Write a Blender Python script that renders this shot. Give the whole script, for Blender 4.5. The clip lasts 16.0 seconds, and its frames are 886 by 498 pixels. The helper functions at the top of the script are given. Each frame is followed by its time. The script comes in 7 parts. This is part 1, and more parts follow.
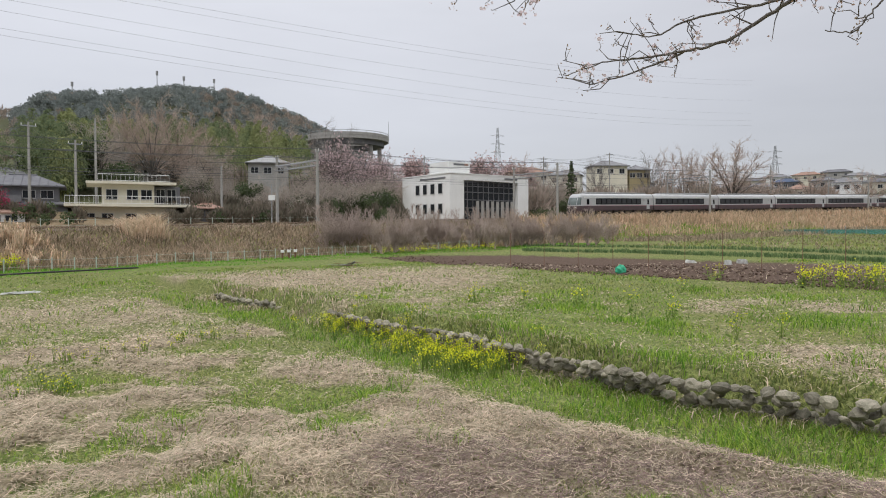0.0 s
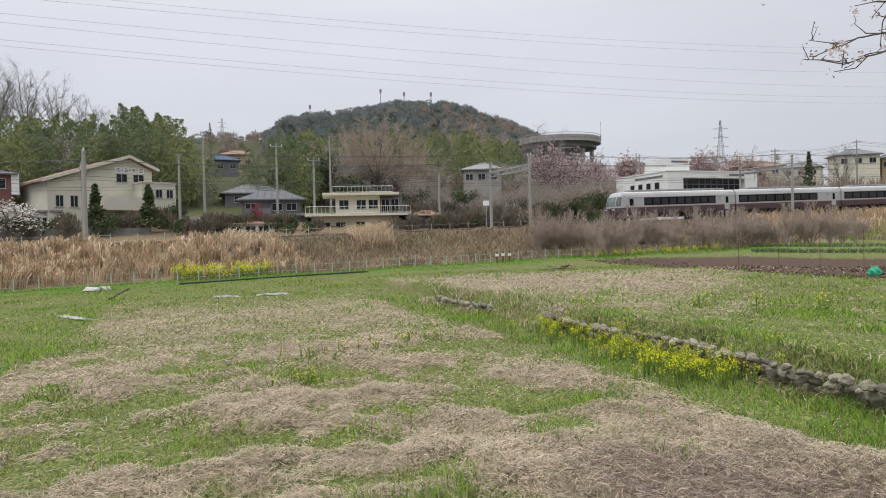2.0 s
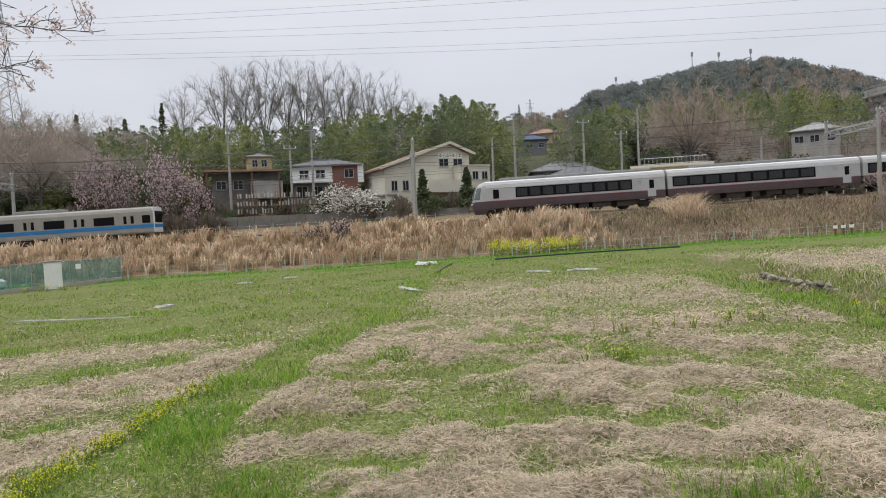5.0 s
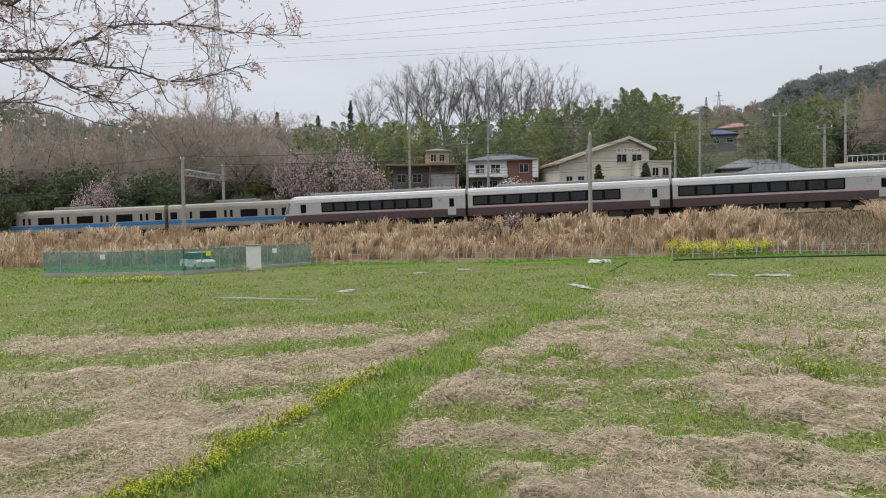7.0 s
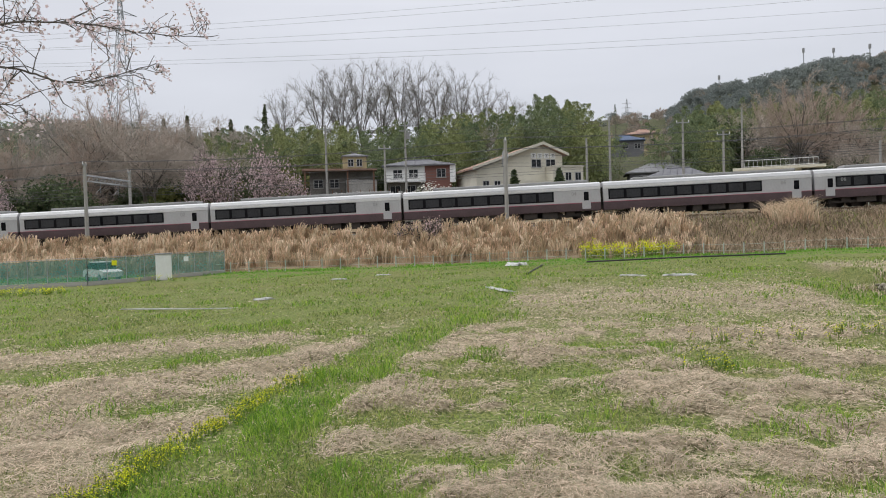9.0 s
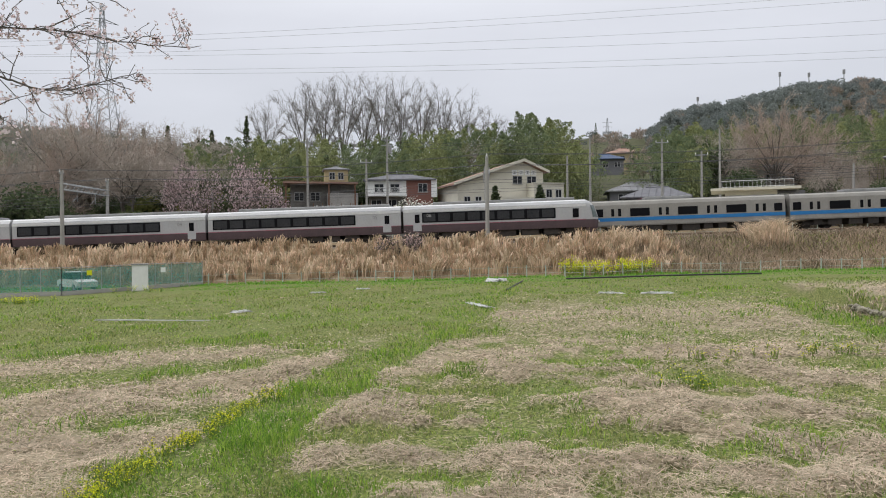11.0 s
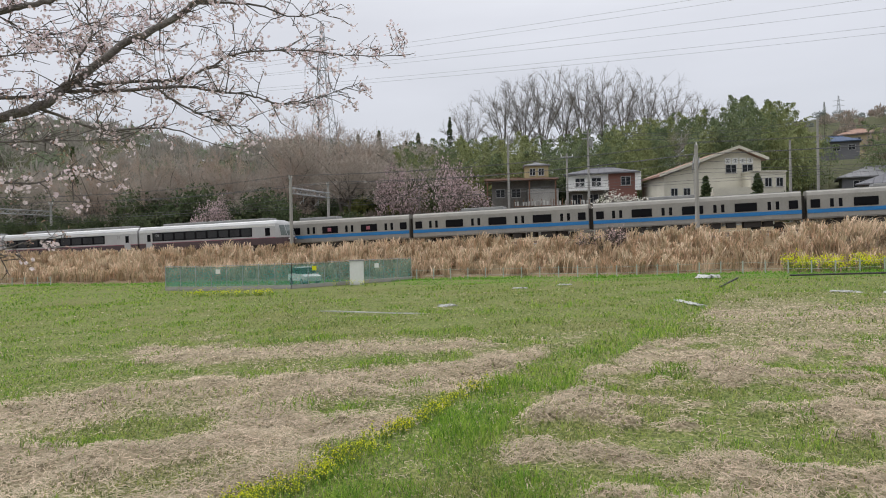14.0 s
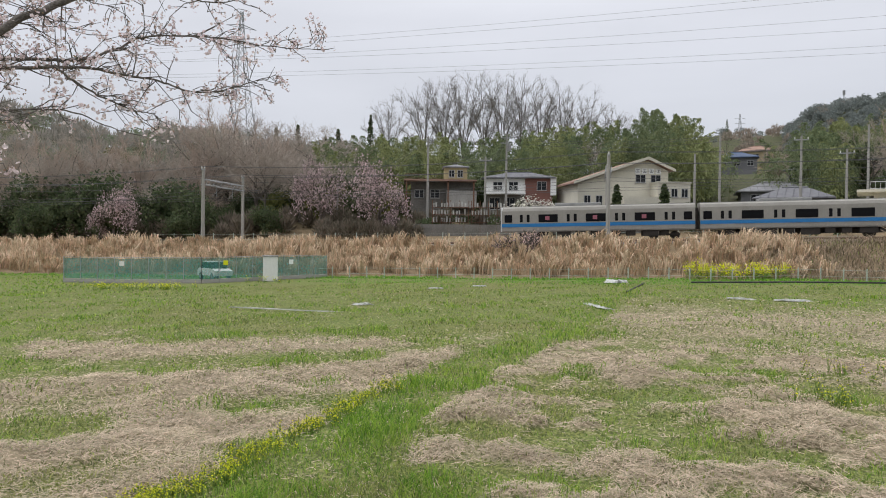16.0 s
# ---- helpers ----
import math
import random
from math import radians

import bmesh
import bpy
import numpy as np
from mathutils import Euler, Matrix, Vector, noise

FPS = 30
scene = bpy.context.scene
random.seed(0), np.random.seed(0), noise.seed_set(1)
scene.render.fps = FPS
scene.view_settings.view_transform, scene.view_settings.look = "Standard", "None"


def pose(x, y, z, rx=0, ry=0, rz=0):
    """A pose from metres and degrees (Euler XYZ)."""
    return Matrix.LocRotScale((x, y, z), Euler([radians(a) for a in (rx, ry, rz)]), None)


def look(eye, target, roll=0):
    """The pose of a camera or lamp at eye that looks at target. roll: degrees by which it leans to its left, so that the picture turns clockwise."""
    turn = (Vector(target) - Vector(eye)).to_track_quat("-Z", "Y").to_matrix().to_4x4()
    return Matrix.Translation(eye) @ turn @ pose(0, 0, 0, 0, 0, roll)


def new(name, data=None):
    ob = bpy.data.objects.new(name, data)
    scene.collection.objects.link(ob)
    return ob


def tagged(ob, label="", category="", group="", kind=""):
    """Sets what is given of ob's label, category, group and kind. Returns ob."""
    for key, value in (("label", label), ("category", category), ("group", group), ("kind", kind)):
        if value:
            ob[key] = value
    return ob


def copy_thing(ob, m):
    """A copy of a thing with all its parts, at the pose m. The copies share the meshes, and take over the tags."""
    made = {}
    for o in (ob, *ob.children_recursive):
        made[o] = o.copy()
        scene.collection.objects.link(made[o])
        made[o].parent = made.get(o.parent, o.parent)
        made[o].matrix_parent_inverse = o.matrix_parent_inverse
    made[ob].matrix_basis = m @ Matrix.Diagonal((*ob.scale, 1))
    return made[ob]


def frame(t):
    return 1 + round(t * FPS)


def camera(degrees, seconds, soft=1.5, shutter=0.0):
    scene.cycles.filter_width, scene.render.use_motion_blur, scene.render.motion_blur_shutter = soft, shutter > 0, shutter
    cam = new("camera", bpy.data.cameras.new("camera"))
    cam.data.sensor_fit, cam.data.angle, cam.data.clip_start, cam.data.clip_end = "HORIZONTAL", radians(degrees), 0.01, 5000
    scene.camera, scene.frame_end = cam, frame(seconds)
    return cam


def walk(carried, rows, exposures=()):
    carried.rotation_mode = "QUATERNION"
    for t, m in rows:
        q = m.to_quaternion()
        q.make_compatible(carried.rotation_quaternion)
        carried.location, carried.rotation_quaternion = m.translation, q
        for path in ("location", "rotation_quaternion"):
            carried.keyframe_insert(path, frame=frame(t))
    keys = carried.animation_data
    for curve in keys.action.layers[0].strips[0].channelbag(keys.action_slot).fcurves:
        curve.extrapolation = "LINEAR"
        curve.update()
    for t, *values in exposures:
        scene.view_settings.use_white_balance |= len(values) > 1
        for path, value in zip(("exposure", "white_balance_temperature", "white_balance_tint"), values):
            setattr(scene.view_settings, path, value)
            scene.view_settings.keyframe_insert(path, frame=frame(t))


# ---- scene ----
# ---- camera ----
cam = camera(64.8, 16.0, soft=1.0)
EYE = 3.0
PATH = """0.0 0.49 -1.31 0.27
0.5 5.42 -1.09 0.59
1.0 8.80 -0.90 0.77
1.5 13.56 -0.84 1.04
2.0 17.78 -0.80 1.32
2.5 20.49 -1.01 1.47
3.0 23.88 -1.29 1.42
3.5 27.93 -1.45 1.51
4.0 32.11 -1.63 2.01
4.5 37.71 -1.79 2.40
5.0 42.59 -1.95 2.59
5.2 44.50 -2.02 2.52
7.3 57.00 -1.91 0.80
7.5 55.77 -1.92 1.10
8.0 51.50 -1.77 1.78
8.5 50.47 -1.75 1.44
9.0 50.01 -1.66 1.53
11.3 48.44 -0.28 0.50
11.5 50.39 -0.30 0.62
12.0 54.51 0.21 0.98
12.5 57.51 0.19 1.04
13.0 60.24 -0.02 1.63
13.5 62.04 -0.27 1.43
14.0 64.75 -0.56 1.18
14.5 68.21 -0.67 0.96
15.0 69.41 -0.57 0.65
15.5 65.23 -0.61 -0.08
16.0 58.00 -0.64 -0.64"""


def stand(t, yaw, pitch, roll):
    """The camera is held a forearm's length before a body that turns on the spot."""
    a = radians(yaw)
    return t, pose(-0.243 * math.sin(a), 0.243 * math.cos(a), EYE, 90 + pitch, roll, yaw)


walk(cam, [stand(*[float(v) for v in row.split()]) for row in PATH.splitlines()])

# ---- light: overcast day ----
world = bpy.data.worlds.new("overcast")
scene.world = world
world.use_nodes = True


def sky_nodes(nt):
    nodes, links = nt.nodes, nt.links
    nodes.clear()
    out = nodes.new("ShaderNodeOutputWorld")
    back = nodes.new("ShaderNodeBackground")
    sky = nodes.new("ShaderNodeTexSky")
    sky.sky_type, sky.sun_disc = "NISHITA", False
    sky.sun_elevation, sky.sun_rotation = radians(50), radians(150)
    tint = nodes.new("ShaderNodeMixRGB")
    tint.inputs[0].default_value = 0.985
    coord = nodes.new("ShaderNodeTexCoord")
    sep = nodes.new("ShaderNodeSeparateXYZ")
    ramp = nodes.new("ShaderNodeValToRGB")
    el = ramp.color_ramp.elements
    el[0].position, el[0].color = 0.0, (0.545, 0.552, 0.597, 1)
    el[1].position, el[1].color = 0.9, (2.0, 2.03, 2.08, 1)
    mid = el.new(0.30)
    mid.color = (0.72, 0.727, 0.776, 1)
    clouds = nodes.new("ShaderNodeTexNoise")
    clouds.inputs["Scale"].default_value, clouds.inputs["Detail"].default_value = 2.2, 5
    stretch = nodes.new("ShaderNodeMapping")
    stretch.inputs["Scale"].default_value = (1, 1, 4.5)
    shade = nodes.new("ShaderNodeMapRange")
    shade.inputs[1].default_value, shade.inputs[2].default_value = 0.3, 0.7
    shade.inputs[3].default_value, shade.inputs[4].default_value = 0.93, 1.05
    mul = nodes.new("ShaderNodeMixRGB")
    mul.blend_type = "MULTIPLY"
    mul.inputs[0].default_value = 1
    links.new(coord.outputs["Generated"], sep.inputs[0])
    links.new(sep.outputs[2], ramp.inputs[0])
    links.new(coord.outputs["Generated"], stretch.inputs[0])
    links.new(stretch.outputs[0], clouds.inputs[0])
    links.new(clouds.outputs[0], shade.inputs[0])
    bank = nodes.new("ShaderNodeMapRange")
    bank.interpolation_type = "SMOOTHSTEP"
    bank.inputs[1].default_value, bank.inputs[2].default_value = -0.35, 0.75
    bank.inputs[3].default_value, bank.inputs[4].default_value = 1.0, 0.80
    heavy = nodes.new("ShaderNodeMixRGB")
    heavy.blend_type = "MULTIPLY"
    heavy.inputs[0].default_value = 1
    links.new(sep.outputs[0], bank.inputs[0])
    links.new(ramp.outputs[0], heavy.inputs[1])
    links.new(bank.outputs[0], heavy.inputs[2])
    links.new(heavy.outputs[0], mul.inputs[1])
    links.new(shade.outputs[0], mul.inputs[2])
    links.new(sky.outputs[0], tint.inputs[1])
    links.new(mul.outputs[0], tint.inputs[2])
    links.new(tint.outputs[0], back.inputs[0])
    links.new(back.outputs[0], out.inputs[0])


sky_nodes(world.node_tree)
sun = new("sun", bpy.data.lights.new("sun", "SUN"))
sun.data.energy, sun.data.angle, sun.data.color = 1.0, radians(25), (1.0, 0.97, 0.93)
sun.matrix_world = look((0, 0, 60), (18, 31, 0))
scene.view_settings.exposure = 0.0


# ---- materials ----
def paint(name, colour, other=None, rough=0.8, scale=3.0, bump=0.0, metal=0.0, fine=None, spec=0.3, island=0.0, stretch=None, piece=0.0):
    """A surface of two tones mixed by coarse and fine noise in metres, with fine relief."""
    m = bpy.data.materials.new(name)
    m.use_nodes = True
    nt = m.node_tree
    b = nt.nodes["Principled BSDF"]
    b.inputs["Roughness"].default_value, b.inputs["Metallic"].default_value = rough, metal
    b.inputs["Specular IOR Level"].default_value = spec
    other = other or tuple(c * 0.75 for c in colour)
    coord = nt.nodes.new("ShaderNodeTexCoord")
    src = coord.outputs["Object"]
    if stretch:
        mp = nt.nodes.new("ShaderNodeMapping")
        mp.inputs["Scale"].default_value = stretch
        nt.links.new(src, mp.inputs[0])
        src = mp.outputs[0]
    n1, n2 = nt.nodes.new("ShaderNodeTexNoise"), nt.nodes.new("ShaderNodeTexNoise")
    n1.inputs["Scale"].default_value, n1.inputs["Detail"].default_value = scale, 4
    n2.inputs["Scale"].default_value, n2.inputs["Detail"].default_value = fine or scale * 9, 3
    add = nt.nodes.new("ShaderNodeMath")
    add.operation = "ADD"
    ramp = nt.nodes.new("ShaderNodeMapRange")
    ramp.inputs[1].default_value, ramp.inputs[2].default_value = 0.75, 1.25
    mix = nt.nodes.new("ShaderNodeMixRGB")
    mix.inputs[1].default_value, mix.inputs[2].default_value = (*colour, 1), (*other, 1)
    for n in (n1, n2):
        nt.links.new(src, n.inputs[0])
    nt.links.new(n1.outputs[0], add.inputs[0])
    nt.links.new(n2.outputs[0], add.inputs[1])
    nt.links.new(add.outputs[0], ramp.inputs[0])
    nt.links.new(ramp.outputs[0], mix.inputs[0])
    last = mix.outputs[0]
    if island:
        geo = nt.nodes.new("ShaderNodeNewGeometry")
        hsv = nt.nodes.new("ShaderNodeHueSaturation")
        mr, mr2 = nt.nodes.new("ShaderNodeMapRange"), nt.nodes.new("ShaderNodeMapRange")
        mr.inputs[3].default_value, mr.inputs[4].default_value = 1 - island, 1 + island
        mr2.inputs[3].default_value, mr2.inputs[4].default_value = 0.5 + island * 0.06, 0.5 - island * 0.06
        nt.links.new(geo.outputs["Random Per Island"], mr.inputs[0])
        nt.links.new(geo.outputs["Random Per Island"], mr2.inputs[0])
        nt.links.new(mr.outputs[0], hsv.inputs["Value"])
        nt.links.new(mr2.outputs[0], hsv.inputs["Hue"])
        nt.links.new(last, hsv.inputs["Color"])
        last = hsv.outputs[0]
    if piece:
        info, vary, hs = nt.nodes.new("ShaderNodeObjectInfo"), nt.nodes.new("ShaderNodeMapRange"), nt.nodes.new("ShaderNodeHueSaturation")
        vary.inputs[3].default_value, vary.inputs[4].default_value = 1 - piece, 1 + piece
        nt.links.new(info.outputs["Random"], vary.inputs[0])
        nt.links.new(vary.outputs[0], hs.inputs["Value"])
        nt.links.new(last, hs.inputs["Color"])
        last = hs.outputs[0]
    nt.links.new(last, b.inputs["Base Color"])
    if bump:
        bp = nt.nodes.new("ShaderNodeBump")
        bp.inputs["Strength"].default_value, bp.inputs["Distance"].default_value = bump, 0.02
        nt.links.new(n2.outputs[0], bp.inputs["Height"])
        nt.links.new(bp.outputs[0], b.inputs["Normal"])
    return m


def leafy(name, colour, other, island=0.35, glow=0.35, scale=0.25):
    """Leaves and blades: two tones, varied blade by blade, a little light passing through."""
    m = paint(name, colour, other, rough=0.75, scale=scale, fine=1.7, island=island, spec=0.12)
    nt = m.node_tree
    b = nt.nodes["Principled BSDF"]
    tr = nt.nodes.new("ShaderNodeBsdfTranslucent")
    mx = nt.nodes.new("ShaderNodeMixShader")
    mx.inputs[0].default_value = glow
    nt.links.new(b.inputs["Base Color"].links[0].from_socket, tr.inputs[0])
    nt.links.new(b.outputs[0], mx.inputs[1])
    nt.links.new(tr.outputs[0], mx.inputs[2])
    nt.links.new(mx.outputs[0], nt.nodes["Material Output"].inputs[0])
    return m


def glassy(name, colour, rough=0.08):
    m = paint(name, colour, tuple(c * 0.6 for c in colour), rough=rough, scale=0.6, spec=0.10)
    return m


STEEL = paint("stainless_steel", (0.31, 0.295, 0.27), (0.25, 0.24, 0.22), 0.5, 0.8, metal=0.2, spec=0.35)
BLUE = paint("blue_band", (0.035, 0.19, 0.44), (0.03, 0.16, 0.38), 0.5, 1, spec=0.15)
WHITE_CAR = paint("white_car_paint", (0.62, 0.62, 0.62), (0.52, 0.52, 0.53), 0.35, 0.7, spec=0.5)
SILVER = paint("silver_car_paint", (0.41, 0.41, 0.42), (0.35, 0.35, 0.36), 0.4, 0.7, spec=0.5)
BROWN_CAR = paint("brown_car_paint", (0.095, 0.065, 0.07), (0.07, 0.05, 0.055), 0.5, 0.9, spec=0.25)
RED_LINE = paint("rose_line", (0.35, 0.12, 0.16), None, 0.4, 1)
CAR_GLASS = glassy("dark_glass", (0.006, 0.006, 0.008))
# greenish cab glass; its pale base colour also carries the reflected sky
CAB_GLASS = paint("cab_glass", (0.13, 0.16, 0.155), (0.07, 0.085, 0.085), 0.06, 0.8, spec=0.6)
GRIME = paint("underframe_grime", (0.035, 0.032, 0.03), (0.06, 0.05, 0.042), 0.85, 3, 0.2)
ROOF_GREY = paint("roof_grey", (0.30, 0.30, 0.30), (0.22, 0.22, 0.22), 0.7, 1.2)
CONCRETE = paint("concrete", (0.36, 0.35, 0.33), (0.26, 0.25, 0.235), 0.9, 0.8, 0.25)
POLE_GREY = paint("pole_concrete", (0.33, 0.32, 0.30), (0.25, 0.245, 0.23), 0.85, 1.0, 0.2, stretch=(1, 1, 0.2))
GALV = paint("galvanised_steel", (0.36, 0.37, 0.38), (0.27, 0.28, 0.29), 0.5, 3, metal=0.4)
WIRE = paint("wire_grey", (0.10, 0.10, 0.105), None, 0.6, 2)
CREAM = paint("cream_render", (0.66, 0.62, 0.51), (0.56, 0.53, 0.43), 0.9, 0.7, 0.15)
PALE = paint("pale_render", (0.60, 0.57, 0.485), (0.51, 0.485, 0.41), 0.9, 0.6, 0.15)
WHITE = paint("white_render", (0.74, 0.74, 0.73), (0.66, 0.66, 0.65), 0.8, 0.5, 0.1)
GREYWALL = paint("grey_siding", (0.17, 0.17, 0.18), (0.13, 0.13, 0.14), 0.85, 0.8, 0.15)
BRICKRED = paint("red_brown_siding", (0.20, 0.095, 0.075), (0.16, 0.075, 0.06), 0.85, 1, 0.15)
TILE_DARK = paint("dark_roof_tile", (0.10, 0.10, 0.115), (0.15, 0.15, 0.16), 0.7, 1.3, 0.4)
TILE_GREY = paint("grey_roof_tile", (0.22, 0.22, 0.23), (0.16, 0.16, 0.17), 0.75, 1.3, 0.4)
TILE_RED = paint("red_roof_tile", (0.25, 0.14, 0.11), (0.32, 0.22, 0.17), 0.8, 1.5, 0.4)
TILE_BLUE = paint("blue_roof_tile", (0.07, 0.10, 0.17), None, 0.7, 1.3, 0.3)
SCRAP = paint("dull_white_sheet", (0.50, 0.50, 0.48), (0.33, 0.33, 0.31), 0.7, 4, 0.3)
WALLGREY = paint("weathered_wall", (0.20, 0.19, 0.175), (0.12, 0.115, 0.105), 0.9, 0.7, 0.3)
CAR_PANE = glassy("coach_pane", (0.045, 0.046, 0.05), 0.05)
PANE = glassy("window_glass", (0.03, 0.033, 0.038))
SASH = paint("aluminium_sash", (0.5, 0.5, 0.5), None, 0.5, 3, metal=0.3)
RUST = paint("rusted_metal", (0.20, 0.11, 0.07), (0.13, 0.07, 0.05), 0.9, 2, 0.3)
YELLOW_HUT = paint("faded_yellow_board", (0.42, 0.35, 0.20), (0.33, 0.27, 0.16), 0.85, 1.5, 0.2)
BALLAST = paint("ballast", (0.20, 0.175, 0.155), (0.11, 0.10, 0.09), 0.95, 2.5, 0.8, fine=14)
RAILM = paint("rail_steel", (0.16, 0.11, 0.085), None, 0.5, 3, metal=0.6)
STONE = paint("field_stone", (0.29, 0.255, 0.205), (0.15, 0.145, 0.10), 0.9, 2.2, 0.6, fine=22, piece=0.45)
SOIL = paint("tilled_soil", (0.125, 0.085, 0.062), (0.075, 0.05, 0.038), 0.95, 1.2, 0.9, fine=9)
BARK = paint("bark", (0.15, 0.13, 0.11), (0.085, 0.073, 0.062), 0.95, 2, 0.5, fine=20)
TWIG_BROWN = paint("brown_twigs", (0.44, 0.38, 0.33), (0.32, 0.275, 0.235), 0.95, 0.4)
CHERRY_BARK = paint("cherry_bark", (0.085, 0.072, 0.066), (0.17, 0.155, 0.14), 0.9, 9, 0.7, fine=60)
NET = paint("green_net", (0.055, 0.23, 0.20), (0.09, 0.28, 0.25), 0.8, 0.7)
FENCE = paint("pale_green_fence", (0.42, 0.47, 0.41), (0.33, 0.38, 0.33), 0.6, 3)


def see_through(m, share):
    """Lets part of the light pass straight through an open weave."""
    nt = m.node_tree
    mx, tr = nt.nodes.new("ShaderNodeMixShader"), nt.nodes.new("ShaderNodeBsdfTransparent")
    mx.inputs[0].default_value = share
    nt.links.new(nt.nodes["Principled BSDF"].outputs[0], mx.inputs[1])
    nt.links.new(tr.outputs[0], mx.inputs[2])
    nt.links.new(mx.outputs[0], nt.nodes["Material Output"].inputs[0])


see_through(NET, 0.38)


# ---- the lie of the land ----
# the railway: an arc through TX, TY with heading TA, curving TK, rising TG
TX, TY, TA, TK, TG, RAIL0 = -48.87, 53.03, 0.79167, -0.0013155, 0.02377, 3.36


def arc(s, off=0.0):
    """Plan place and heading of the near track's centre at s metres; off: metres to the far side."""
    a = TA + TK * s
    x = TX + (np.sin(a) - math.sin(TA)) / TK
    y = TY - (np.cos(a) - math.cos(TA)) / TK
    return x - off * np.sin(a), y + off * np.cos(a), a


def rail_z(s):
    return RAIL0 + TG * s


def along(x, y):
    """s and the distance behind the near track (negative on the field's side) of a plan place."""
    cx, cy = TX - math.sin(TA) / TK, TY + math.cos(TA) / TK
    rx, ry = x - cx, y - cy
    r = np.hypot(rx, ry)
    a = np.arctan2(rx, -ry) if TK > 0 else np.arctan2(-rx, ry)
    return (a - TA) / TK, r - 1 / abs(TK)


def smooth(v, a, b):
    k = np.clip((v - a) / (b - a), 0, 1)
    return k * k * (3 - 2 * k)


def at(b, d):
    """The plan place at a bearing left of straight ahead, in degrees, and a distance from the viewer."""
    return -d * math.sin(radians(b)), d * math.cos(radians(b))


WALL_LINE = [at(-60, 11.0), at(-31, 10.2), at(-18, 10.8), at(-9.4, 12.2), at(-2.5, 14.7), at(4, 17.4), at(9, 20.6), at(13.5, 24.5), at(16.5, 27.5), at(20.3, 34.5)]


def beyond_wall(x, y):
    """Signed distance to the terrace's edge, positive on the raised side."""
    best = np.full(np.shape(x), 1e9)
    sign = np.ones(np.shape(x))
    for (ax, ay), (bx, by) in zip(WALL_LINE, WALL_LINE[1:]):
        ux, uy = bx - ax, by - ay
        k = np.clip(((x - ax) * ux + (y - ay) * uy) / (ux * ux + uy * uy), 0, 1)
        d = np.hypot(x - ax - k * ux, y - ay - k * uy)
        c = -(ux * (y - ay) - uy * (x - ax))
        near = d < best
        sign = np.where(near, np.where(c > 0, 1.0, -1.0), sign)
        best = np.where(near, d, best)
    return best * sign


def waves(x, y, f, seed):
    """Cheap smooth noise from a few crossed waves, about -1 to 1."""
    rng = np.random.default_rng(seed)
    v = 0
    for i in range(6):
        a, p = rng.uniform(0, 2 * math.pi, 2)
        k = f * rng.uniform(0.6, 1.7)
        v = v + np.sin(k * (x * math.cos(a) + y * math.sin(a)) + p)
    return v / 3.2


# the wooded hill behind the line: bearings, and the elevation of its crest as seen from the field
RIDGE_B = [4, 8, 10, 12.4, 14, 15.3, 17.2, 21.5, 24, 26, 29.3, 30.4, 31.2, 36, 44]
RIDGE_E = [5.2, 7.3, 8.4, 9.5, 9.9, 10.5, 11.0, 11.1, 10.7, 10.35, 10.1, 9.8, 8.9, 8.5, 7.5]


def height(x, y):
    x, y = np.asarray(x, float), np.asarray(y, float)
    d = np.hypot(x, y)
    s, q = along(x, y)
    s = np.clip(s, -260, 420)
    field = 0.02 * np.clip(0.707 * (x + y), -80, 200) + 0.4 * np.exp(-(d / 16) ** 2)
    field = field + 0.05 * waves(x, y, 0.5, 3) * smooth(d, 3, 8)
    field = field + 0.52 * smooth(beyond_wall(x, y), 0.0, 0.35) * smooth(56 - d, 0, 22) * smooth(y + 0.2 * x, 2, 5)
    field = field + 1.1 * smooth(5.2 - d, 0, 2.2)
    bed = rail_z(s) - 0.55
    front = smooth(q, -14.5, -4.0)
    z = field * (1 - front) + bed * front
    b = np.degrees(np.arctan2(-x, y))
    back = np.clip(q - 8, 0, None)
    slope = 0.05 + 0.14 * smooth(b, 4, 34) * smooth(82 - b, 0, 14)
    rise = np.minimum(back, 75) * slope + np.clip(back - 75, 0, 200) * 0.02
    z = np.where(q > 8, z + rise, z)

    def hill(bc, dc, top, wide, deep, power=2.0):
        hx, hy = at(bc, dc)
        ca, sa = math.cos(radians(bc)), math.sin(radians(bc))
        t = ((x - hx) * ca + (y - hy) * sa) / wide
        r = (-(x - hx) * sa + (y - hy) * ca) / deep
        return top * np.exp(-(np.abs(t) ** power + r * r))

    crest = np.interp(b, RIDGE_B, RIDGE_E)
    far = [np.clip(EYE + 560 * np.tan(np.radians(crest)) - 8.5 - z, 0, None) * np.exp(-((d - 560) / 150) ** 2) * smooth(44 - b, 0, 6) * smooth(b, -2, 7)]
    far += [hill(36, 900, 108, 150, 250), hill(94, 330, 46, 110, 120), hill(80, 300, 34, 60, 90), hill(64, 400, 10, 120, 120)]
    far += [hill(110, 360, 28, 120, 120), hill(-4, 800, 25, 160, 200)]
    z = z + np.max(np.stack(far), axis=0)
    return z


def ground_z(x, y):
    return float(height(x, y))


def put(b, d):
    x, y = at(b, d)
    return x, y, ground_z(x, y)


# ---- builders ----
def part(name, bm, material, parent=None, label="", flat=True):
    """Links a bmesh as one mesh object, under a thing or a part."""
    me = bpy.data.meshes.new(name)
    bm.to_mesh(me)
    bm.free()
    me.materials.append(material)
    if not flat:
        me.polygons.foreach_set("use_smooth", [True] * len(me.polygons))
    ob = new(name, me)
    ob.parent = parent
    return tagged(ob, label) if label else ob


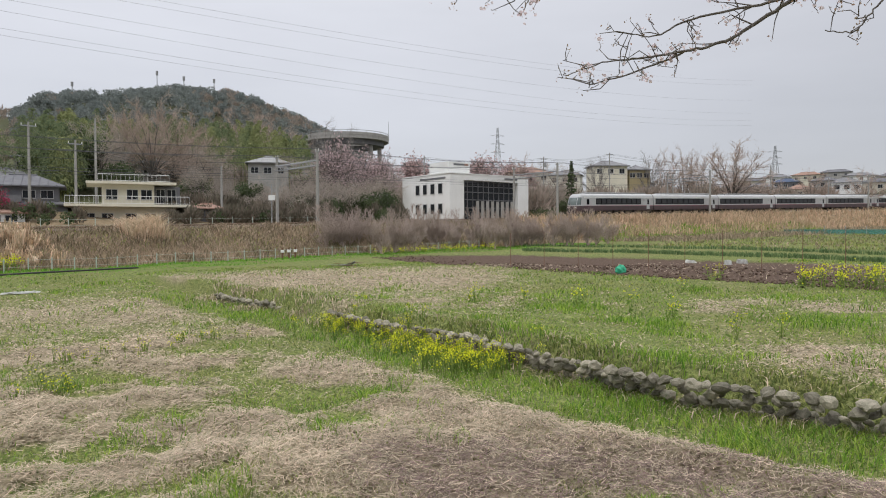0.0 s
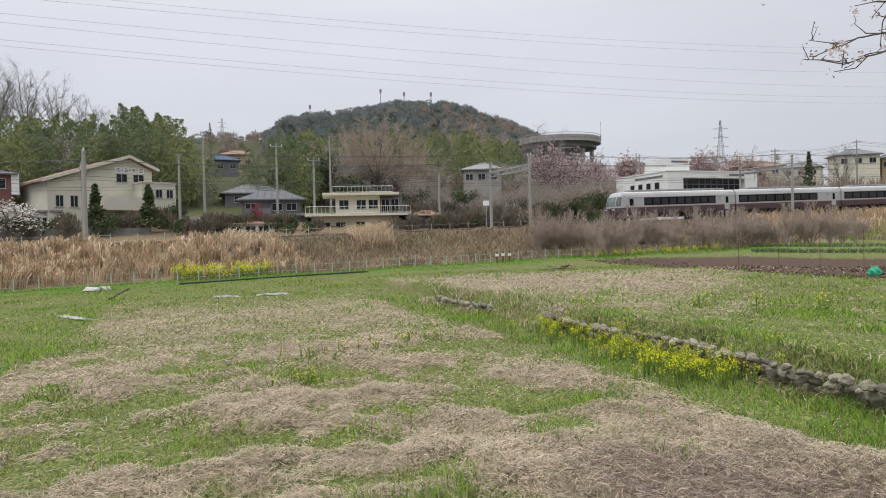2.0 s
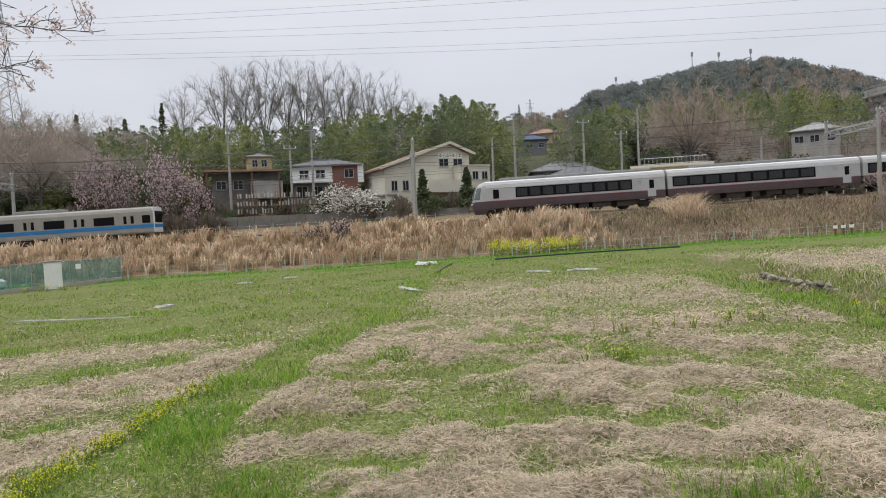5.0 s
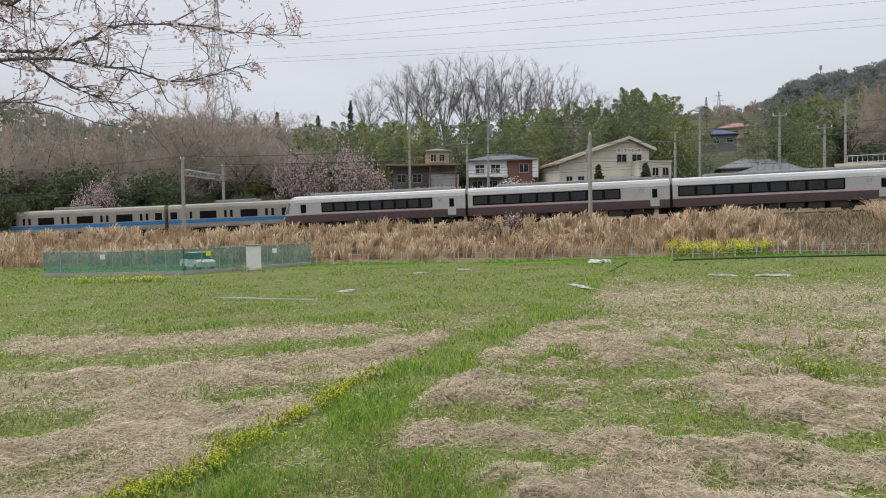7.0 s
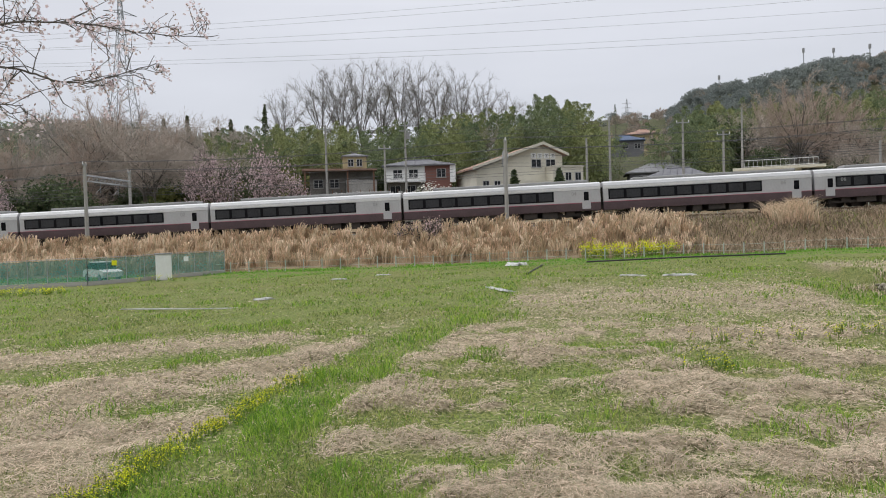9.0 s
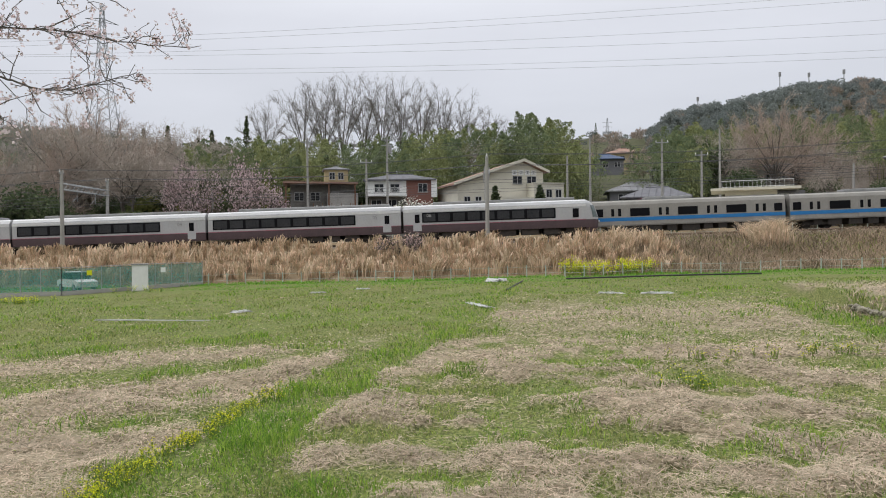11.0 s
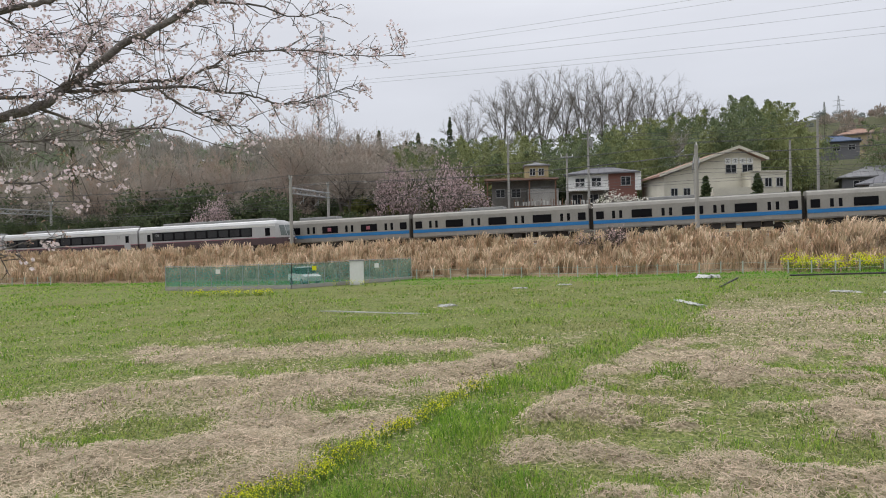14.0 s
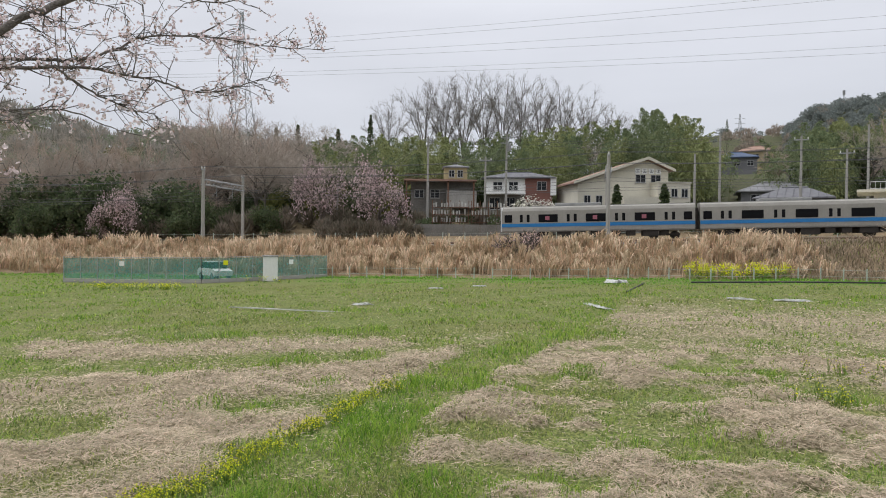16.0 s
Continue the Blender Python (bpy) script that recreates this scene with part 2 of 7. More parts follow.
def soup(name, verts, faces, material, parent=None, label="", sm=False):
    """Links arrays of vertices and equal-sided faces as one mesh object."""
    verts, faces = np.asarray(verts, np.float32), np.asarray(faces, np.int32)
    me = bpy.data.meshes.new(name)
    n, k = faces.shape
    me.vertices.add(len(verts))
    me.vertices.foreach_set("co", verts.ravel())
    me.loops.add(n * k)
    me.loops.foreach_set("vertex_index", faces.ravel())
    me.polygons.add(n)
    me.polygons.foreach_set("loop_start", np.arange(0, n * k, k, dtype=np.int32))
    if sm:
        me.polygons.foreach_set("use_smooth", np.ones(n, bool))
    me.update(calc_edges=True)
    me.materials.append(material)
    ob = new(name, me)
    ob.parent = parent
    return tagged(ob, label) if label else ob


def block(bm, x0, x1, y0, y1, z0, z1, bevel=0.0):
    r = bmesh.ops.create_cube(bm, size=1)
    vs = r["verts"]
    bmesh.ops.scale(bm, vec=(x1 - x0, y1 - y0, z1 - z0), verts=vs)
    bmesh.ops.translate(bm, vec=((x0 + x1) / 2, (y0 + y1) / 2, (z0 + z1) / 2), verts=vs)
    if bevel:
        es = list({e for v in vs for e in v.link_edges})
        bmesh.ops.bevel(bm, geom=es, offset=bevel, segments=2, affect="EDGES", profile=0.6)
    return bm


def boxes(*rows, bevel=0.0):
    bm = bmesh.new()
    for r in rows:
        block(bm, *r, bevel=bevel)
    return bm


def prism(outline, y0, y1):
    """A shape drawn in x and z, drawn out along y."""
    bm = bmesh.new()
    a = [bm.verts.new((x, y0, z)) for x, z in outline]
    b = [bm.verts.new((x, y1, z)) for x, z in outline]
    n = len(outline)
    bm.faces.new(a)
    bm.faces.new(b[::-1])
    for i in range(n):
        bm.faces.new((a[i], b[i], b[(i + 1) % n], a[(i + 1) % n]))
    bmesh.ops.recalc_face_normals(bm, faces=bm.faces)
    return bm


def rod(bm, p, q, r0, r1=None, n=8):
    """A tapered round bar from p to q."""
    p, q = Vector(p), Vector(q)
    r1 = r0 if r1 is None else r1
    r = bmesh.ops.create_cone(bm, cap_ends=True, segments=n, radius1=r0, radius2=r1, depth=(q - p).length)
    m = Matrix.Translation((p + q) / 2) @ (q - p).to_track_quat("Z", "Y").to_matrix().to_4x4()
    bmesh.ops.transform(bm, matrix=m, verts=r["verts"])
    return bm


def thing(name, m, label, category, group="", kind=""):
    ob = new(name)
    ob.matrix_basis = m
    return tagged(ob, label, category, group, kind)


# ---- ground ----
PATH_LINE = [at(100, 6.2), at(84, 7.0), at(72, 8.0), at(66.5, 9.4), at(60.5, 12.4), at(55.5, 16.3), at(50, 21), at(46, 31), at(43, 46)]


def line_gap(x, y, line):
    best = np.full(np.shape(x), 1e9)
    for (ax, ay), (bx, by) in zip(line, line[1:]):
        ux, uy = bx - ax, by - ay
        k = np.clip(((x - ax) * ux + (y - ay) * uy) / (ux * ux + uy * uy), 0, 1)
        best = np.minimum(best, np.hypot(x - ax - k * ux, y - ay - k * uy))
    return best


def bell(v, c, w):
    return np.exp(-((v - c) / w) ** 2)


def straw_cover(x, y):
    """How much mown straw lies on the field, 0 to 1."""
    d = np.hypot(x, y)
    b = np.degrees(np.arctan2(-x, y))
    wob = 0.5 * waves(x, y, 0.35, 11) + 0.35 * waves(x, y, 1.1, 12)
    v = 0.5 * (y * 0.86 - x * 0.5) + 0.5 * d * 0.95 + 0.55 * wob
    rows = 0.5 + 0.5 * np.sin(2 * math.pi * v / 1.6)
    rough = 0.5 + 0.5 * waves(x, y, 1.6, 13) * 0.6 + 0.4 * waves(x, y, 0.4, 14)
    side = beyond_wall(x, y)
    left = smooth(b, 60, 64)
    near = smooth(24 - d, 0, 5)
    patch = 0.5 + 0.5 * waves(x, y, 1.35, 15)
    tuft = 0.5 + 0.5 * waves(x, y, 3.1, 16)
    speck = 0.5 + 0.5 * waves(x, y, 6.5, 17)
    mid = smooth(0.20 * rows + 0.30 * rough + 0.36 * patch + 0.30 * tuft + 0.20 * speck, 0.46, 0.86) * near
    mid = np.maximum(mid, smooth(16.5 - d, 0, 4) * smooth(0.55 * rough + 0.5 * patch, 0.30, 0.6) * smooth(22 - b, 0, 8) * smooth(b, -14, -6))
    stubble = bell(d, 28, 7.5) * smooth(b, 8, 15) * smooth(47 - b, 0, 4) * 0.62 * (0.7 + 0.5 * patch)
    stubble2 = bell(d, 33, 10) * smooth(side, 0, 2) * smooth(b, -9, 0) * 0.75
    bed = smooth(16.0 - d, 0, 3) * smooth(0.55 * rough + 0.5 * patch, 0.30, 0.88) + 0.9 * bell(d, 20.5, 1.7) * smooth(rough, 0.2, 0.7) + 0.85 * bell(d, 15.6, 1.3) + 0.75 * bell(d, 23, 4.5) * smooth(b, 79, 84) * smooth(rough, 0.35, 0.85)
    lower = np.maximum(mid * (1 - left) + left * bed, stubble)
    raised = 0.62 * smooth(rough, 0.45, 0.95) * bell(d, 20.5, 2.2) + 0.9 * bell(b, -30, 7) * bell(d, 12.3, 1.6) + stubble2
    cover = np.where(side > 0.1, raised, lower)
    cover = cover * smooth(line_gap(x, y, PATH_LINE), 0.5, 1.1)
    cover = cover * smooth(np.abs(side + 1.1), 0.5, 1.4)
    return np.clip(cover, 0, 1)


TILLED = [at(6, 66), at(-4.9, 38.5), at(-13.9, 32.2), at(-23.4, 29.3), at(-31.7, 27), at(-42, 25), at(-42, 40), at(-31.7, 44.0), at(-23.4, 52), at(-13.9, 58), at(-4.9, 65.5)]


def inside(x, y, poly):
    r = np.zeros(np.shape(x), bool)
    for (ax, ay), (bx, by) in zip(poly, poly[1:] + poly[:1]):
        hit = ((ay > y) != (by > y)) & (x < (bx - ax) * (y - ay) / (by - ay + 1e-12) + ax)
        r ^= hit
    return r


def bank_cover(x, y):
    s, q = along(x, y)
    return smooth(q, -15.2, -13.6) * smooth(30 - q, 0, 4)


def ground_material():
    m = bpy.data.materials.new("field_ground")
    m.use_nodes = True
    nt = m.node_tree
    b = nt.nodes["Principled BSDF"]
    b.inputs["Roughness"].default_value, b.inputs["Specular IOR Level"].default_value = 0.95, 0.1
    coord = nt.nodes.new("ShaderNodeTexCoord")

    def tex(scale, detail=5):
        n = nt.nodes.new("ShaderNodeTexNoise")
        n.inputs["Scale"].default_value, n.inputs["Detail"].default_value = scale, detail
        nt.links.new(coord.outputs["Object"], n.inputs[0])
        return n.outputs[0]

    def mixed(f, a, c):
        n = nt.nodes.new("ShaderNodeMixRGB")
        for sock, v in zip(n.inputs, (f, a, c)):
            if isinstance(v, tuple):
                sock.default_value = (*v, 1)
            else:
                nt.links.new(v, sock)
        return n.outputs[0]

    def sharpen(v, lo, hi):
        n = nt.nodes.new("ShaderNodeMapRange")
        n.inputs[1].default_value, n.inputs[2].default_value = lo, hi
        nt.links.new(v, n.inputs[0])
        return n.outputs[0]

    def blend(v, nz, w):
        n = nt.nodes.new("ShaderNodeMath")
        n.operation = "MULTIPLY_ADD"
        nt.links.new(nz, n.inputs[0])
        n.inputs[1].default_value = w
        nt.links.new(v, n.inputs[2])
        return n.outputs[0]

    att = nt.nodes.new("ShaderNodeAttribute")
    att.attribute_name = "cover"
    sep = nt.nodes.new("ShaderNodeSeparateColor")
    nt.links.new(att.outputs["Color"], sep.inputs[0])
    fine, mid_n, big = tex(16, 6), tex(2.2), tex(0.22)
    grass = mixed(sharpen(mid_n, 0.35, 0.65), (0.16, 0.20, 0.06), (0.235, 0.255, 0.09))
    grass = mixed(sharpen(big, 0.45, 0.7), grass, (0.225, 0.215, 0.09))
    # dark fine specks paint the tiny shadows between the blades
    grass = mixed(sharpen(fine, 0.38, 0.6), (0.075, 0.09, 0.03), grass)
    # likewise painted gap shade among the straw, then paler patches
    straw = mixed(sharpen(fine, 0.38, 0.62), (0.10, 0.08, 0.05), (0.34, 0.285, 0.195))
    straw = mixed(sharpen(mid_n, 0.4, 0.75), straw, (0.38, 0.32, 0.22))
    soil = mixed(sharpen(fine, 0.35, 0.65), (0.06, 0.04, 0.03), (0.13, 0.09, 0.068))
    bank = mixed(sharpen(fine, 0.3, 0.7), (0.13, 0.10, 0.065), (0.30, 0.225, 0.14))
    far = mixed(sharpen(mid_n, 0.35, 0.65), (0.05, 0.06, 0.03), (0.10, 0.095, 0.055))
    col = mixed(sharpen(blend(sep.outputs[0], fine, 0.7), 0.6, 1.0), grass, straw)
    col = mixed(sep.outputs[1], col, soil)
    col = mixed(sharpen(blend(sep.outputs[2], mid_n, 0.5), 0.5, 1.0), col, bank)
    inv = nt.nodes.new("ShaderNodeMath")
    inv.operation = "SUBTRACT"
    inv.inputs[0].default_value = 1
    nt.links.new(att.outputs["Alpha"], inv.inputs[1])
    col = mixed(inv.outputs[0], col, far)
    nt.links.new(col, b.inputs["Base Color"])
    bp = nt.nodes.new("ShaderNodeBump")
    bp.inputs["Strength"].default_value, bp.inputs["Distance"].default_value = 0.9, 0.06
    nt.links.new(fine, bp.inputs["Height"])
    nt.links.new(bp.outputs[0], b.inputs["Normal"])
    return m


def build_ground():
    rings = np.concatenate([[0.0, 1.0, 2.0, 3.0, 4.0], np.geomspace(4.6, 130, 230), np.geomspace(134, 3600, 70)])
    angles = np.radians(np.concatenate([np.linspace(-50, 122, 470), np.linspace(124, 308, 62)]))
    na, nr = len(angles), len(rings)
    rr, aa = np.meshgrid(rings, angles, indexing="ij")
    x, y = -rr * np.sin(aa), rr * np.cos(aa)
    z = height(x, y)
    straw = straw_cover(x, y)
    z = z + 0.17 * straw * (0.6 + 0.55 * waves(x, y, 2.4, 22) + 0.25 * waves(x, y, 5.5, 23)) * smooth(30 - rr, 0, 16) + 0.02 * waves(x, y, 5, 21) * smooth(rr, 4, 8) * smooth(60 - rr, 0, 30)
    soil = inside(x, y, TILLED).astype(float)
    ux = 0.64 * x - 0.77 * y
    z = z + soil * (0.05 * np.sin(ux * 7) + 0.03 * waves(x, y, 3, 5) - 0.12)
    i, j = np.meshgrid(np.arange(nr - 1), np.arange(na), indexing="ij")
    k = (j + 1) % na
    faces = np.stack([i * na + j, i * na + k, (i + 1) * na + k, (i + 1) * na + j], -1).reshape(-1, 4)
    ob = soup("ground", np.stack([x, y, z], -1).reshape(-1, 3), faces, ground_material(), sm=True)
    col = ob.data.color_attributes.new("cover", "FLOAT_COLOR", "POINT")
    s, q = along(x, y)
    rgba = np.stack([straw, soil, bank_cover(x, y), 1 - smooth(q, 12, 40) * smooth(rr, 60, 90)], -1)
    col.data.foreach_set("color", rgba.astype(np.float32).ravel())
    tagged(ob, "fallow field with grass and mown straw below a railway bank", "ground", kind="structure")


build_ground()


# ---- railway ----
def track_strip(name, off, profile, material, s0, s1, step, label, category):
    """Something drawn out along the track: profile of (offset, height above the rail top)."""
    ss = np.arange(s0, s1 + step / 2, step)
    rows = []
    for po, pz in profile:
        x, y, _ = arc(ss, off + po)
        rows.append(np.stack([x, y, rail_z(ss) + pz], -1))
    v = np.stack(rows, 1)
    n, k = v.shape[:2]
    i, j = np.meshgrid(np.arange(n - 1), np.arange(k), indexing="ij")
    j2 = (j + 1) % k
    f = np.stack([i * k + j, i * k + j2, (i + 1) * k + j2, (i + 1) * k + j], -1).reshape(-1, 4)
    ob = soup(name, v.reshape(-1, 3), f, material)
    return tagged(ob, label, category, kind="structure")


for o in (0.0, 3.8):
    track_strip("track_ballast", o, [(-2.3, -0.75), (-1.5, -0.22), (1.5, -0.22), (2.3, -0.75)], BALLAST, -190, 330, 5, "grey-brown crushed stone ballast under a railway track", "ballast")
    for r in (-0.56, 0.51):
        track_strip("rail", o + r, [(0, -0.17), (0, 0), (0.07, 0), (0.07, -0.17)], RAILM, -190, 330, 5, "worn brown steel rail on the ballast", "rail")


# ---- trains ----
def car_shell(outline, x0, x1, name, material, parent):
    """A car's body drawn out along x from an outline in y and z."""
    bm = prism([(y, z) for y, z in outline], x0, x1)
    bmesh.ops.transform(bm, matrix=Matrix(((0, 1, 0, 0), (1, 0, 0, 0), (0, 0, 1, 0), (0, 0, 0, 1))), verts=bm.verts)
    bmesh.ops.recalc_face_normals(bm, faces=bm.faces)
    return part(name, bm, material, parent)


def bogie(x, parent):
    bm = bmesh.new()
    for dx in (-1.05, 1.05):
        for y in (-0.62, 0.55):
            rod(bm, (x + dx, y, 0.43), (x + dx, y + 0.08, 0.43), 0.43, n=16)
        rod(bm, (x + dx, -0.6, 0.43), (x + dx, 0.6, 0.43), 0.08)
    for y in (-1.0, 0.85):
        block(bm, x - 1.5, x + 1.5, y, y + 0.15, 0.42, 0.62)
        block(bm, x - 0.4, x + 0.4, y - 0.05, y + 0.2, 0.5, 0.95)
    return part("bogie", bm, GRIME, parent, "dark grimy wheel truck")


def underframe(parent, seed):
    rng = random.Random(seed)
    x = -6.0
    while x < 5.2:
        w = rng.uniform(0.8, 2.0)
        part("equipment_box", boxes((x, x + w, -1.2, 1.2, rng.uniform(0.3, 0.45), 1.0), bevel=0.03), GRIME, parent, "dark underfloor equipment box")
        x += w + rng.uniform(0.3, 0.7)


def lettering(text, size, thick):
    """A short line of raised lettering as a mesh, standing in x and z and facing -y."""
    cu = bpy.data.curves.new("lettering", "FONT")
    cu.body, cu.size, cu.extrude, cu.align_x, cu.resolution_u = text, size, thick, "CENTER", 2
    ob = new("lettering", cu)
    bm = bmesh.new()
    me = ob.to_mesh()
    bm.from_mesh(me)
    ob.to_mesh_clear()
    bpy.data.objects.remove(ob)
    bpy.data.curves.remove(cu)
    bmesh.ops.rotate(bm, verts=bm.verts, cent=(0, 0, 0), matrix=Matrix.Rotation(math.radians(90), 3, "X"))
    return bm


def express_car(end, number):
    """end: -1 a cab at the leading end, 1 at the trailing end, 0 none. The car runs along x."""
    car = thing("express_train_car", pose(0, 0, 0), "white and brown limited express coach with a dark window band", "train car", "express train cars")
    L = 9.85
    x0 = -L + (1.4 if end < 0 else 0)
    x1 = L - (1.4 if end > 0 else 0)
    lower = [(-1.40, 0.95), (-1.43, 1.35), (-1.43, 1.72), (1.43, 1.72), (1.43, 1.35), (1.40, 0.95)]
    upper = [(-1.43, 1.72), (-1.43, 2.9), (-1.36, 3.35), (-1.18, 3.6), (1.18, 3.6), (1.36, 3.35), (1.43, 2.9), (1.43, 1.72)]
    car_shell(lower, x0, x1, "lower_body", BROWN_CAR, car)
    car_shell(upper, x0, x1, "upper_body", SILVER, car)
    car_shell([(-1.19, 3.60), (-1.0, 3.73), (1.0, 3.73), (1.19, 3.60)], x0, x1, "roof", WHITE_CAR, car)
    part("roof_fairing", boxes((-L + 3.0, L - (2.4 if end > 0 else 1.2), -0.85, 0.85, 3.74, 4.02), bevel=0.1), ROOF_GREY, car, "low grey roof equipment fairing")
    for y in (-1.455, 1.435):
        part("rose_stripe", boxes((x0, x1, y, y + 0.02, 1.70, 1.76)), RED_LINE, car)
        part("white_cantrail", boxes((x0, x1, y - 0.003, y + 0.023, 3.02, 3.28)), WHITE_CAR, car)
        a, b = (-L + 4.4, L - 3.4) if end < 0 else ((-L + 1.9, L - 4.4) if end > 0 else (-L + 0.5, L - 4.6))
        part("window_band", boxes((a, b, y - 0.005, y + 0.025, 1.95, 2.96)), CAR_GLASS, car, "long dark tinted window band")
        n = 9
        for k in range(n):
            w = (b - a) / n
            part("window_pane", boxes((a + k * w + 0.14, a + (k + 1) * w - 0.14, y - 0.012, y + 0.03, 2.06, 2.84)), CAR_PANE, car)
        dx = (L - 1.4) if end <= 0 else (-L + 1.4)
        part("door", boxes((dx - 0.42, dx + 0.42, y - 0.008, y + 0.028, 1.12, 2.95)), SILVER, car)
        part("door_window", boxes((dx - 0.24, dx + 0.24, y - 0.014, y + 0.033, 1.95, 2.8)), CAR_GLASS, car)
        nx = dx - 1.2 if end <= 0 else dx + 1.2
        bm = lettering(number, 0.5, 0.006)
        if y > 0:
            bmesh.ops.rotate(bm, verts=bm.verts, cent=(0, 0, 0), matrix=Matrix.Rotation(math.pi, 3, "Z"))
        bmesh.ops.translate(bm, verts=bm.verts, vec=(nx, y + (-0.012 if y < 0 else 0.032), 2.5))
        part("car_number", bm, ROOF_GREY, car, "grey coach number")
        if end:
            cx = (x0 + 1.0) if end < 0 else (x1 - 1.0)
            part("cab_door", boxes((cx - 0.3, cx + 0.3, y - 0.01, y + 0.03, 1.95, 2.85)), CAR_GLASS, car)
    if end:
        xb, sgn = (x0, -1) if end < 0 else (x1, 1)
        xt = xb + sgn * 1.38

        def wrap(*rings, spread=90):
            """A rounded cab front lofted through rings of height, reach and half width."""
            bm = bmesh.new()
            rows = []
            for z, reach, w in rings:
                row = []
                for k in range(15):
                    th = math.radians(-spread + 2 * spread * k / 14)
                    row.append(bm.verts.new((xb + sgn * reach * max(math.cos(th), 0) ** 0.62, w * math.copysign(abs(math.sin(th)) ** 0.7, th), z)))
                rows.append(row)
            for r0, r1 in zip(rows, rows[1:]):
                for i in range(14):
                    bm.faces.new((r0[i], r0[i + 1], r1[i + 1], r1[i]))
            bmesh.ops.recalc_face_normals(bm, faces=bm.faces)
            return bm

        part("lower_nose", wrap((0.45, 1.15, 1.25), (0.95, 1.34, 1.40), (1.35, 1.40, 1.43), (1.74, 1.38, 1.43)), BROWN_CAR, car, "blunt brown lower cab front")
        part("nose", wrap((1.72, 1.39, 1.43), (1.95, 1.37, 1.43), (2.5, 1.2, 1.425), (2.95, 0.98, 1.41), (3.3, 0.78, 1.35), (3.56, 0.5, 1.2), (3.70, 0.1, 1.05), (3.73, 0.0, 0.9)), SILVER, car, "rounded silver driving cab front")
        part("windscreen", wrap((1.93, 1.40, 1.45), (2.5, 1.23, 1.445), (2.95, 1.01, 1.43), (3.12, 0.92, 1.41), spread=72), CAB_GLASS, car, "wrapped dark windscreen")
        for yy in (-0.95, 0.95):
            bm = bmesh.new()
            rod(bm, (xb + sgn * 1.25, yy, 1.95), (xb + sgn * 0.88, yy * 0.97, 3.1), 0.04)
            part("windscreen_pillar", bm, SILVER, car)
        part("headlight", boxes((xt - 0.06, xt + 0.06, -0.9, -0.6, 1.45, 1.6)), WHITE_CAR, car)
        part("headlight", boxes((xt - 0.06, xt + 0.06, 0.6, 0.9, 1.45, 1.6)), WHITE_CAR, car)
    if end <= 0:
        part("gangway", boxes((L, L + 0.3, -0.7, 0.7, 1.0, 3.2)), GRIME, car)
    for x in (-6.9, 6.9):
        bogie(x, car)
    underframe(car, 5 + end)
    return car


def commuter_car(end):
    car = thing("commuter_train_car", pose(0, 0, 0), "stainless steel commuter coach with a bright blue band", "train car", "commuter train cars")
    L = 9.8
    outline = [(-1.38, 0.98), (-1.42, 1.1), (-1.42, 3.2), (-1.33, 3.5), (-1.1, 3.66), (1.1, 3.66), (1.33, 3.5), (1.42, 3.2), (1.42, 1.1), (1.38, 0.98)]
    car_shell(outline, -L, L, "body", STEEL, car)
    part("roof_unit", boxes((-4.2, 0.6, -0.9, 0.9, 3.66, 3.98), bevel=0.08), ROOF_GREY, car, "pale grey roof air conditioner")
    part("roof_rib", boxes((-L, L, -1.12, 1.12, 3.66, 3.69)), ROOF_GREY, car)
    for y in (-1.445, 1.425):
        part("blue_stripe", boxes((-L, L, y - 0.012, y + 0.032, 1.50, 1.86)), BLUE, car, "bright blue waist band")
        for k in range(4):
            dx = -7.35 + k * 4.9
            for h in (-0.36, 0.36):
                dr = part("door", boxes((dx + h - 0.34, dx + h + 0.34, y - 0.006, y + 0.026, 1.1, 3.0)), STEEL, car)
                part("door_window", boxes((dx + h - 0.16, dx + h + 0.16, y - 0.014, y + 0.034, 2.0, 2.8), bevel=0.03), CAR_GLASS, dr)
        for k in range(3):
            wx = -4.9 + k * 4.9
            part("window", boxes((wx - 1.0, wx + 1.0, y - 0.012, y + 0.032, 1.98, 2.8), bevel=0.04), CAR_GLASS, car)
        for wx in (-9.1, 9.1):
            part("end_window", boxes((wx - 0.4, wx + 0.4, y - 0.012, y + 0.032, 2.0, 2.8), bevel=0.04), CAR_GLASS, car)
    if end < 0:
        for k in range(3):
            part("window_poster", boxes((-5.2 + k * 4.9, -4.75 + k * 4.9, -1.47, -1.46, 2.2, 2.6)), RED_LINE, car, "small red poster in the window")
    if end:
        x = end * L
        part("cab_front", boxes((x - 0.12, x + 0.12, -1.4, 1.4, 1.0, 3.6), bevel=0.08), WHITE_CAR, car, "pale cab front")
        part("cab_window", boxes((x + end * 0.13 - 0.02, x + end * 0.13 + 0.02, -1.2, 1.2, 2.0, 3.2)), CAR_GLASS, car)
        part("front_stripe", boxes((x + end * 0.13 - 0.01, x + end * 0.13 + 0.01, -1.38, 1.38, 1.5, 1.85)), BLUE, car)
    if end <= 0:
        part("gangway", boxes((L, L + 0.38, -0.7, 0.7, 1.0, 3.2)), GRIME, car)
    for x in (-6.9, 6.9):
        bogie(x, car)
    underframe(car, 11)
    return car


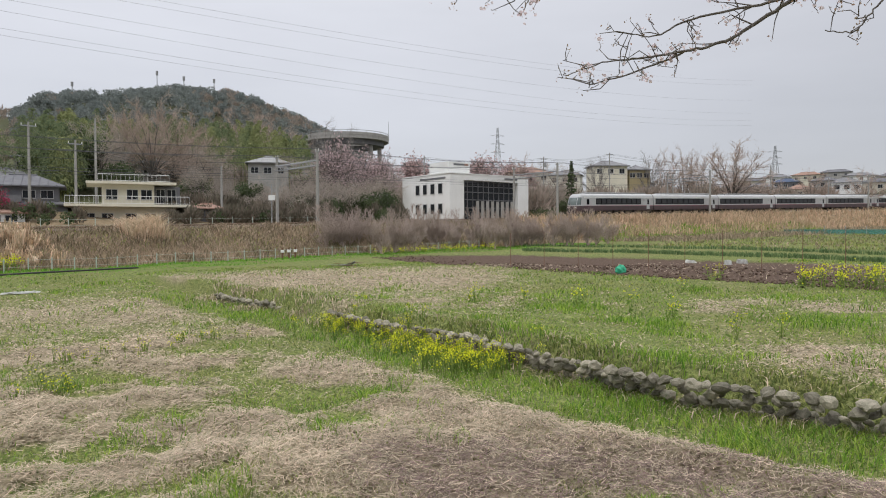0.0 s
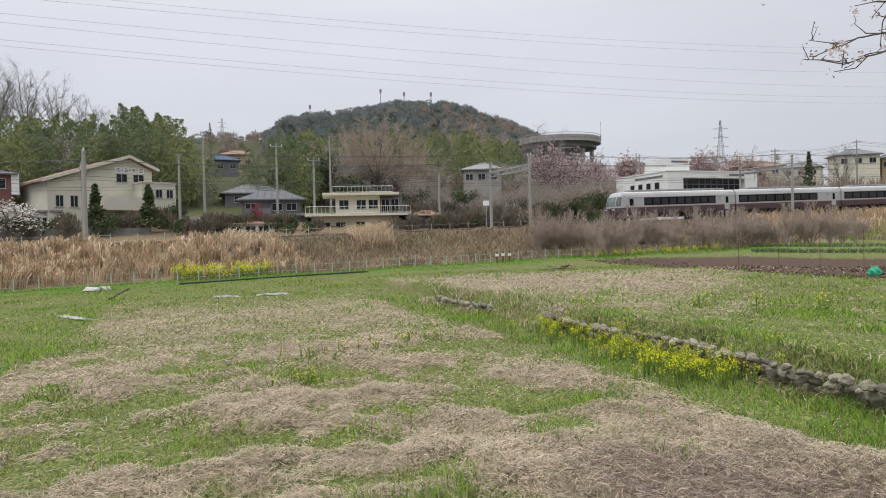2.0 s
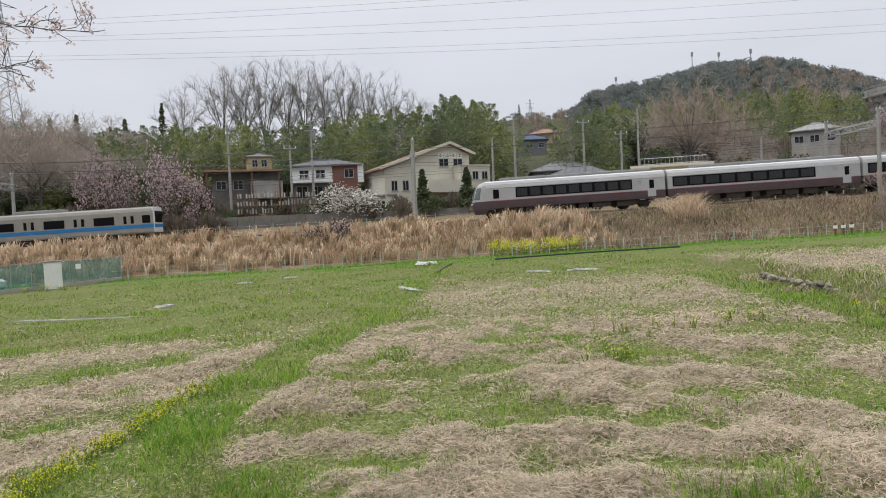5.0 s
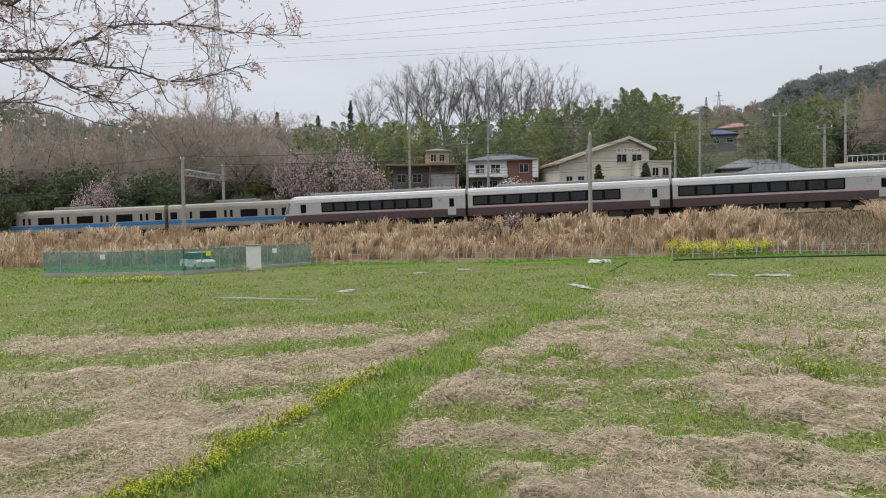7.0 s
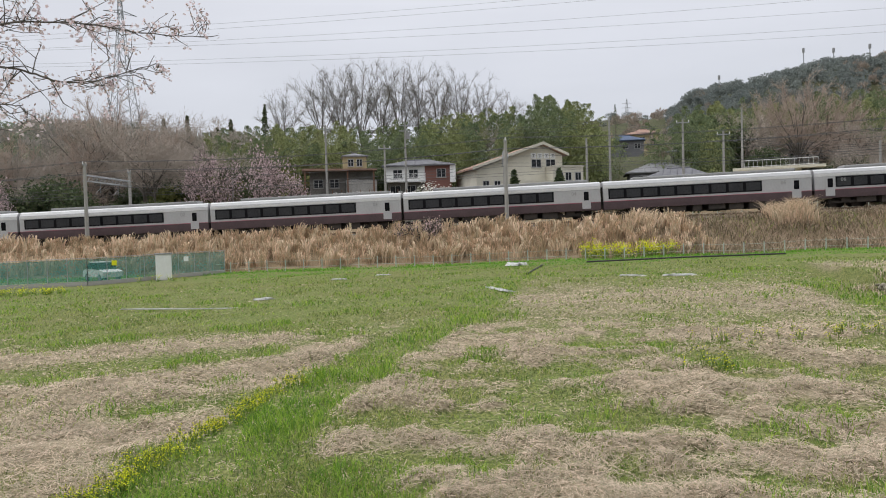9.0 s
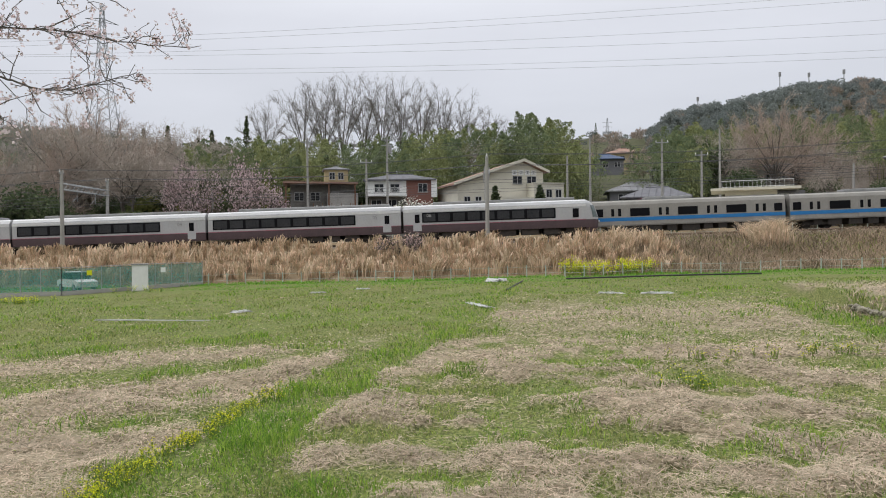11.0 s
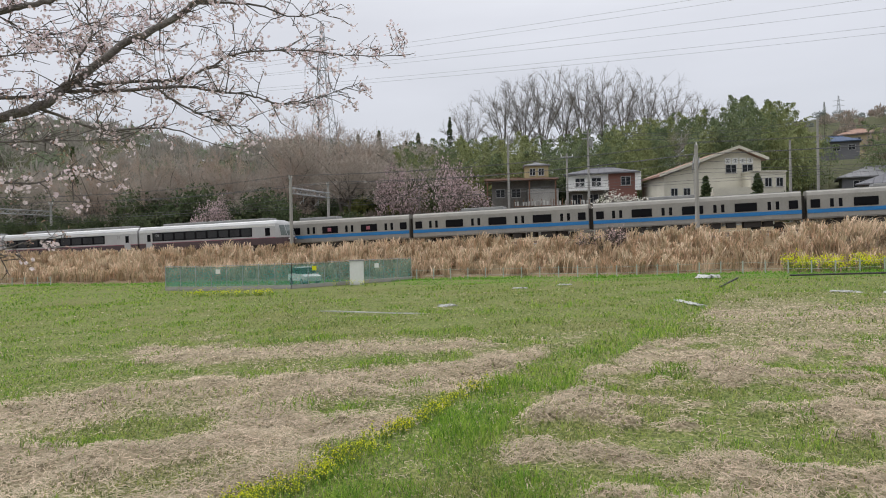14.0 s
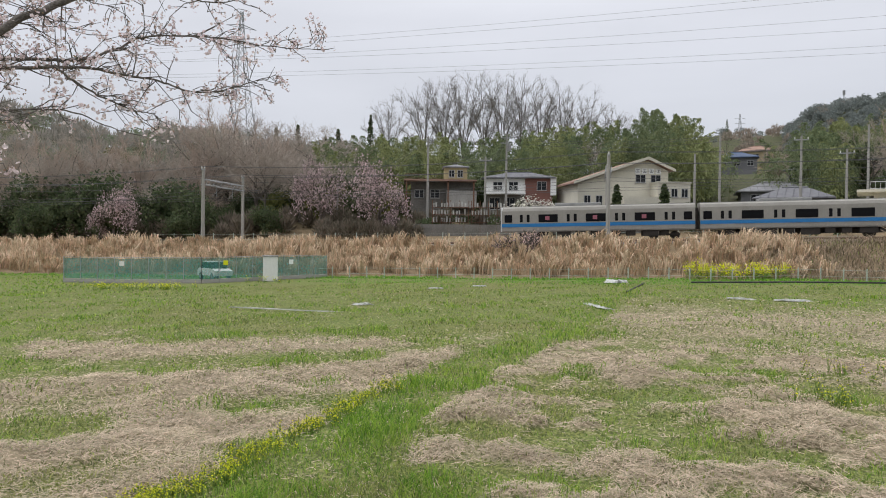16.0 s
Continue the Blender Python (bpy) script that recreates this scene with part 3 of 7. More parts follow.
MOVERS = []
express = [express_car(end, "0%d" % (k + 1)) for k, end in enumerate((-1, 0, 0, 0, 0, 1))]
first, middle, last_car = commuter_car(-1), commuter_car(0), commuter_car(1)
commuter = [first, middle] + [copy_thing(middle, pose(0, 0, 0)) for _ in range(7)] + [last_car]
EXPRESS_HEAD = [(0, 92.6), (2, 57.3), (3.5, 31.0), (4.5, 12.5), (5.0, 3.2), (7.5, -44.5), (9, -73.2), (11.5, -120.8), (13, -148.6), (15, -184.5), (16, -201.5)]


def on_track(s, off):
    x, y, a = arc(s, off)
    return pose(float(x), float(y), rail_z(s), 0, -math.degrees(math.atan(TG)), math.degrees(a))


def motions():
    times = [k * 0.5 for k in range(33)]
    head = np.interp(times, *zip(*EXPRESS_HEAD))
    for i in range(2, len(head) - 2):
        head[i] = (head[i - 2] + 2 * head[i - 1] + 3 * head[i] + 2 * head[i + 1] + head[i + 2]) / 9
    for k, car in enumerate(express):
        walk(car, [(t, on_track(h + 10 + 20 * k, 0.0)) for t, h in zip(times, head)])
    for k, car in enumerate(commuter):
        walk(car, [(t, on_track(-43.2 + 19.6 * (t - 14.5) + 10 + 20 * k, 3.8)) for t in times])


# ---- along the line: masts, wires, poles ----
def tube_line(pts, r, n=4):
    """Vertices and faces of a thin tube through points."""
    pts = np.asarray(pts, float)
    d = np.gradient(pts, axis=0)
    d /= np.linalg.norm(d, axis=1)[:, None] + 1e-9
    up = np.where(np.abs(d[:, 2:3]) > 0.9, np.array([[1.0, 0, 0]]), np.array([[0, 0, 1.0]]))
    a = np.cross(d, up)
    a /= np.linalg.norm(a, axis=1)[:, None] + 1e-9
    c = np.cross(d, a)
    r = np.broadcast_to(np.asarray(r, float), (len(pts),))
    k = np.arange(n) * 2 * math.pi / n
    v = pts[:, None] + r[:, None, None] * (np.cos(k)[None, :, None] * a[:, None] + np.sin(k)[None, :, None] * c[:, None])
    i, j = np.meshgrid(np.arange(len(pts) - 1), np.arange(n), indexing="ij")
    j2 = (j + 1) % n
    f = np.stack([i * n + j, i * n + j2, (i + 1) * n + j2, (i + 1) * n + j], -1).reshape(-1, 4)
    return v.reshape(-1, 3), f


def join(pieces):
    vs, fs, n = [], [], 0
    for v, f in pieces:
        vs.append(v)
        fs.append(np.asarray(f) + n)
        n += len(v)
    return np.concatenate(vs), np.concatenate(fs)


def cable(name, lines, label, material=WIRE):
    v, f = join([tube_line(p, r, 4) for p, r in lines])
    return tagged(soup(name, v, f, material), label, "cable")


def sag(p, q, drop, n=14):
    k = np.linspace(0, 1, n)[:, None]
    p, q = np.asarray(p, float), np.asarray(q, float)
    pts = p + (q - p) * k
    pts[:, 2] -= drop * 4 * k[:, 0] * (1 - k[:, 0])
    return pts


PORTALS = [-140, -86.4, -45.2, -2.7, 43.8, 86.0, 127.4, 187.0, 235.0]


def portal(s):
    x, y, a = arc(s, -3.0)
    p = thing("catenary_portal", pose(float(x), float(y), rail_z(s), 0, 0, math.degrees(a) + 90), "grey concrete railway mast pair with a steel truss beam", "railway mast", "catenary portals")
    low = ground_z(float(x), float(y)) - rail_z(s) - 0.5
    for k, px in enumerate((0.0, 9.6)):
        part("mast", rod(bmesh.new(), (px, 0, min(low, -1.2)), (px, 0, 8.3), 0.22, 0.15, 10), POLE_GREY, p, "tapered concrete mast")
        part("cap", boxes((px - 0.35, px + 0.35, -0.08, 0.08, 8.05, 8.15)), GALV, p)
        for i in (-0.3, 0.3):
            part("insulator", rod(bmesh.new(), (px + i, 0, 8.15), (px + i, 0, 8.45), 0.05, 0.04, 6), WHITE, p)
    bm = bmesh.new()
    for y in (-0.25, 0.25):
        for z in (6.5, 7.1):
            rod(bm, (0, y, z), (9.6, y, z), 0.045, n=4)
        for i in range(12):
            rod(bm, (i * 0.8, y, 6.5 + 0.6 * (i % 2)), (i * 0.8 + 0.8, y, 7.1 - 0.6 * (i % 2)), 0.03, n=4)
    part("truss_beam", bm, GALV, p, "dark steel lattice beam")
    for tx in (3.0, 6.8):
        bm = rod(bmesh.new(), (tx, 0, 6.5), (tx, 0, 5.4), 0.035, n=5)
        rod(bm, (tx, 0, 5.9), (tx - 1.0, 0, 5.35), 0.025, n=5)
        part("registration_arm", bm, GALV, p)
    return p


for s in PORTALS:
    portal(s)
def strung(off, up, drop, r, label, name):
    """One wire hung from mast to mast along the line."""
    pts = []
    for s0, s1 in zip(PORTALS, PORTALS[1:]):
        k = np.linspace(0, 1, 13)[(1 if pts else 0):]
        ss = s0 + (s1 - s0) * k
        x, y, _ = arc(ss, off)
        pts.append(np.stack([x, y, rail_z(ss) + up - drop * 4 * k * (1 - k)], -1))
    return cable(name, [(np.concatenate(pts), r)], label)


for off in (0.0, 3.8):
    strung(off, 5.2, 0.0, 0.014, "thin dark contact wire above a railway track", "contact_wire")
    strung(off, 6.25, 0.75, 0.016, "thin dark carrier wire above a railway track", "carrier_wire")
for off, up in ((-3.3, 8.45), (-2.7, 8.45), (6.3, 8.45), (6.9, 8.45), (-3.0, 7.4), (6.6, 7.6)):
    strung(off, up, 0.6, 0.018, "thin dark feeder wire along the railway masts", "feeder_wire")


def up_at(d, e):
    """Height of what shows at an elevation of e degrees at a distance d."""
    return EYE + d * math.tan(radians(e))


POLES = [(59.3, 92, 8.45, 1), (54.6, 90, 6.9, 1), (52.9, 94, 8.67, 2), (38.3, 88, 6.9, 0), (36.5, 92, 8.40, 0), (31.0, 92, 7.9, 1), (28.1, 94, 6.8, 1), (26.8, 104, 8.45, 0), (18.0, 96, 5.3, 0), (66.6, 96, 4.6, 1),
         (2.0, 140, 6.3, 0), (-7.7, 150, 6.1, 2), (-12.9, 160, 6.3, 1), (-17.7, 150, 4.5, 1), (-24.6, 185, 4.9, 1), (91.7, 118, 4.2, 1)]
TOPS = []


def utility_pole(b, d, e, arms):
    x, y, z = put(b, d)
    top = up_at(d, e)
    p = thing("utility_pole", pose(x, y, z, 0, 0, b + 8), "slim grey concrete utility pole with cross arms", "utility pole", "utility poles")
    h = top - z
    part("shaft", rod(bmesh.new(), (0, 0, -0.5), (0, 0, h), 0.19, 0.11, 10), POLE_GREY, p)
    for k in range(arms):
        part("cross_arm", boxes((-0.8, 0.8, -0.05, 0.05, h - 0.5 - 0.7 * k, h - 0.38 - 0.7 * k)), GALV, p)
    for k in (-0.7, 0, 0.7):
        if arms:
            part("insulator", rod(bmesh.new(), (k, 0, h - 0.38), (k, 0, h - 0.15), 0.05, n=6), WHITE, p)
    if arms == 2:
        part("transformer", rod(bmesh.new(), (0.35, 0, h - 2.2), (0.35, 0, h - 1.3), 0.28, n=12), ROOF_GREY, p, "grey drum transformer")
    TOPS.append((x, y, top))


for row in POLES:
    utility_pole(*row)
for i, j in ((0, 1), (1, 2), (2, 4), (4, 5), (5, 6), (6, 8), (0, 9), (10, 11), (11, 12), (12, 14)):
    for dz in (-0.25, -0.5, -1.0):
        p, q = TOPS[i], TOPS[j]
        cable("service_wire", [(sag((p[0], p[1], p[2] + dz), (q[0], q[1], q[2] + dz), 0.8), 0.018)], "thin dark wire strung between utility poles")

# high-voltage lines across the sky
def smooth_line(pts, n=7):
    """A rounded line through points."""
    p = np.asarray(pts, float)
    p = np.concatenate([[2 * p[0] - p[1]], p, [2 * p[-1] - p[-2]]])
    out = []
    for i in range(1, len(p) - 2):
        for k in range(n):
            t = k / n
            out.append(0.5 * (2 * p[i] + (p[i + 1] - p[i - 1]) * t + (2 * p[i - 1] - 5 * p[i] + 4 * p[i + 1] - p[i + 2]) * t * t + (3 * p[i] - p[i - 1] - 3 * p[i + 1] + p[i + 2]) * t ** 3))
    out.append(p[-2])
    return np.array(out)


# six wires parallel to the railway: rise along the run and height over the eye at the nearest point
for rise, over in ((0.0062, 46.6), (0.0108, 48.0), (0.0134, 52.0), (0.0273, 54.1), (0.0411, 58.1), (0.0444, 59.7)):
    u = np.linspace(-150, 560, 60)
    cx, cy = at(48, 189)
    ca, sa = math.cos(radians(48)), math.sin(radians(48))
    cable("power_line", [(np.stack([cx + u * ca, cy + u * sa, EYE + over + rise * u + 0.0001015 * u * u], -1), 0.032)], "thin grey high-voltage line high above the field", GALV)


def pylon(b, d, e, base, wide):
    x, y, z = put(b, d)
    h = up_at(d, e) - z
    p = thing("pylon", pose(x, y, z, 0, 0, b + 20), "tall grey lattice transmission tower", "pylon", "pylons")
    bm = bmesh.new()

    def half(k):
        return wide * (1 - k) ** 1.3 * 0.5 + 0.35

    n = 14
    for i in range(n):
        k0, k1 = i / n, (i + 1) / n
        w0, w1 = half(k0), half(k1)
        for sx, sy in ((1, 1), (1, -1), (-1, -1), (-1, 1)):
            rod(bm, (sx * w0, sy * w0, h * k0), (sx * w1, sy * w1, h * k1), 0.10, n=4)
            nx, ny = (sx, -sy) if sx == sy else (-sx, sy)
            rod(bm, (sx * w0, sy * w0, h * k0), (nx * w1, ny * w1, h * k1), 0.06, n=4)
            rod(bm, (nx * w0, ny * w0, h * k0), (sx * w1, sy * w1, h * k1), 0.06, n=4)
    part("tower", bm, GALV, p)
    for k in (0.70, 0.80, 0.90):
        w = wide * 0.55
        bm = bmesh.new()
        for sy in (-0.3, 0.3):
            rod(bm, (-w, 0, h * k), (0, sy, h * k + 0.9), 0.07, n=4)
            rod(bm, (w, 0, h * k), (0, sy, h * k + 0.9), 0.07, n=4)
            rod(bm, (-w, 0, h * k), (w, 0, h * k), 0.07, n=4)
        part("cross_arm", bm, GALV, p)
    return p


pylon(74.2, 210, 17.3, 10.4, 8.0)
pylon(-4.0, 420, 8.5, 6.1, 8.0)
pylon(-24.9, 420, 6.3, 4.1, 7.0)
pylon(35.1, 700, 9.75, 8.0, 9.0)


# ---- buildings: local x to the right, y away from the field ----
def lot(name, b, d, turn, label, category="house", z=None, group=""):
    x, y, g = put(b, d)
    return thing(name, pose(x, y, g if z is None else z, 0, 0, b + turn), label, category, group)


def window(parent, x, z, w, h, y=0.0, sill=True):
    """A sash window let into a front at y: frame, sill and two panes."""
    bm = boxes((x - w / 2, x + w / 2, y - 0.06, y + 0.05, z, z + 0.06), (x - w / 2, x + w / 2, y - 0.06, y + 0.05, z + h - 0.06, z + h), (x - w / 2, x - w / 2 + 0.06, y - 0.06, y + 0.05, z + 0.06, z + h - 0.06),
               (x + w / 2 - 0.06, x + w / 2, y - 0.06, y + 0.05, z + 0.06, z + h - 0.06), (x - 0.03, x + 0.03, y - 0.055, y + 0.05, z + 0.06, z + h - 0.06))
    wd = part("window", bm, SASH, parent)
    part("pane", boxes((x - w / 2 + 0.06, x - 0.03, y - 0.03, y - 0.01, z + 0.06, z + h - 0.06)), PANE, wd)
    part("pane", boxes((x + 0.03, x + w / 2 - 0.06, y - 0.03, y - 0.01, z + 0.06, z + h - 0.06)), PANE, wd)
    if sill:
        part("sill", boxes((x - w / 2 - 0.08, x + w / 2 + 0.08, y - 0.12, y, z - 0.07, z - 0.005)), CONCRETE, wd)
    return wd


def railing(parent, x0, x1, y, z, h=1.0, step=0.35, y2=None, material=WHITE):
    rl = part("railing", boxes((x0, x1, y - 0.03, y + 0.03, z + h - 0.07, z + h), (x0, x1, y - 0.02, y + 0.02, z + 0.08, z + 0.13)), material, parent)
    n = max(2, int((x1 - x0) / step))
    for k in range(n + 1):
        x = x0 + (x1 - x0) * k / n
        part("baluster", boxes((x - 0.015, x + 0.015, y - 0.015, y + 0.015, z, z + h)), material, rl)


def hip_roof(parent, x0, x1, y0, y1, z, rise, material, over=0.6, ridge=None):
    x0, x1, y0, y1 = x0 - over, x1 + over, y0 - over, y1 + over
    yc, run = (y0 + y1) / 2, (y1 - y0) / 2
    r = ridge if ridge is not None else run * 0.9
    bm = bmesh.new()
    lo = [bm.verts.new(v) for v in ((x0, y0, z), (x1, y0, z), (x1, y1, z), (x0, y1, z))]
    ba = [bm.verts.new(v) for v in ((x0, y0, z - 0.16), (x1, y0, z - 0.16), (x1, y1, z - 0.16), (x0, y1, z - 0.16))]
    a, c = bm.verts.new((x0 + r, yc, z + rise)), bm.verts.new((x1 - r, yc, z + rise))
    for f in ((lo[0], lo[1], c, a), (lo[1], lo[2], c), (lo[2], lo[3], a, c), (lo[3], lo[0], a), ba[::-1]):
        bm.faces.new(f)
    for i in range(4):
        bm.faces.new((lo[i], ba[i], ba[(i + 1) % 4], lo[(i + 1) % 4]))
    bmesh.ops.recalc_face_normals(bm, faces=bm.faces)
    rf = part("roof", bm, material, parent)
    part("ridge_cap", rod(bmesh.new(), (x0 + r - 0.1, yc, z + rise), (x1 - r + 0.1, yc, z + rise), 0.12, n=6), material, rf)
    nr = int((x1 - x0) / 0.9)
    bm = bmesh.new()
    for k in range(1, nr):
        x = x0 + (x1 - x0) * k / nr
        t = min(1.0, (x - x0) / r, (x1 - x) / r)
        rod(bm, (x, y0, z + 0.02), (x, y0 + (yc - y0) * t, z + 0.02 + rise * t), 0.05, n=4)
    part("tile_rib", bm, material, rf)
    return rf


def flat_box(parent, name, rows, material, label=""):
    return part(name, boxes(*rows), material, parent, label)


# cream two-storey house with terraces
h = lot("terrace_house", 24.6, 94, 2, "cream flat-roofed house with railed roof terrace and balcony", z=3.6)
flat_box(h, "ground_floor", [(-5.6, 5.4, 0, 7, -1, 2.75)], CREAM)
flat_box(h, "balcony_slab", [(-7.0, 6.9, -1.6, 7.4, 2.75, 3.05)], CREAM)
flat_box(h, "upper_floor", [(-3.0, 2.9, 0.6, 7, 3.05, 5.55)], CREAM)
flat_box(h, "upper_annex", [(2.9, 6.0, 1.6, 7, 3.05, 5.4)], GREYWALL)
flat_box(h, "roof_slab", [(-4.7, 5.4, -0.6, 7.4, 5.55, 5.85)], CREAM)
railing(h, -6.9, 6.8, -1.45, 3.05, 1.0, 0.5)
railing(h, -3.4, 4.6, -0.3, 5.85, 0.9, 0.5)
for x in (-1.9, 0.4, 2.0):
    window(h, x, 3.7, 1.3, 1.25, 0.6)
for x in (-4.4, -2.4, 0.2, 2.4, 4.2):
    window(h, x, 0.9, 1.3, 1.1, 0)
for x in (3.7, 5.0):
    window(h, x, 3.3, 1.1, 1.8, 1.6)

# grey tiled houses
h = lot("tiled_house", 31.6, 97, -4, "dark grey two-storey house with hipped tile roofs", z=4.0)
flat_box(h, "ground_floor", [(-4.9, 5.0, 0, 7, -1, 2.7)], GREYWALL)
flat_box(h, "upper_floor", [(-3.7, 4.0, 0.8, 6.6, 2.7, 4.9)], GREYWALL)
hip_roof(h, -4.9, 5.0, 0, 7, 2.75, 0.9, TILE_DARK)
hip_roof(h, -3.9, 4.2, 0.7, 6.7, 4.95, 1.45, TILE_DARK)
flat_box(h, "balcony", [(-3.3, 0.2, -0.5, 0.8, 2.9, 3.7)], GREYWALL)
for x, z in ((-2.6, 3.45), (0.9, 3.4), (2.8, 3.4), (-3.4, 0.7), (0, 0.6), (3.2, 0.7)):
    window(h, x, z, 1.4, 1.0, 0.8 if z > 2 else 0)
h = lot("tiled_house", 32.6, 110, 6, "grey house with a pale hipped tile roof", z=6.2)
flat_box(h, "wall", [(-4.6, 4.6, 0, 7, -2, 4.5)], GREYWALL)
hip_roof(h, -4.6, 4.6, 0, 7, 4.5, 1.5, TILE_GREY)
for x in (-2.6, 0, 2.6):
    window(h, x, 3.0, 1.4, 1.0)
h = lot("shed", 33.3, 88, 4, "small white shed with a dull red roof", "shed", z=3.7)
flat_box(h, "wall", [(-2.9, 3.1, 0, 3, -1, 1.75)], WHITE)
hip_roof(h, -2.9, 3.1, 0, 3, 1.75, 0.45, TILE_RED, 0.3)
for x in (-1.4, 0.3, 1.8):
    window(h, x, 0.7, 1.2, 0.75)
h = lot("shed", 37.3, 90, -5, "low brown shed with rusty sheet roof", "shed", z=4.0)
flat_box(h, "wall", [(-2.5, 2.5, 0, 3, -1, 1.9)], CONCRETE)
hip_roof(h, -2.5, 2.5, 0, 3, 1.9, 0.4, TILE_GREY, 0.3)
h = lot("shed", 19.2, 96, -6, "small weathered shed with a rusty tiled roof", "shed", z=4.4)
flat_box(h, "wall", [(-2.0, 2.0, 0, 3, -1, 2.0)], GREYWALL)
hip_roof(h, -2.0, 2.0, 0, 3, 2.0, 0.6, TILE_RED, 0.4)
window(h, 0.9, 0.6, 0.9, 1.0)

# gabled workshop with the sign boards
h = lot("gabled_house", 41.9, 96, 24, "pale cream gabled building with a long side roof", z=5.4)
z0 = 8.6
outline = [(-9.3, -1.5), (-9.3, 5.3), (-0.15, z0 - 0.1), (0.15, z0 - 0.1), (3.1, 7.2), (3.1, -1.5)]
part("wall", prism(outline, 0, 9), PALE, h)
bm = prism([(-10.0, 5.25), (-0.0, z0 + 0.02), (3.7, 7.1), (3.7, 7.35), (0.0, z0 + 0.3), (-10.0, 5.5)], -0.7, 9.6)
part("roof", bm, TILE_RED, h, "weathered reddish roof with pale verge")
part("verge", prism([(-10.05, 5.2), (0.0, z0 - 0.02), (3.75, 7.05), (3.75, 7.4), (0.0, z0 + 0.36), (-10.05, 5.55)], -0.82, -0.72), PALE, h)
flat_box(h, "wing", [(0.6, 5.0, -2.4, 0, -1.5, 5.4)], PALE)
flat_box(h, "wing_parapet", [(0.5, 5.1, -2.5, 0, 5.4, 5.6)], PALE)
for k in range(4):
    sg = part("sign_board", boxes((-1.55 + k * 0.95, -0.8 + k * 0.95, -0.09, -0.01, 6.75, 7.45)), WHITE, h, "white square sign board with dark strokes")
    part("sign_stroke", boxes((-1.4 + k * 0.95, -0.95 + k * 0.95, -0.11, -0.092, 7.25, 7.32), (-1.4 + k * 0.95, -0.95 + k * 0.95, -0.11, -0.092, 6.9, 6.97), (-1.21 + k * 0.95, -1.14 + k * 0.95, -0.11, -0.092, 6.97, 7.25)), GREYWALL, sg)
for x in (-0.75, 1.35):
    window(h, x, 5.55, 1.4, 1.1)
for x in (-8.0, -6.4, -3.8):
    window(h, x, 2.4, 0.9, 1.4)
flat_box(h, "terrace", [(-4.0, 0.6, -2.4, 0, 2.0, 3.6)], PALE)
for x in (1.6, 2.8, 4.2):
    window(h, x, 3.6, 0.9, 1.1, -2.4)

# house with red-brown siding and white balcony
h = lot("balcony_house", 51.9, 98, -2, "house with grey hip roof, red-brown siding and white balcony", z=7.0)
flat_box(h, "wall", [(-4.6, 0.9, 0.2, 6.5, 2.6, 5.0)], WHITE)
flat_box(h, "lower_wall", [(-4.4, 0.9, 0.5, 6.5, -2, 2.6)], WALLGREY)
for x in (-3.3, -1.2):
    window(h, x, 0.5, 1.5, 1.7, 0.5)
flat_box(h, "siding", [(0.9, 4.6, 0, 6.5, -2, 5.0)], BRICKRED)
hip_roof(h, -4.6, 4.6, 0, 6.5, 5.0, 0.95, TILE_DARK, 0.5)
flat_box(h, "balcony", [(-4.7, 1.0, -1.1, 0.2, 2.6, 2.8)], WHITE)
railing(h, -4.7, 1.0, -1.0, 2.8, 1.0, 0.16)
for x, y in ((-2.9, 0.2), (-0.7, 0.2), (3.2, 0)):
    window(h, x, 3.2, 1.3, 1.2, y)
flat_box(h, "side_panel", [(4.4, 5.2, -0.2, 1, 2.5, 5.0)], WHITE)
h = lot("low_house", 49.0, 93, 0, "low cream outbuilding beside the railway", z=4.6)
flat_box(h, "wall", [(-4.2, 4.2, 0, 4, -1, 2.6)], PALE)
flat_box(h, "roof", [(-4.5, 4.5, -0.4, 4.4, 2.6, 2.8)], TILE_GREY)
for x in (-2.6, 0.2, 2.4):
    window(h, x, 0.9, 1.2, 1.1)

# hut on a platform
h = lot("roof_hut", 57.4, 98, 3, "weathered building with red roof and yellow hut on top", z=6.5)
flat_box(h, "wall", [(-5.6, 3.2, 1.5, 6, -2, 4.9)], WALLGREY)
for x in (-4.4, -2.2, 0.6):
    window(h, x, 2.6, 1.3, 1.2, 1.5)
flat_box(h, "deck", [(-6.6, 3.6, -0.4, 6.4, 4.9, 5.15)], TILE_RED)
for x in (-6.2, -3.2, -0.4, 3.2):
    part("post", boxes((x - 0.1, x + 0.1, -0.2, 0.0, -2, 4.9)), RUST, h)
flat_box(h, "hut_wall", [(-0.9, 2.3, 0.4, 3.4, 5.15, 7.0)], YELLOW_HUT)
hip_roof(h, -0.9, 2.3, 0.4, 3.4, 7.0, 0.4, TILE_GREY, 0.25)
for x in (0.1, 1.3):
    window(h, x, 5.5, 0.8, 1.0, 0.4)
railing(h, -6.4, -1.4, -0.3, 5.15, 0.7, 0.6, material=RUST)
flat_box(h, "lean_to", [(-0.6, 3.6, -0.1, 1.5, 1.2, 3.6)], CONCRETE)

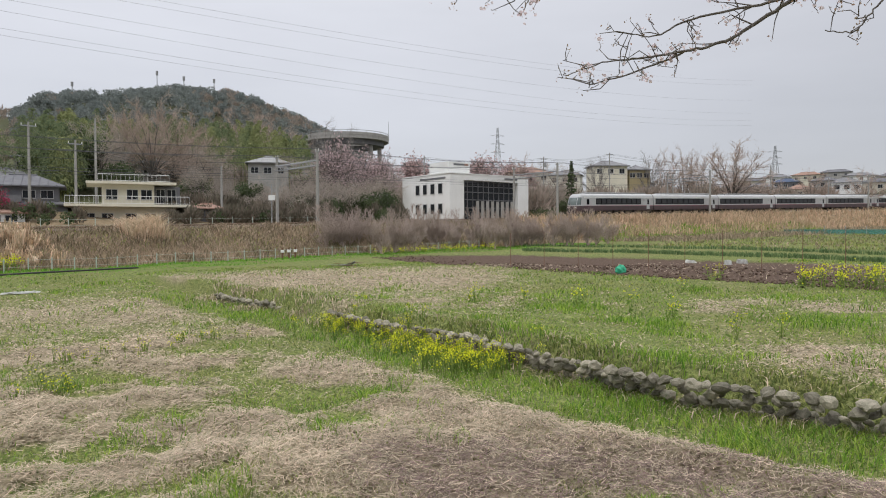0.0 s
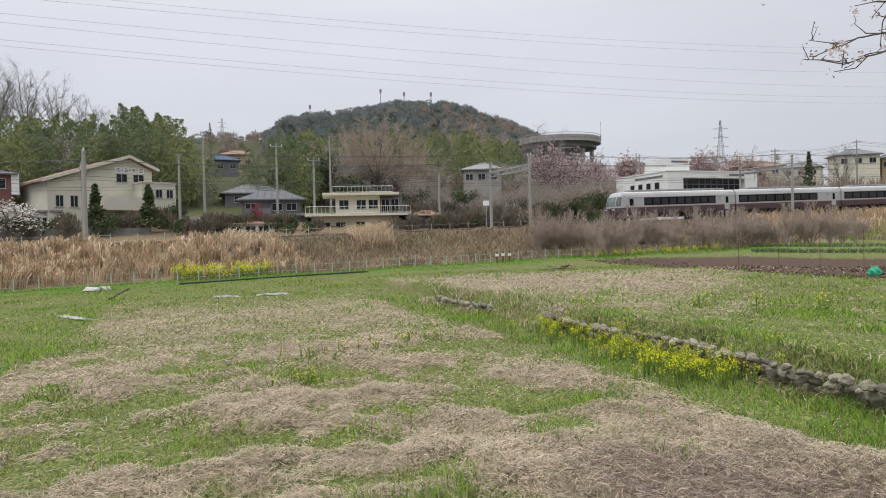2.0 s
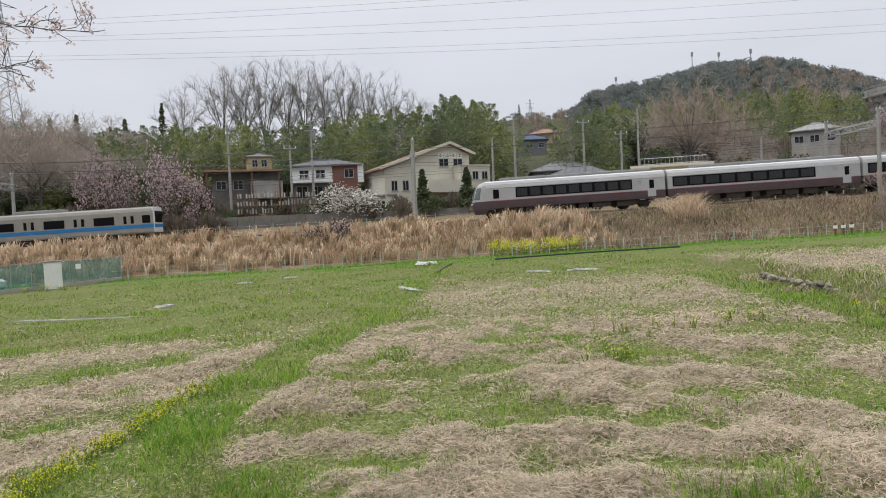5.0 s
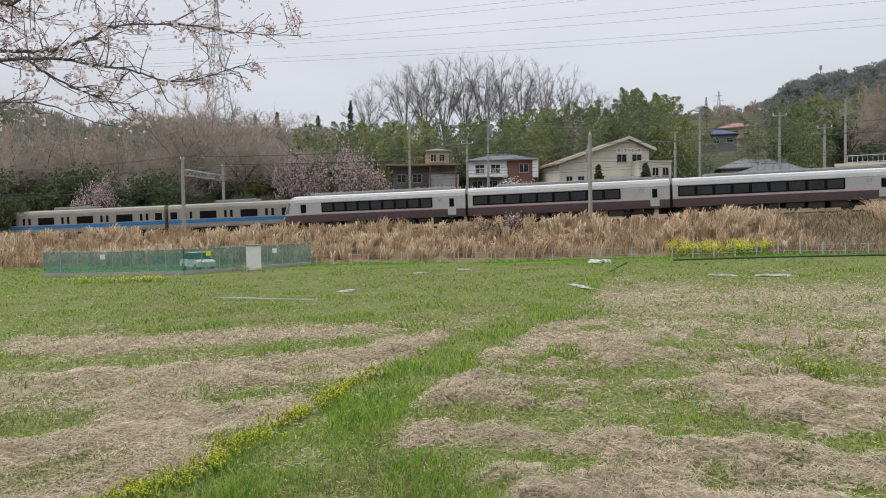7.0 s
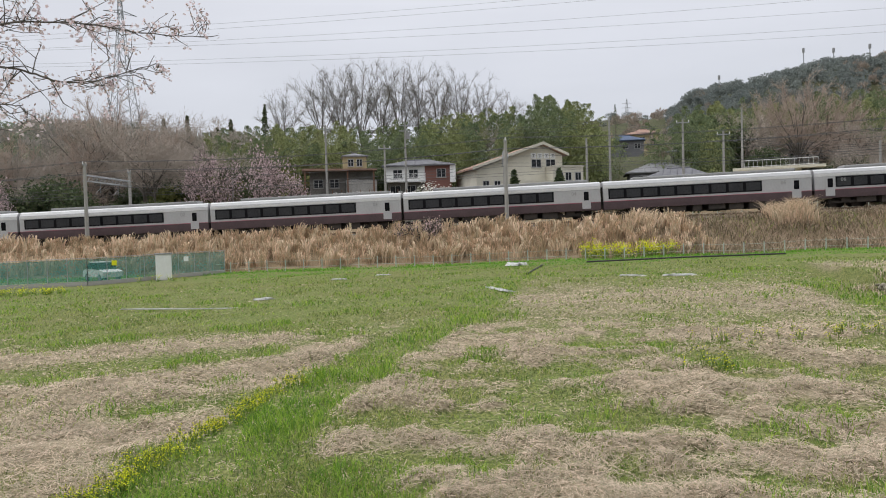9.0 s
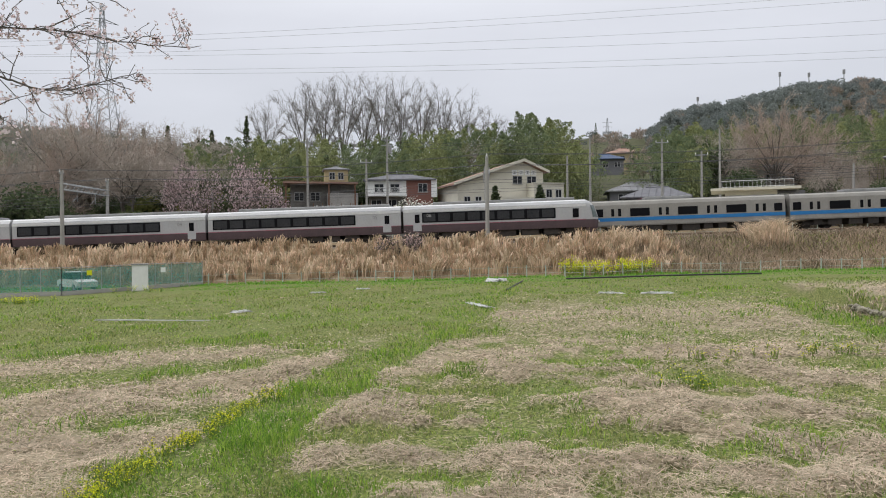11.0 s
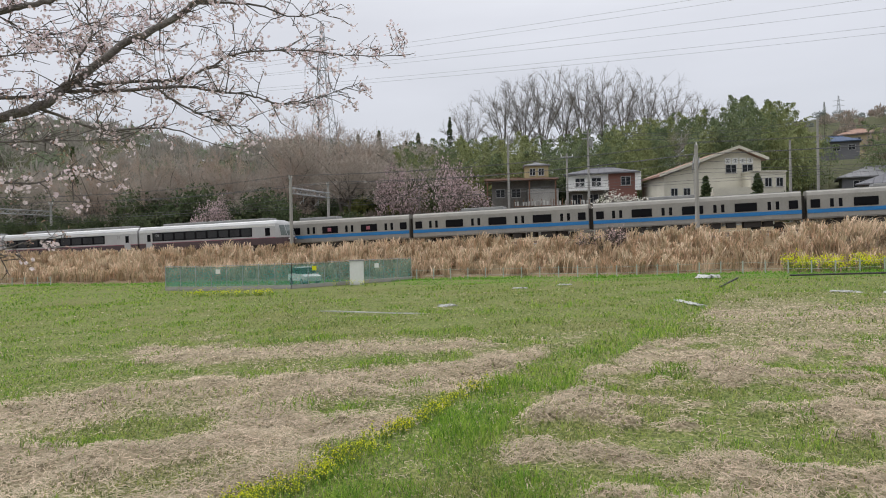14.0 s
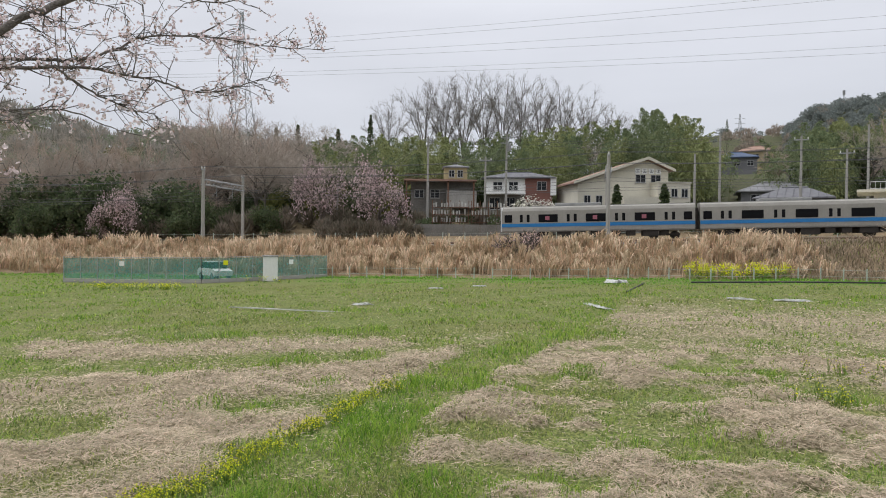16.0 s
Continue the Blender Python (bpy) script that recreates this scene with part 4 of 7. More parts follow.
# racks of pale pots in the nursery yard by the line
def pot_rack(b, d, w, turn):
    r = lot("pot_rack", b, d, turn, "weathered rack filled with rows of pale plant pots", "rack", z=5.2, group="pot racks")
    rng = random.Random(int(b * 10))
    for k in range(5):
        x = -w / 2 + w * k / 4
        part("post", boxes((x - 0.04, x + 0.04, 0, 0.08, -2.4, 3.0)), RUST, r)
    for z in (0.2, 1.15, 2.1):
        part("shelf", boxes((-w / 2, w / 2, -0.25, 0.45, z, z + 0.05)), RUST, r)
        x = -w / 2 + 0.15
        while x < w / 2 - 0.2:
            if rng.random() < 0.78:
                hh = rng.uniform(0.45, 0.72)
                part("pot", rod(bmesh.new(), (x, rng.uniform(-0.1, 0.2), z + 0.05), (x, 0.05, z + 0.05 + hh), 0.09, rng.uniform(0.10, 0.14), 7), rng.choice((SCRAP, SCRAP, POLE_GREY)), r)
            x += rng.uniform(0.30, 0.44)


for row in ((57.4, 89, 4.6, -3), (54.3, 89.5, 4.4, 2)):
    pot_rack(*row)

# white office block by the line
h = lot("office_block", -0.1, 116, 38, "white two-storey office block with a dark glazed front", "building", z=5.0)
flat_box(h, "wall", [(0, 3.0, 0, 14, -1, 7.9), (3.0, 15.4, 1.2, 14, -1, 7.9), (3.0, 15.4, 0, 1.2, 6.9, 7.9), (15.4, 18.0, 0, 14, -1, 7.7)], WHITE)
flat_box(h, "glazing", [(3.0, 15.4, 1.0, 1.19, 0.0, 6.9)], PANE)
for k in range(11):
    part("mullion", boxes((3.2 + k * 1.2, 3.32 + k * 1.2, 0.9, 1.0, -0.2, 6.9)), GREYWALL, h)
for z in (2.2, 3.6, 4.9, 5.9):
    part("transom", boxes((3.0, 15.4, 0.86, 0.99, z, z + 0.14)), GREYWALL, h)
for k in range(8):
    part("pier", boxes((6.3 + k * 1.15, 6.95 + k * 1.15, 0.75, 0.86, -0.2, 3.5)), CONCRETE, h)
flat_box(h, "penthouse", [(0.6, 5.2, 1.2, 6.5, 7.9, 10.0)], WHITE)
flat_box(h, "parapet", [(-0.1, 18.1, -0.1, 14.1, 7.9, 8.05)], WHITE)
part("sign_bar", boxes((1.7, 4.0, 1.12, 1.19, 9.45, 9.75)), GREYWALL, h)
part("sign_bar", boxes((4.05, 4.9, 1.12, 1.19, 9.45, 9.75)), TILE_RED, h)
part("sign_bar", boxes((12.2, 15.2, -0.06, 0.0, 7.25, 7.6)), GREYWALL, h)
side = [(2.6 + k * 2.2, z) for k in range(4) for z in (1.2, 4.6)]
for yv, z in side:
    wd = part("side_window", boxes((-0.08, 0.0, yv - 0.6, yv + 0.6, z, z + 1.8)), SASH, h)
    part("pane", boxes((-0.1, -0.081, yv - 0.5, yv + 0.5, z + 0.1, z + 1.7)), PANE, wd)
part("sign_bar", boxes((-0.06, 0.0, 1.2, 8.5, 7.1, 7.4)), GREYWALL, h)

# spiral road ramp on the hill
x, y, _ = put(8.2, 268)
g = ground_z(x, y)
ramp = thing("spiral_ramp", pose(x, y, 0, 0, 0, 8), "grey concrete spiral road ramp with railings", "road ramp")


def ring(r0, r1, z0, z1, n=64):
    bm = bmesh.new()
    rows = []
    for i in range(n):
        a = 2 * math.pi * i / n
        ca, sa = math.cos(a), math.sin(a)
        rows.append([bm.verts.new((r * ca, r * sa, z)) for r, z in ((r0, z0), (r1, z0), (r1, z1), (r0, z1))])
    for i in range(n):
        p, q = rows[i], rows[(i + 1) % n]
        for k in range(4):
            bm.faces.new((p[k], p[(k + 1) % 4], q[(k + 1) % 4], q[k]))
    bmesh.ops.recalc_face_normals(bm, faces=bm.faces)
    return bm


top = up_at(268, 7.75)
part("deck", ring(8.5, 15.5, top - 2.2, top - 1.0), CONCRETE, ramp)
part("parapet", ring(15.3, 15.6, top - 1.0, top), CONCRETE, ramp)
part("girder", ring(10.0, 13.8, top - 4.0, top - 2.2), GREYWALL, ramp)
part("handrail", ring(15.35, 15.5, top + 0.6, top + 0.75), GALV, ramp)
for k in range(28):
    a = 2 * math.pi * k / 28
    part("rail_post", rod(bmesh.new(), (15.4 * math.cos(a), 15.4 * math.sin(a), top), (15.4 * math.cos(a), 15.4 * math.sin(a), top + 0.7), 0.06, n=5), GALV, ramp)
for k in range(8):
    a = 2 * math.pi * k / 8
    part("column", rod(bmesh.new(), (12 * math.cos(a), 12 * math.sin(a), g - 3), (12 * math.cos(a), 12 * math.sin(a), top - 4.0), 0.8, n=12), CONCRETE, ramp)
part("approach", boxes((-26, -8, 9, 15, top - 2.2, top - 1.0), (-26, -8, 9, 9.3, top - 1.0, top)), CONCRETE, ramp)
part("lamp_post", rod(bmesh.new(), (15.5, 0, top - 1), (15.5, 0, top + 6), 0.12, 0.07, 6), GALV, ramp)

# houses farther off
FAR = [(-13.0, 168, 8, 5.2, 5.7, "pale yellow far house with grey roof", CREAM, TILE_GREY), (-15.2, 172, 5, 4.6, 5.3, "yellow far house with grey roof", YELLOW_HUT, TILE_GREY), (-24.0, 230, 8, 5, 3.6, "white far house with blue-grey roof", WHITE, TILE_DARK), (-26.5, 225, 7, 4.5, 3.4, "pale far house with brown roof", PALE, TILE_RED),
       (-25.6, 260, 8, 5, 3.9, "grey far house with blue roof", GREYWALL, TILE_BLUE), (-29.5, 215, 7, 5, 3.8, "white gabled far house", WHITE, TILE_GREY), (-31.5, 240, 8, 5, 3.7, "pale far house with dark roof", PALE, TILE_DARK), (-28.0, 270, 8, 5, 3.9, "grey far house with dark roof", CONCRETE, TILE_DARK),
       (-21.0, 220, 10, 4, 3.6, "low pale far house with grey roof", PALE, TILE_GREY), (35.3, 160, 8, 5, 7.0, "hillside house with blue tile roof", GREYWALL, TILE_BLUE), (34.0, 172, 7, 5, 7.4, "yellowish hillside house with brown roof", YELLOW_HUT, TILE_RED), (14.5, 122, 6.4, 3.2, 6.2, "grey hillside house with pale roof", CONCRETE, ROOF_GREY),
       (22.6, 128, 5, 3, 5.9, "small hillside house with grey roof", CONCRETE, TILE_GREY), (6.4, 150, 7, 4, 5.8, "white hillside house among blossom", WHITE, TILE_GREY), (-6.6, 165, 10, 4, 5.3, "pale house with brown roof among trees", PALE, TILE_RED), (30.5, 118, 6, 3.5, 6.1, "hillside shed with grey roof", CONCRETE, TILE_GREY),
       (-23.2, 330, 11, 6, 4.0, "far town house with dark blue-grey roof", PALE, TILE_DARK), (-24.8, 360, 12, 6, 4.2, "far town house with grey roof and pale walls", WHITE, TILE_GREY), (-26.9, 340, 11, 6, 4.3, "far cream town house with brown roof", CREAM, TILE_RED), (-28.8, 380, 13, 7, 4.4, "far grey town house with dark roof", CONCRETE, TILE_DARK),
       (-30.4, 350, 12, 6, 4.1, "far white town house with grey roof", WHITE, TILE_GREY), (-32.2, 330, 11, 6, 4.0, "far pale town house with dark roof", PALE, TILE_DARK), (-9.4, 190, 8, 5, 5.0, "far pale house half hidden by bare trees", PALE, TILE_GREY), (2.6, 176, 7, 5, 5.9, "white hillside house with dark roof among blossom", WHITE, TILE_DARK)]
for b, d, w, hh, e, label, wall, roof in FAR:
    top = up_at(d, e)
    h = lot("far_house", b, d, (b * 37) % 40 - 20, label, z=top - hh - 1.2)
    flat_box(h, "wall", [(-w / 2, w / 2, 0, 6, -6, hh - 0.1)], wall)
    hip_roof(h, -w / 2, w / 2, 0, 6, hh, 1.3, roof, 0.5)
    for k in range(3):
        window(h, -w / 3 + k * w / 3, hh - 1.9, 1.3, 1.1, sill=False)
h = lot("station_shed", 94.5, 124, 4, "long low shed with pale sheet roof beyond the tracks", "shed", z=2.0)
flat_box(h, "wall", [(-17, 14, 0, 8, -1, 3.4)], CONCRETE)
flat_box(h, "roof", [(-18, 15, -1, 9, 3.4, 3.8)], WHITE)
flat_box(h, "blue_awning", [(3.5, 9.5, -3.0, -1.05, 1.6, 3.3)], TILE_BLUE)
flat_box(h, "roof_unit", [(-1, 3, 1, 3, 3.8, 4.8)], WHITE)
h = lot("low_wall", 47, 86, 2, "weathered concrete boundary wall beside the railway", "wall", z=3.2)
for k in range(16):
    part("wall_panel", boxes((-22 + k * 2.0, -20.05 + k * 2.0, 0, 0.15, -1, 1.9)), WALLGREY, h)
sg = lot("track_sign", 14.2, 84, 0, "white trackside sign board on a thin pole", "sign", z=4.2)
part("pole", rod(bmesh.new(), (0, 0, -1), (0, 0, 4.6), 0.06, n=6), GALV, sg)
part("board", boxes((-0.38, 0.38, -0.08, -0.02, 2.7, 3.3)), WHITE, sg)
for e, b in ((12.15, 22.6), (11.9, 20.7), (11.85, 18.5), (10.9, 28.3)):
    x, y, z = put(b, 560)
    t = thing("radio_mast", pose(x, y, z), "slim radio mast on the wooded hilltop", "radio mast", "radio masts")
    hm = up_at(560, e) - z
    part("shaft", rod(bmesh.new(), (0, 0, -1), (0, 0, hm), 0.45, 0.25, 6), GALV, t)
    part("antenna_ring", rod(bmesh.new(), (0, 0, hm - 3), (0, 0, hm), 0.9, n=8), ROOF_GREY, t)


# ---- trees ----
EVERGREEN = leafy("evergreen_leaves", (0.065, 0.092, 0.046), (0.115, 0.14, 0.068))
# aerial haze is put into the paler, bluer hill colours
HAZED_HILL_GREEN = leafy("hazed_hill_evergreen", (0.18, 0.205, 0.20), (0.225, 0.245, 0.225), island=0.12, glow=0.4, scale=0.03)
HAZED_HILL_BROWN = leafy("hazed_hill_bare_wood", (0.36, 0.295, 0.25), (0.29, 0.25, 0.205), island=0.22, glow=0.4, scale=0.05)
SCRUB = leafy("brown_scrub", (0.21, 0.175, 0.14), (0.15, 0.135, 0.10), island=0.3, glow=0.25, scale=0.2)
# both slope tones are lightened to carry distance haze in the colour
HAZED_SLOPE_GREY = leafy("hazed_grey_slope_wood", (0.345, 0.315, 0.288), (0.28, 0.27, 0.23), island=0.2, glow=0.45, scale=0.04)
HAZED_SLOPE_GREEN = leafy("hazed_slope_green", (0.19, 0.235, 0.16), (0.25, 0.275, 0.185), island=0.2, glow=0.4, scale=0.04)
SPRING = leafy("spring_leaves", (0.13, 0.15, 0.045), (0.19, 0.185, 0.07))
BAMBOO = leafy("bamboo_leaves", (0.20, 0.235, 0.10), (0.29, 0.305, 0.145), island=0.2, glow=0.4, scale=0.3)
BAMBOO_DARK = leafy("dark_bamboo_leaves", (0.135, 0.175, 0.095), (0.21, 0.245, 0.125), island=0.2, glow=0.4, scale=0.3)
PINK = leafy("pink_blossom", (0.57, 0.445, 0.445), (0.45, 0.345, 0.35), island=0.25)
PALE_PINK = leafy("pale_blossom", (0.60, 0.45, 0.43), (0.46, 0.34, 0.33), island=0.25)
WHITE_BLOSSOM = leafy("white_blossom", (0.80, 0.78, 0.71), (0.60, 0.58, 0.52), island=0.25)
MAGENTA = leafy("magenta_blossom", (0.42, 0.07, 0.13), (0.30, 0.05, 0.09), island=0.25)


def cards(rng, centres, size, aspect=0.5, tilt=1.0, jitter=0.4):
    """Small four-cornered leaves at the centres, turned every way; tilt under 1 lays them flatter."""
    c = np.asarray(centres, float)
    n = len(c)
    a = rng.normal(size=(n, 3))
    a[:, 2] *= tilt
    a /= np.linalg.norm(a, axis=1)[:, None]
    b = np.cross(a, rng.normal(size=(n, 3)))
    b /= np.linalg.norm(b, axis=1)[:, None] + 1e-9
    s = size * (1 + jitter * rng.uniform(-1, 1, (n, 1)))
    u, w = a * s * 0.5, b * s * 0.5 * aspect
    v = np.stack([c - u, c + w * 0.9 - u * 0.1, c + u, c - w * 0.9 + u * 0.1], 1)
    return v.reshape(-1, 3), np.arange(4 * n).reshape(n, 4)


THIN = [0.014]


def limb(rng, out, p, d, length, r, level, top, spread, lift, kids, sides):
    n = 5
    pts, rad = [p], [r]
    q, v = p.copy(), d.copy()
    for i in range(n):
        v = v + rng.normal(0, 0.13 if level else 0.05, 3) + np.array([0, 0, lift * 0.1])
        v /= np.linalg.norm(v)
        q = q + v * length / n
        pts.append(q)
        rad.append(r * (1 - 0.72 * (i + 1) / n))
    out.append((level, tube_line(np.array(pts), np.array(rad), sides[min(level, len(sides) - 1)])))
    if level >= top:
        return
    for k in range(kids[level]):
        f = rng.uniform(0.30 if level else 0.34, 1.0)
        i = min(int(f * n), n - 1)
        base = pts[i] + (pts[i + 1] - pts[i]) * (f * n - i)
        side = rng.normal(size=3)
        side -= v * side.dot(v)
        side /= np.linalg.norm(side)
        nd = v * (1 - spread[level]) + side * spread[level] + np.array([0, 0, lift * 0.25])
        nd /= np.linalg.norm(nd)
        limb(rng, out, base, nd, length * rng.uniform(0.42, 0.72), max(rad[i] * 0.55, THIN[0]), level + 1, top, spread, lift, kids, sides)


def tree_thing(seed, tall, trunk_len, r, kids, spread, lift, label, bark, twig, group, leaf=None, leaf_n=0, leaf_size=0.3, leaf_spread=0.3, name="tree", top=4):
    """A tapered trunk with limbs and a crown of twigs, and leaves or blossom where it has them."""
    rng = np.random.default_rng(seed)
    out = []
    limb(rng, out, np.array([0, 0, -0.6]), np.array([0, 0, 1.0]), trunk_len, r, 0, top, spread, lift, kids, (8, 5, 4, 3, 3))
    high = max(v[:, 2].max() for _, (v, _) in out)
    k = tall / high
    t = thing(name, pose(0, 0, 0), label, "tree", group)
    wood = join([m for lv, m in out if lv <= 1])
    twigs = join([m for lv, m in out if lv > 1])
    soup("trunk", wood[0] * k, wood[1], bark, t)
    if leaf is None or leaf_n < 0:
        soup("crown", twigs[0] * k, twigs[1], twig, t)
    else:
        soup("branchwork", twigs[0] * k, twigs[1], bark, t)
    if leaf and leaf_n:
        tips = np.concatenate([v for lv, (v, _) in out if lv >= top - 1]) * k
        c = tips[rng.integers(0, len(tips), abs(leaf_n))] + rng.normal(0, leaf_spread, (abs(leaf_n), 3))
        v, f = cards(rng, c, leaf_size, 0.7)
        soup("crown" if leaf_n > 0 else "blossom", v, f, leaf, t)
    return t


def clear_of_line(b, d, gap):
    """The distance, moved out until a place lies well behind the tracks."""
    while d > 80 and along(*at(b, d))[1] < gap:
        d += 3
    return d


def plant(proto, places, behind=True):
    """Sets a tree at its first place and copies at the others: bearing, distance, height factor, turn."""
    for i, (b, d, k, turn) in enumerate(places):
        d = clear_of_line(b, d, 6 * k + 6) if behind else d
        x, y, z = put(b, d)
        m = pose(x, y, z, 0, 0, turn) @ Matrix.Diagonal((k, k, k, 1))
        if i == 0:
            first_m = m
        else:
            copy_thing(proto, m)
    proto.matrix_basis = first_m


rnd = random.Random(4)
V4 = (0.75, 0.6, 0.6, 0.6)


def bow(rng, p, q, rise, n, wob):
    """A slightly wavering line from p to q that leaves p along rise."""
    k = np.linspace(0, 1, n)[:, None]
    c = p + rise
    pts = (1 - k) ** 2 * p + 2 * k * (1 - k) * c + k * k * q
    pts[1:-1] += rng.normal(0, wob, (n - 2, 3))
    return pts


def vase_tree(seed, tall, wide, clear, counts, label, bark, twig, group, dome=0.9, slim=1.0):
    """A bare tree whose limbs fan up from a clear trunk into a rounded crown of fine twigs."""
    rng = np.random.default_rng(seed)
    fork = np.array([rng.normal(0, 0.2), rng.normal(0, 0.2), clear * tall])
    wood = [tube_line(bow(rng, np.array([0, 0, -0.6]), fork, np.array([0, 0, 2.0]), 6, 0.05), np.linspace(0.30, 0.2, 6) * slim, 8)]
    fine = []
    n0, n1, n2, n3 = counts
    for i in range(n0):
        f = (i + 0.5) / n0
        az = i * 2.4 + rng.normal(0, 0.25)
        th = math.radians(84) * math.sqrt(f) * rng.uniform(0.85, 1.05)
        top = fork[2] + (tall - fork[2]) * max(math.cos(th * dome), 0.12) * rng.uniform(0.93, 1.0)
        end = np.array([wide * math.sin(th) * math.cos(az), wide * math.sin(th) * math.sin(az), top])
        start = fork * [1, 1, 1 - 0.3 * f * rng.random()]
        ln = bow(rng, start, end, np.array([end[0] * 0.3, end[1] * 0.3, (top - start[2]) * 0.5]), 9, 0.07)
        wood.append(tube_line(ln, np.linspace(0.12, 0.022, 9) * slim, 5))
        reach = np.linalg.norm(end - start)
        for j in range(n1):
            g = rng.uniform(0.22, 1.0)
            m = min(int(g * 8), 7)
            p = ln[m] + (ln[m + 1] - ln[m]) * (g * 8 - m)
            fwd = ln[m + 1] - ln[m]
            fwd = fwd / np.linalg.norm(fwd)
            side = rng.normal(0, 1, 3)
            dv = fwd + 0.75 * side / np.linalg.norm(side) + [0, 0, 0.12]
            q = p + dv / np.linalg.norm(dv) * reach * rng.uniform(0.16, 0.36) * (1.15 - 0.45 * g)
            q[2] = min(q[2], tall * 1.02)
            sub = bow(rng, p, q, fwd * reach * 0.06, 5, 0.05)
            fine.append(tube_line(sub, np.linspace(0.045, 0.016, 5) * slim, 4))
            for k in range(n2):
                h = rng.uniform(0.15, 1.0)
                m2 = min(int(h * 4), 3)
                p2 = sub[m2] + (sub[m2 + 1] - sub[m2]) * (h * 4 - m2)
                d2 = (q - p) / np.linalg.norm(q - p) + rng.normal(0, 0.5, 3) + [0, 0, 0.3]
                q2 = p2 + d2 / np.linalg.norm(d2) * reach * rng.uniform(0.05, 0.13)
                fine.append(tube_line(np.array([p2, (p2 + q2) / 2 + rng.normal(0, 0.05, 3), q2]), np.array([0.02, 0.016, 0.011]) * slim, 3))
                for _ in range(n3):
                    p3 = p2 + (q2 - p2) * rng.uniform(0.3, 1)
                    d3 = d2 / np.linalg.norm(d2) + rng.normal(0, 0.55, 3)
                    fine.append(tube_line(np.array([p3, p3 + d3 * reach * rng.uniform(0.02, 0.06)]), np.array([0.014, 0.009]) * slim, 3))
    t = thing("tree", pose(0, 0, 0), label, "tree", group)
    v, f = join(wood)
    soup("trunk", v, f, bark, t)
    v, f = join(fine)
    soup("crown", v, f, twig, t)
    return t


def plant_to(proto, tall, places):
    """Sets a tree and its copies so that their tops show at an elevation: bearing, distance, elevation, turn, width factor."""
    for i, (b, d, e, turn, w) in enumerate(places):
        x, y, z = put(b, d)
        k = (up_at(d, e) - z) / tall
        m = pose(x, y, z, 0, 0, turn) @ Matrix.Diagonal((k * w, k * w, k, 1))
        if i == 0:
            first_m = m
        else:
            copy_thing(proto, m)
    proto.matrix_basis = first_m


GREY_TWIG = paint("grey_twigs", (0.29, 0.27, 0.255), (0.21, 0.195, 0.18), 0.95, 0.4)
DOME_TWIG = paint("dome_twigs", (0.48, 0.375, 0.315), (0.37, 0.295, 0.245), 0.95, 0.4)
tall_a = vase_tree(1, 21, 6.6, 0.30, (12, 11, 7, 3), "tall bare tree with fine upright branches", BARK, GREY_TWIG, "bare trees on the rise", 0.95, 0.85)
tall_b = vase_tree(2, 21, 7.4, 0.34, (13, 11, 7, 3), "tall bare tree with a wide fan of branches", BARK, GREY_TWIG, "bare trees on the rise", 0.95, 0.85)
plant_to(tall_a, 21, [(62.6, 142, 11.5, 10, 1.0), (59.6, 146, 12.9, 70, 0.95), (56.4, 143, 13.4, 130, 0.95), (53.2, 146, 13.4, 200, 0.95), (50.2, 143, 13.0, 250, 0.95), (44.7, 150, 10.9, 250, 0.9), (78.6, 126, 9.4, 30, 1.0), (-12.0, 150, 6.1, 40, 0.9)])
plant_to(tall_b, 21, [(58.0, 147, 13.2, 100, 0.9), (54.8, 141, 13.4, 160, 0.8), (51.7, 148, 13.2, 220, 0.85), (48.4, 144, 12.5, 280, 0.95), (46.5, 147, 11.8, 30, 0.9), (73.6, 124, 9.6, 20, 0.9), (42.8, 150, 10.2, 80, 0.9), (10.3, 200, 8.9, 60, 1.1), (8.6, 214, 8.3, 10, 1.0), (-15.9, 172, 6.1, 200, 0.9)])
dome = vase_tree(17, 16, 7.6, 0.22, (22, 12, 7, 3), "broad bare brown tree with a dense domed crown", BARK, DOME_TWIG, "domed bare trees", 1.0, 0.9)
plant_to(dome, 16, [(75.2, 116, 10.5, 40, 0.95), (23.1, 122, 10.2, 0, 1.0), (21.4, 128, 9.5, 80, 1.0), (25.0, 124, 9.2, 160, 0.95), (19.9, 124, 8.2, 240, 1.0), (15.6, 190, 9.3, 30, 1.1), (17.2, 196, 9.3, 110, 1.0), (13.6, 188, 8.9, 200, 1.0), (-21.9, 172, 6.75, 0, 1.25), (-27.3, 205, 4.4, 80, 1.1), (-30.6, 200, 4.3, 190, 1.1), (-24.6, 198, 4.2, 260, 1.0), (-17.0, 176, 6.3, 50, 0.7), (-18.6, 180, 6.4, 130, 0.7), (-19.6, 178, 5.9, 220, 0.7), (-5.9, 160, 6.1, 310, 0.7), (71.0, 116, 8.3, 20, 0.9), (81.5, 112, 7.6, 90, 0.9), (84.2, 116, 7.9, 190, 0.9), (87.6, 112, 7.2, 280, 0.9), (91.0, 118, 7.3, 10, 0.9), (72.6, 112, 7.9, 150, 0.8), (77.2, 108, 7.0, 60, 0.8)])
THIN[0] = 0.014
wood_a = tree_thing(3, 11, 4.5, 0.20, (11, 7, 5, 4), V4, 0.35, "bare brown woodland tree with dense twigs", BARK, TWIG_BROWN, "bare woodland trees")
wood_b = tree_thing(5, 11, 5.5, 0.18, (10, 7, 5, 4), (0.6, 0.6, 0.6, 0.6), 0.5, "bare grey-brown woodland tree", BARK, TWIG_BROWN, "bare woodland trees")
pa, pb = [], []
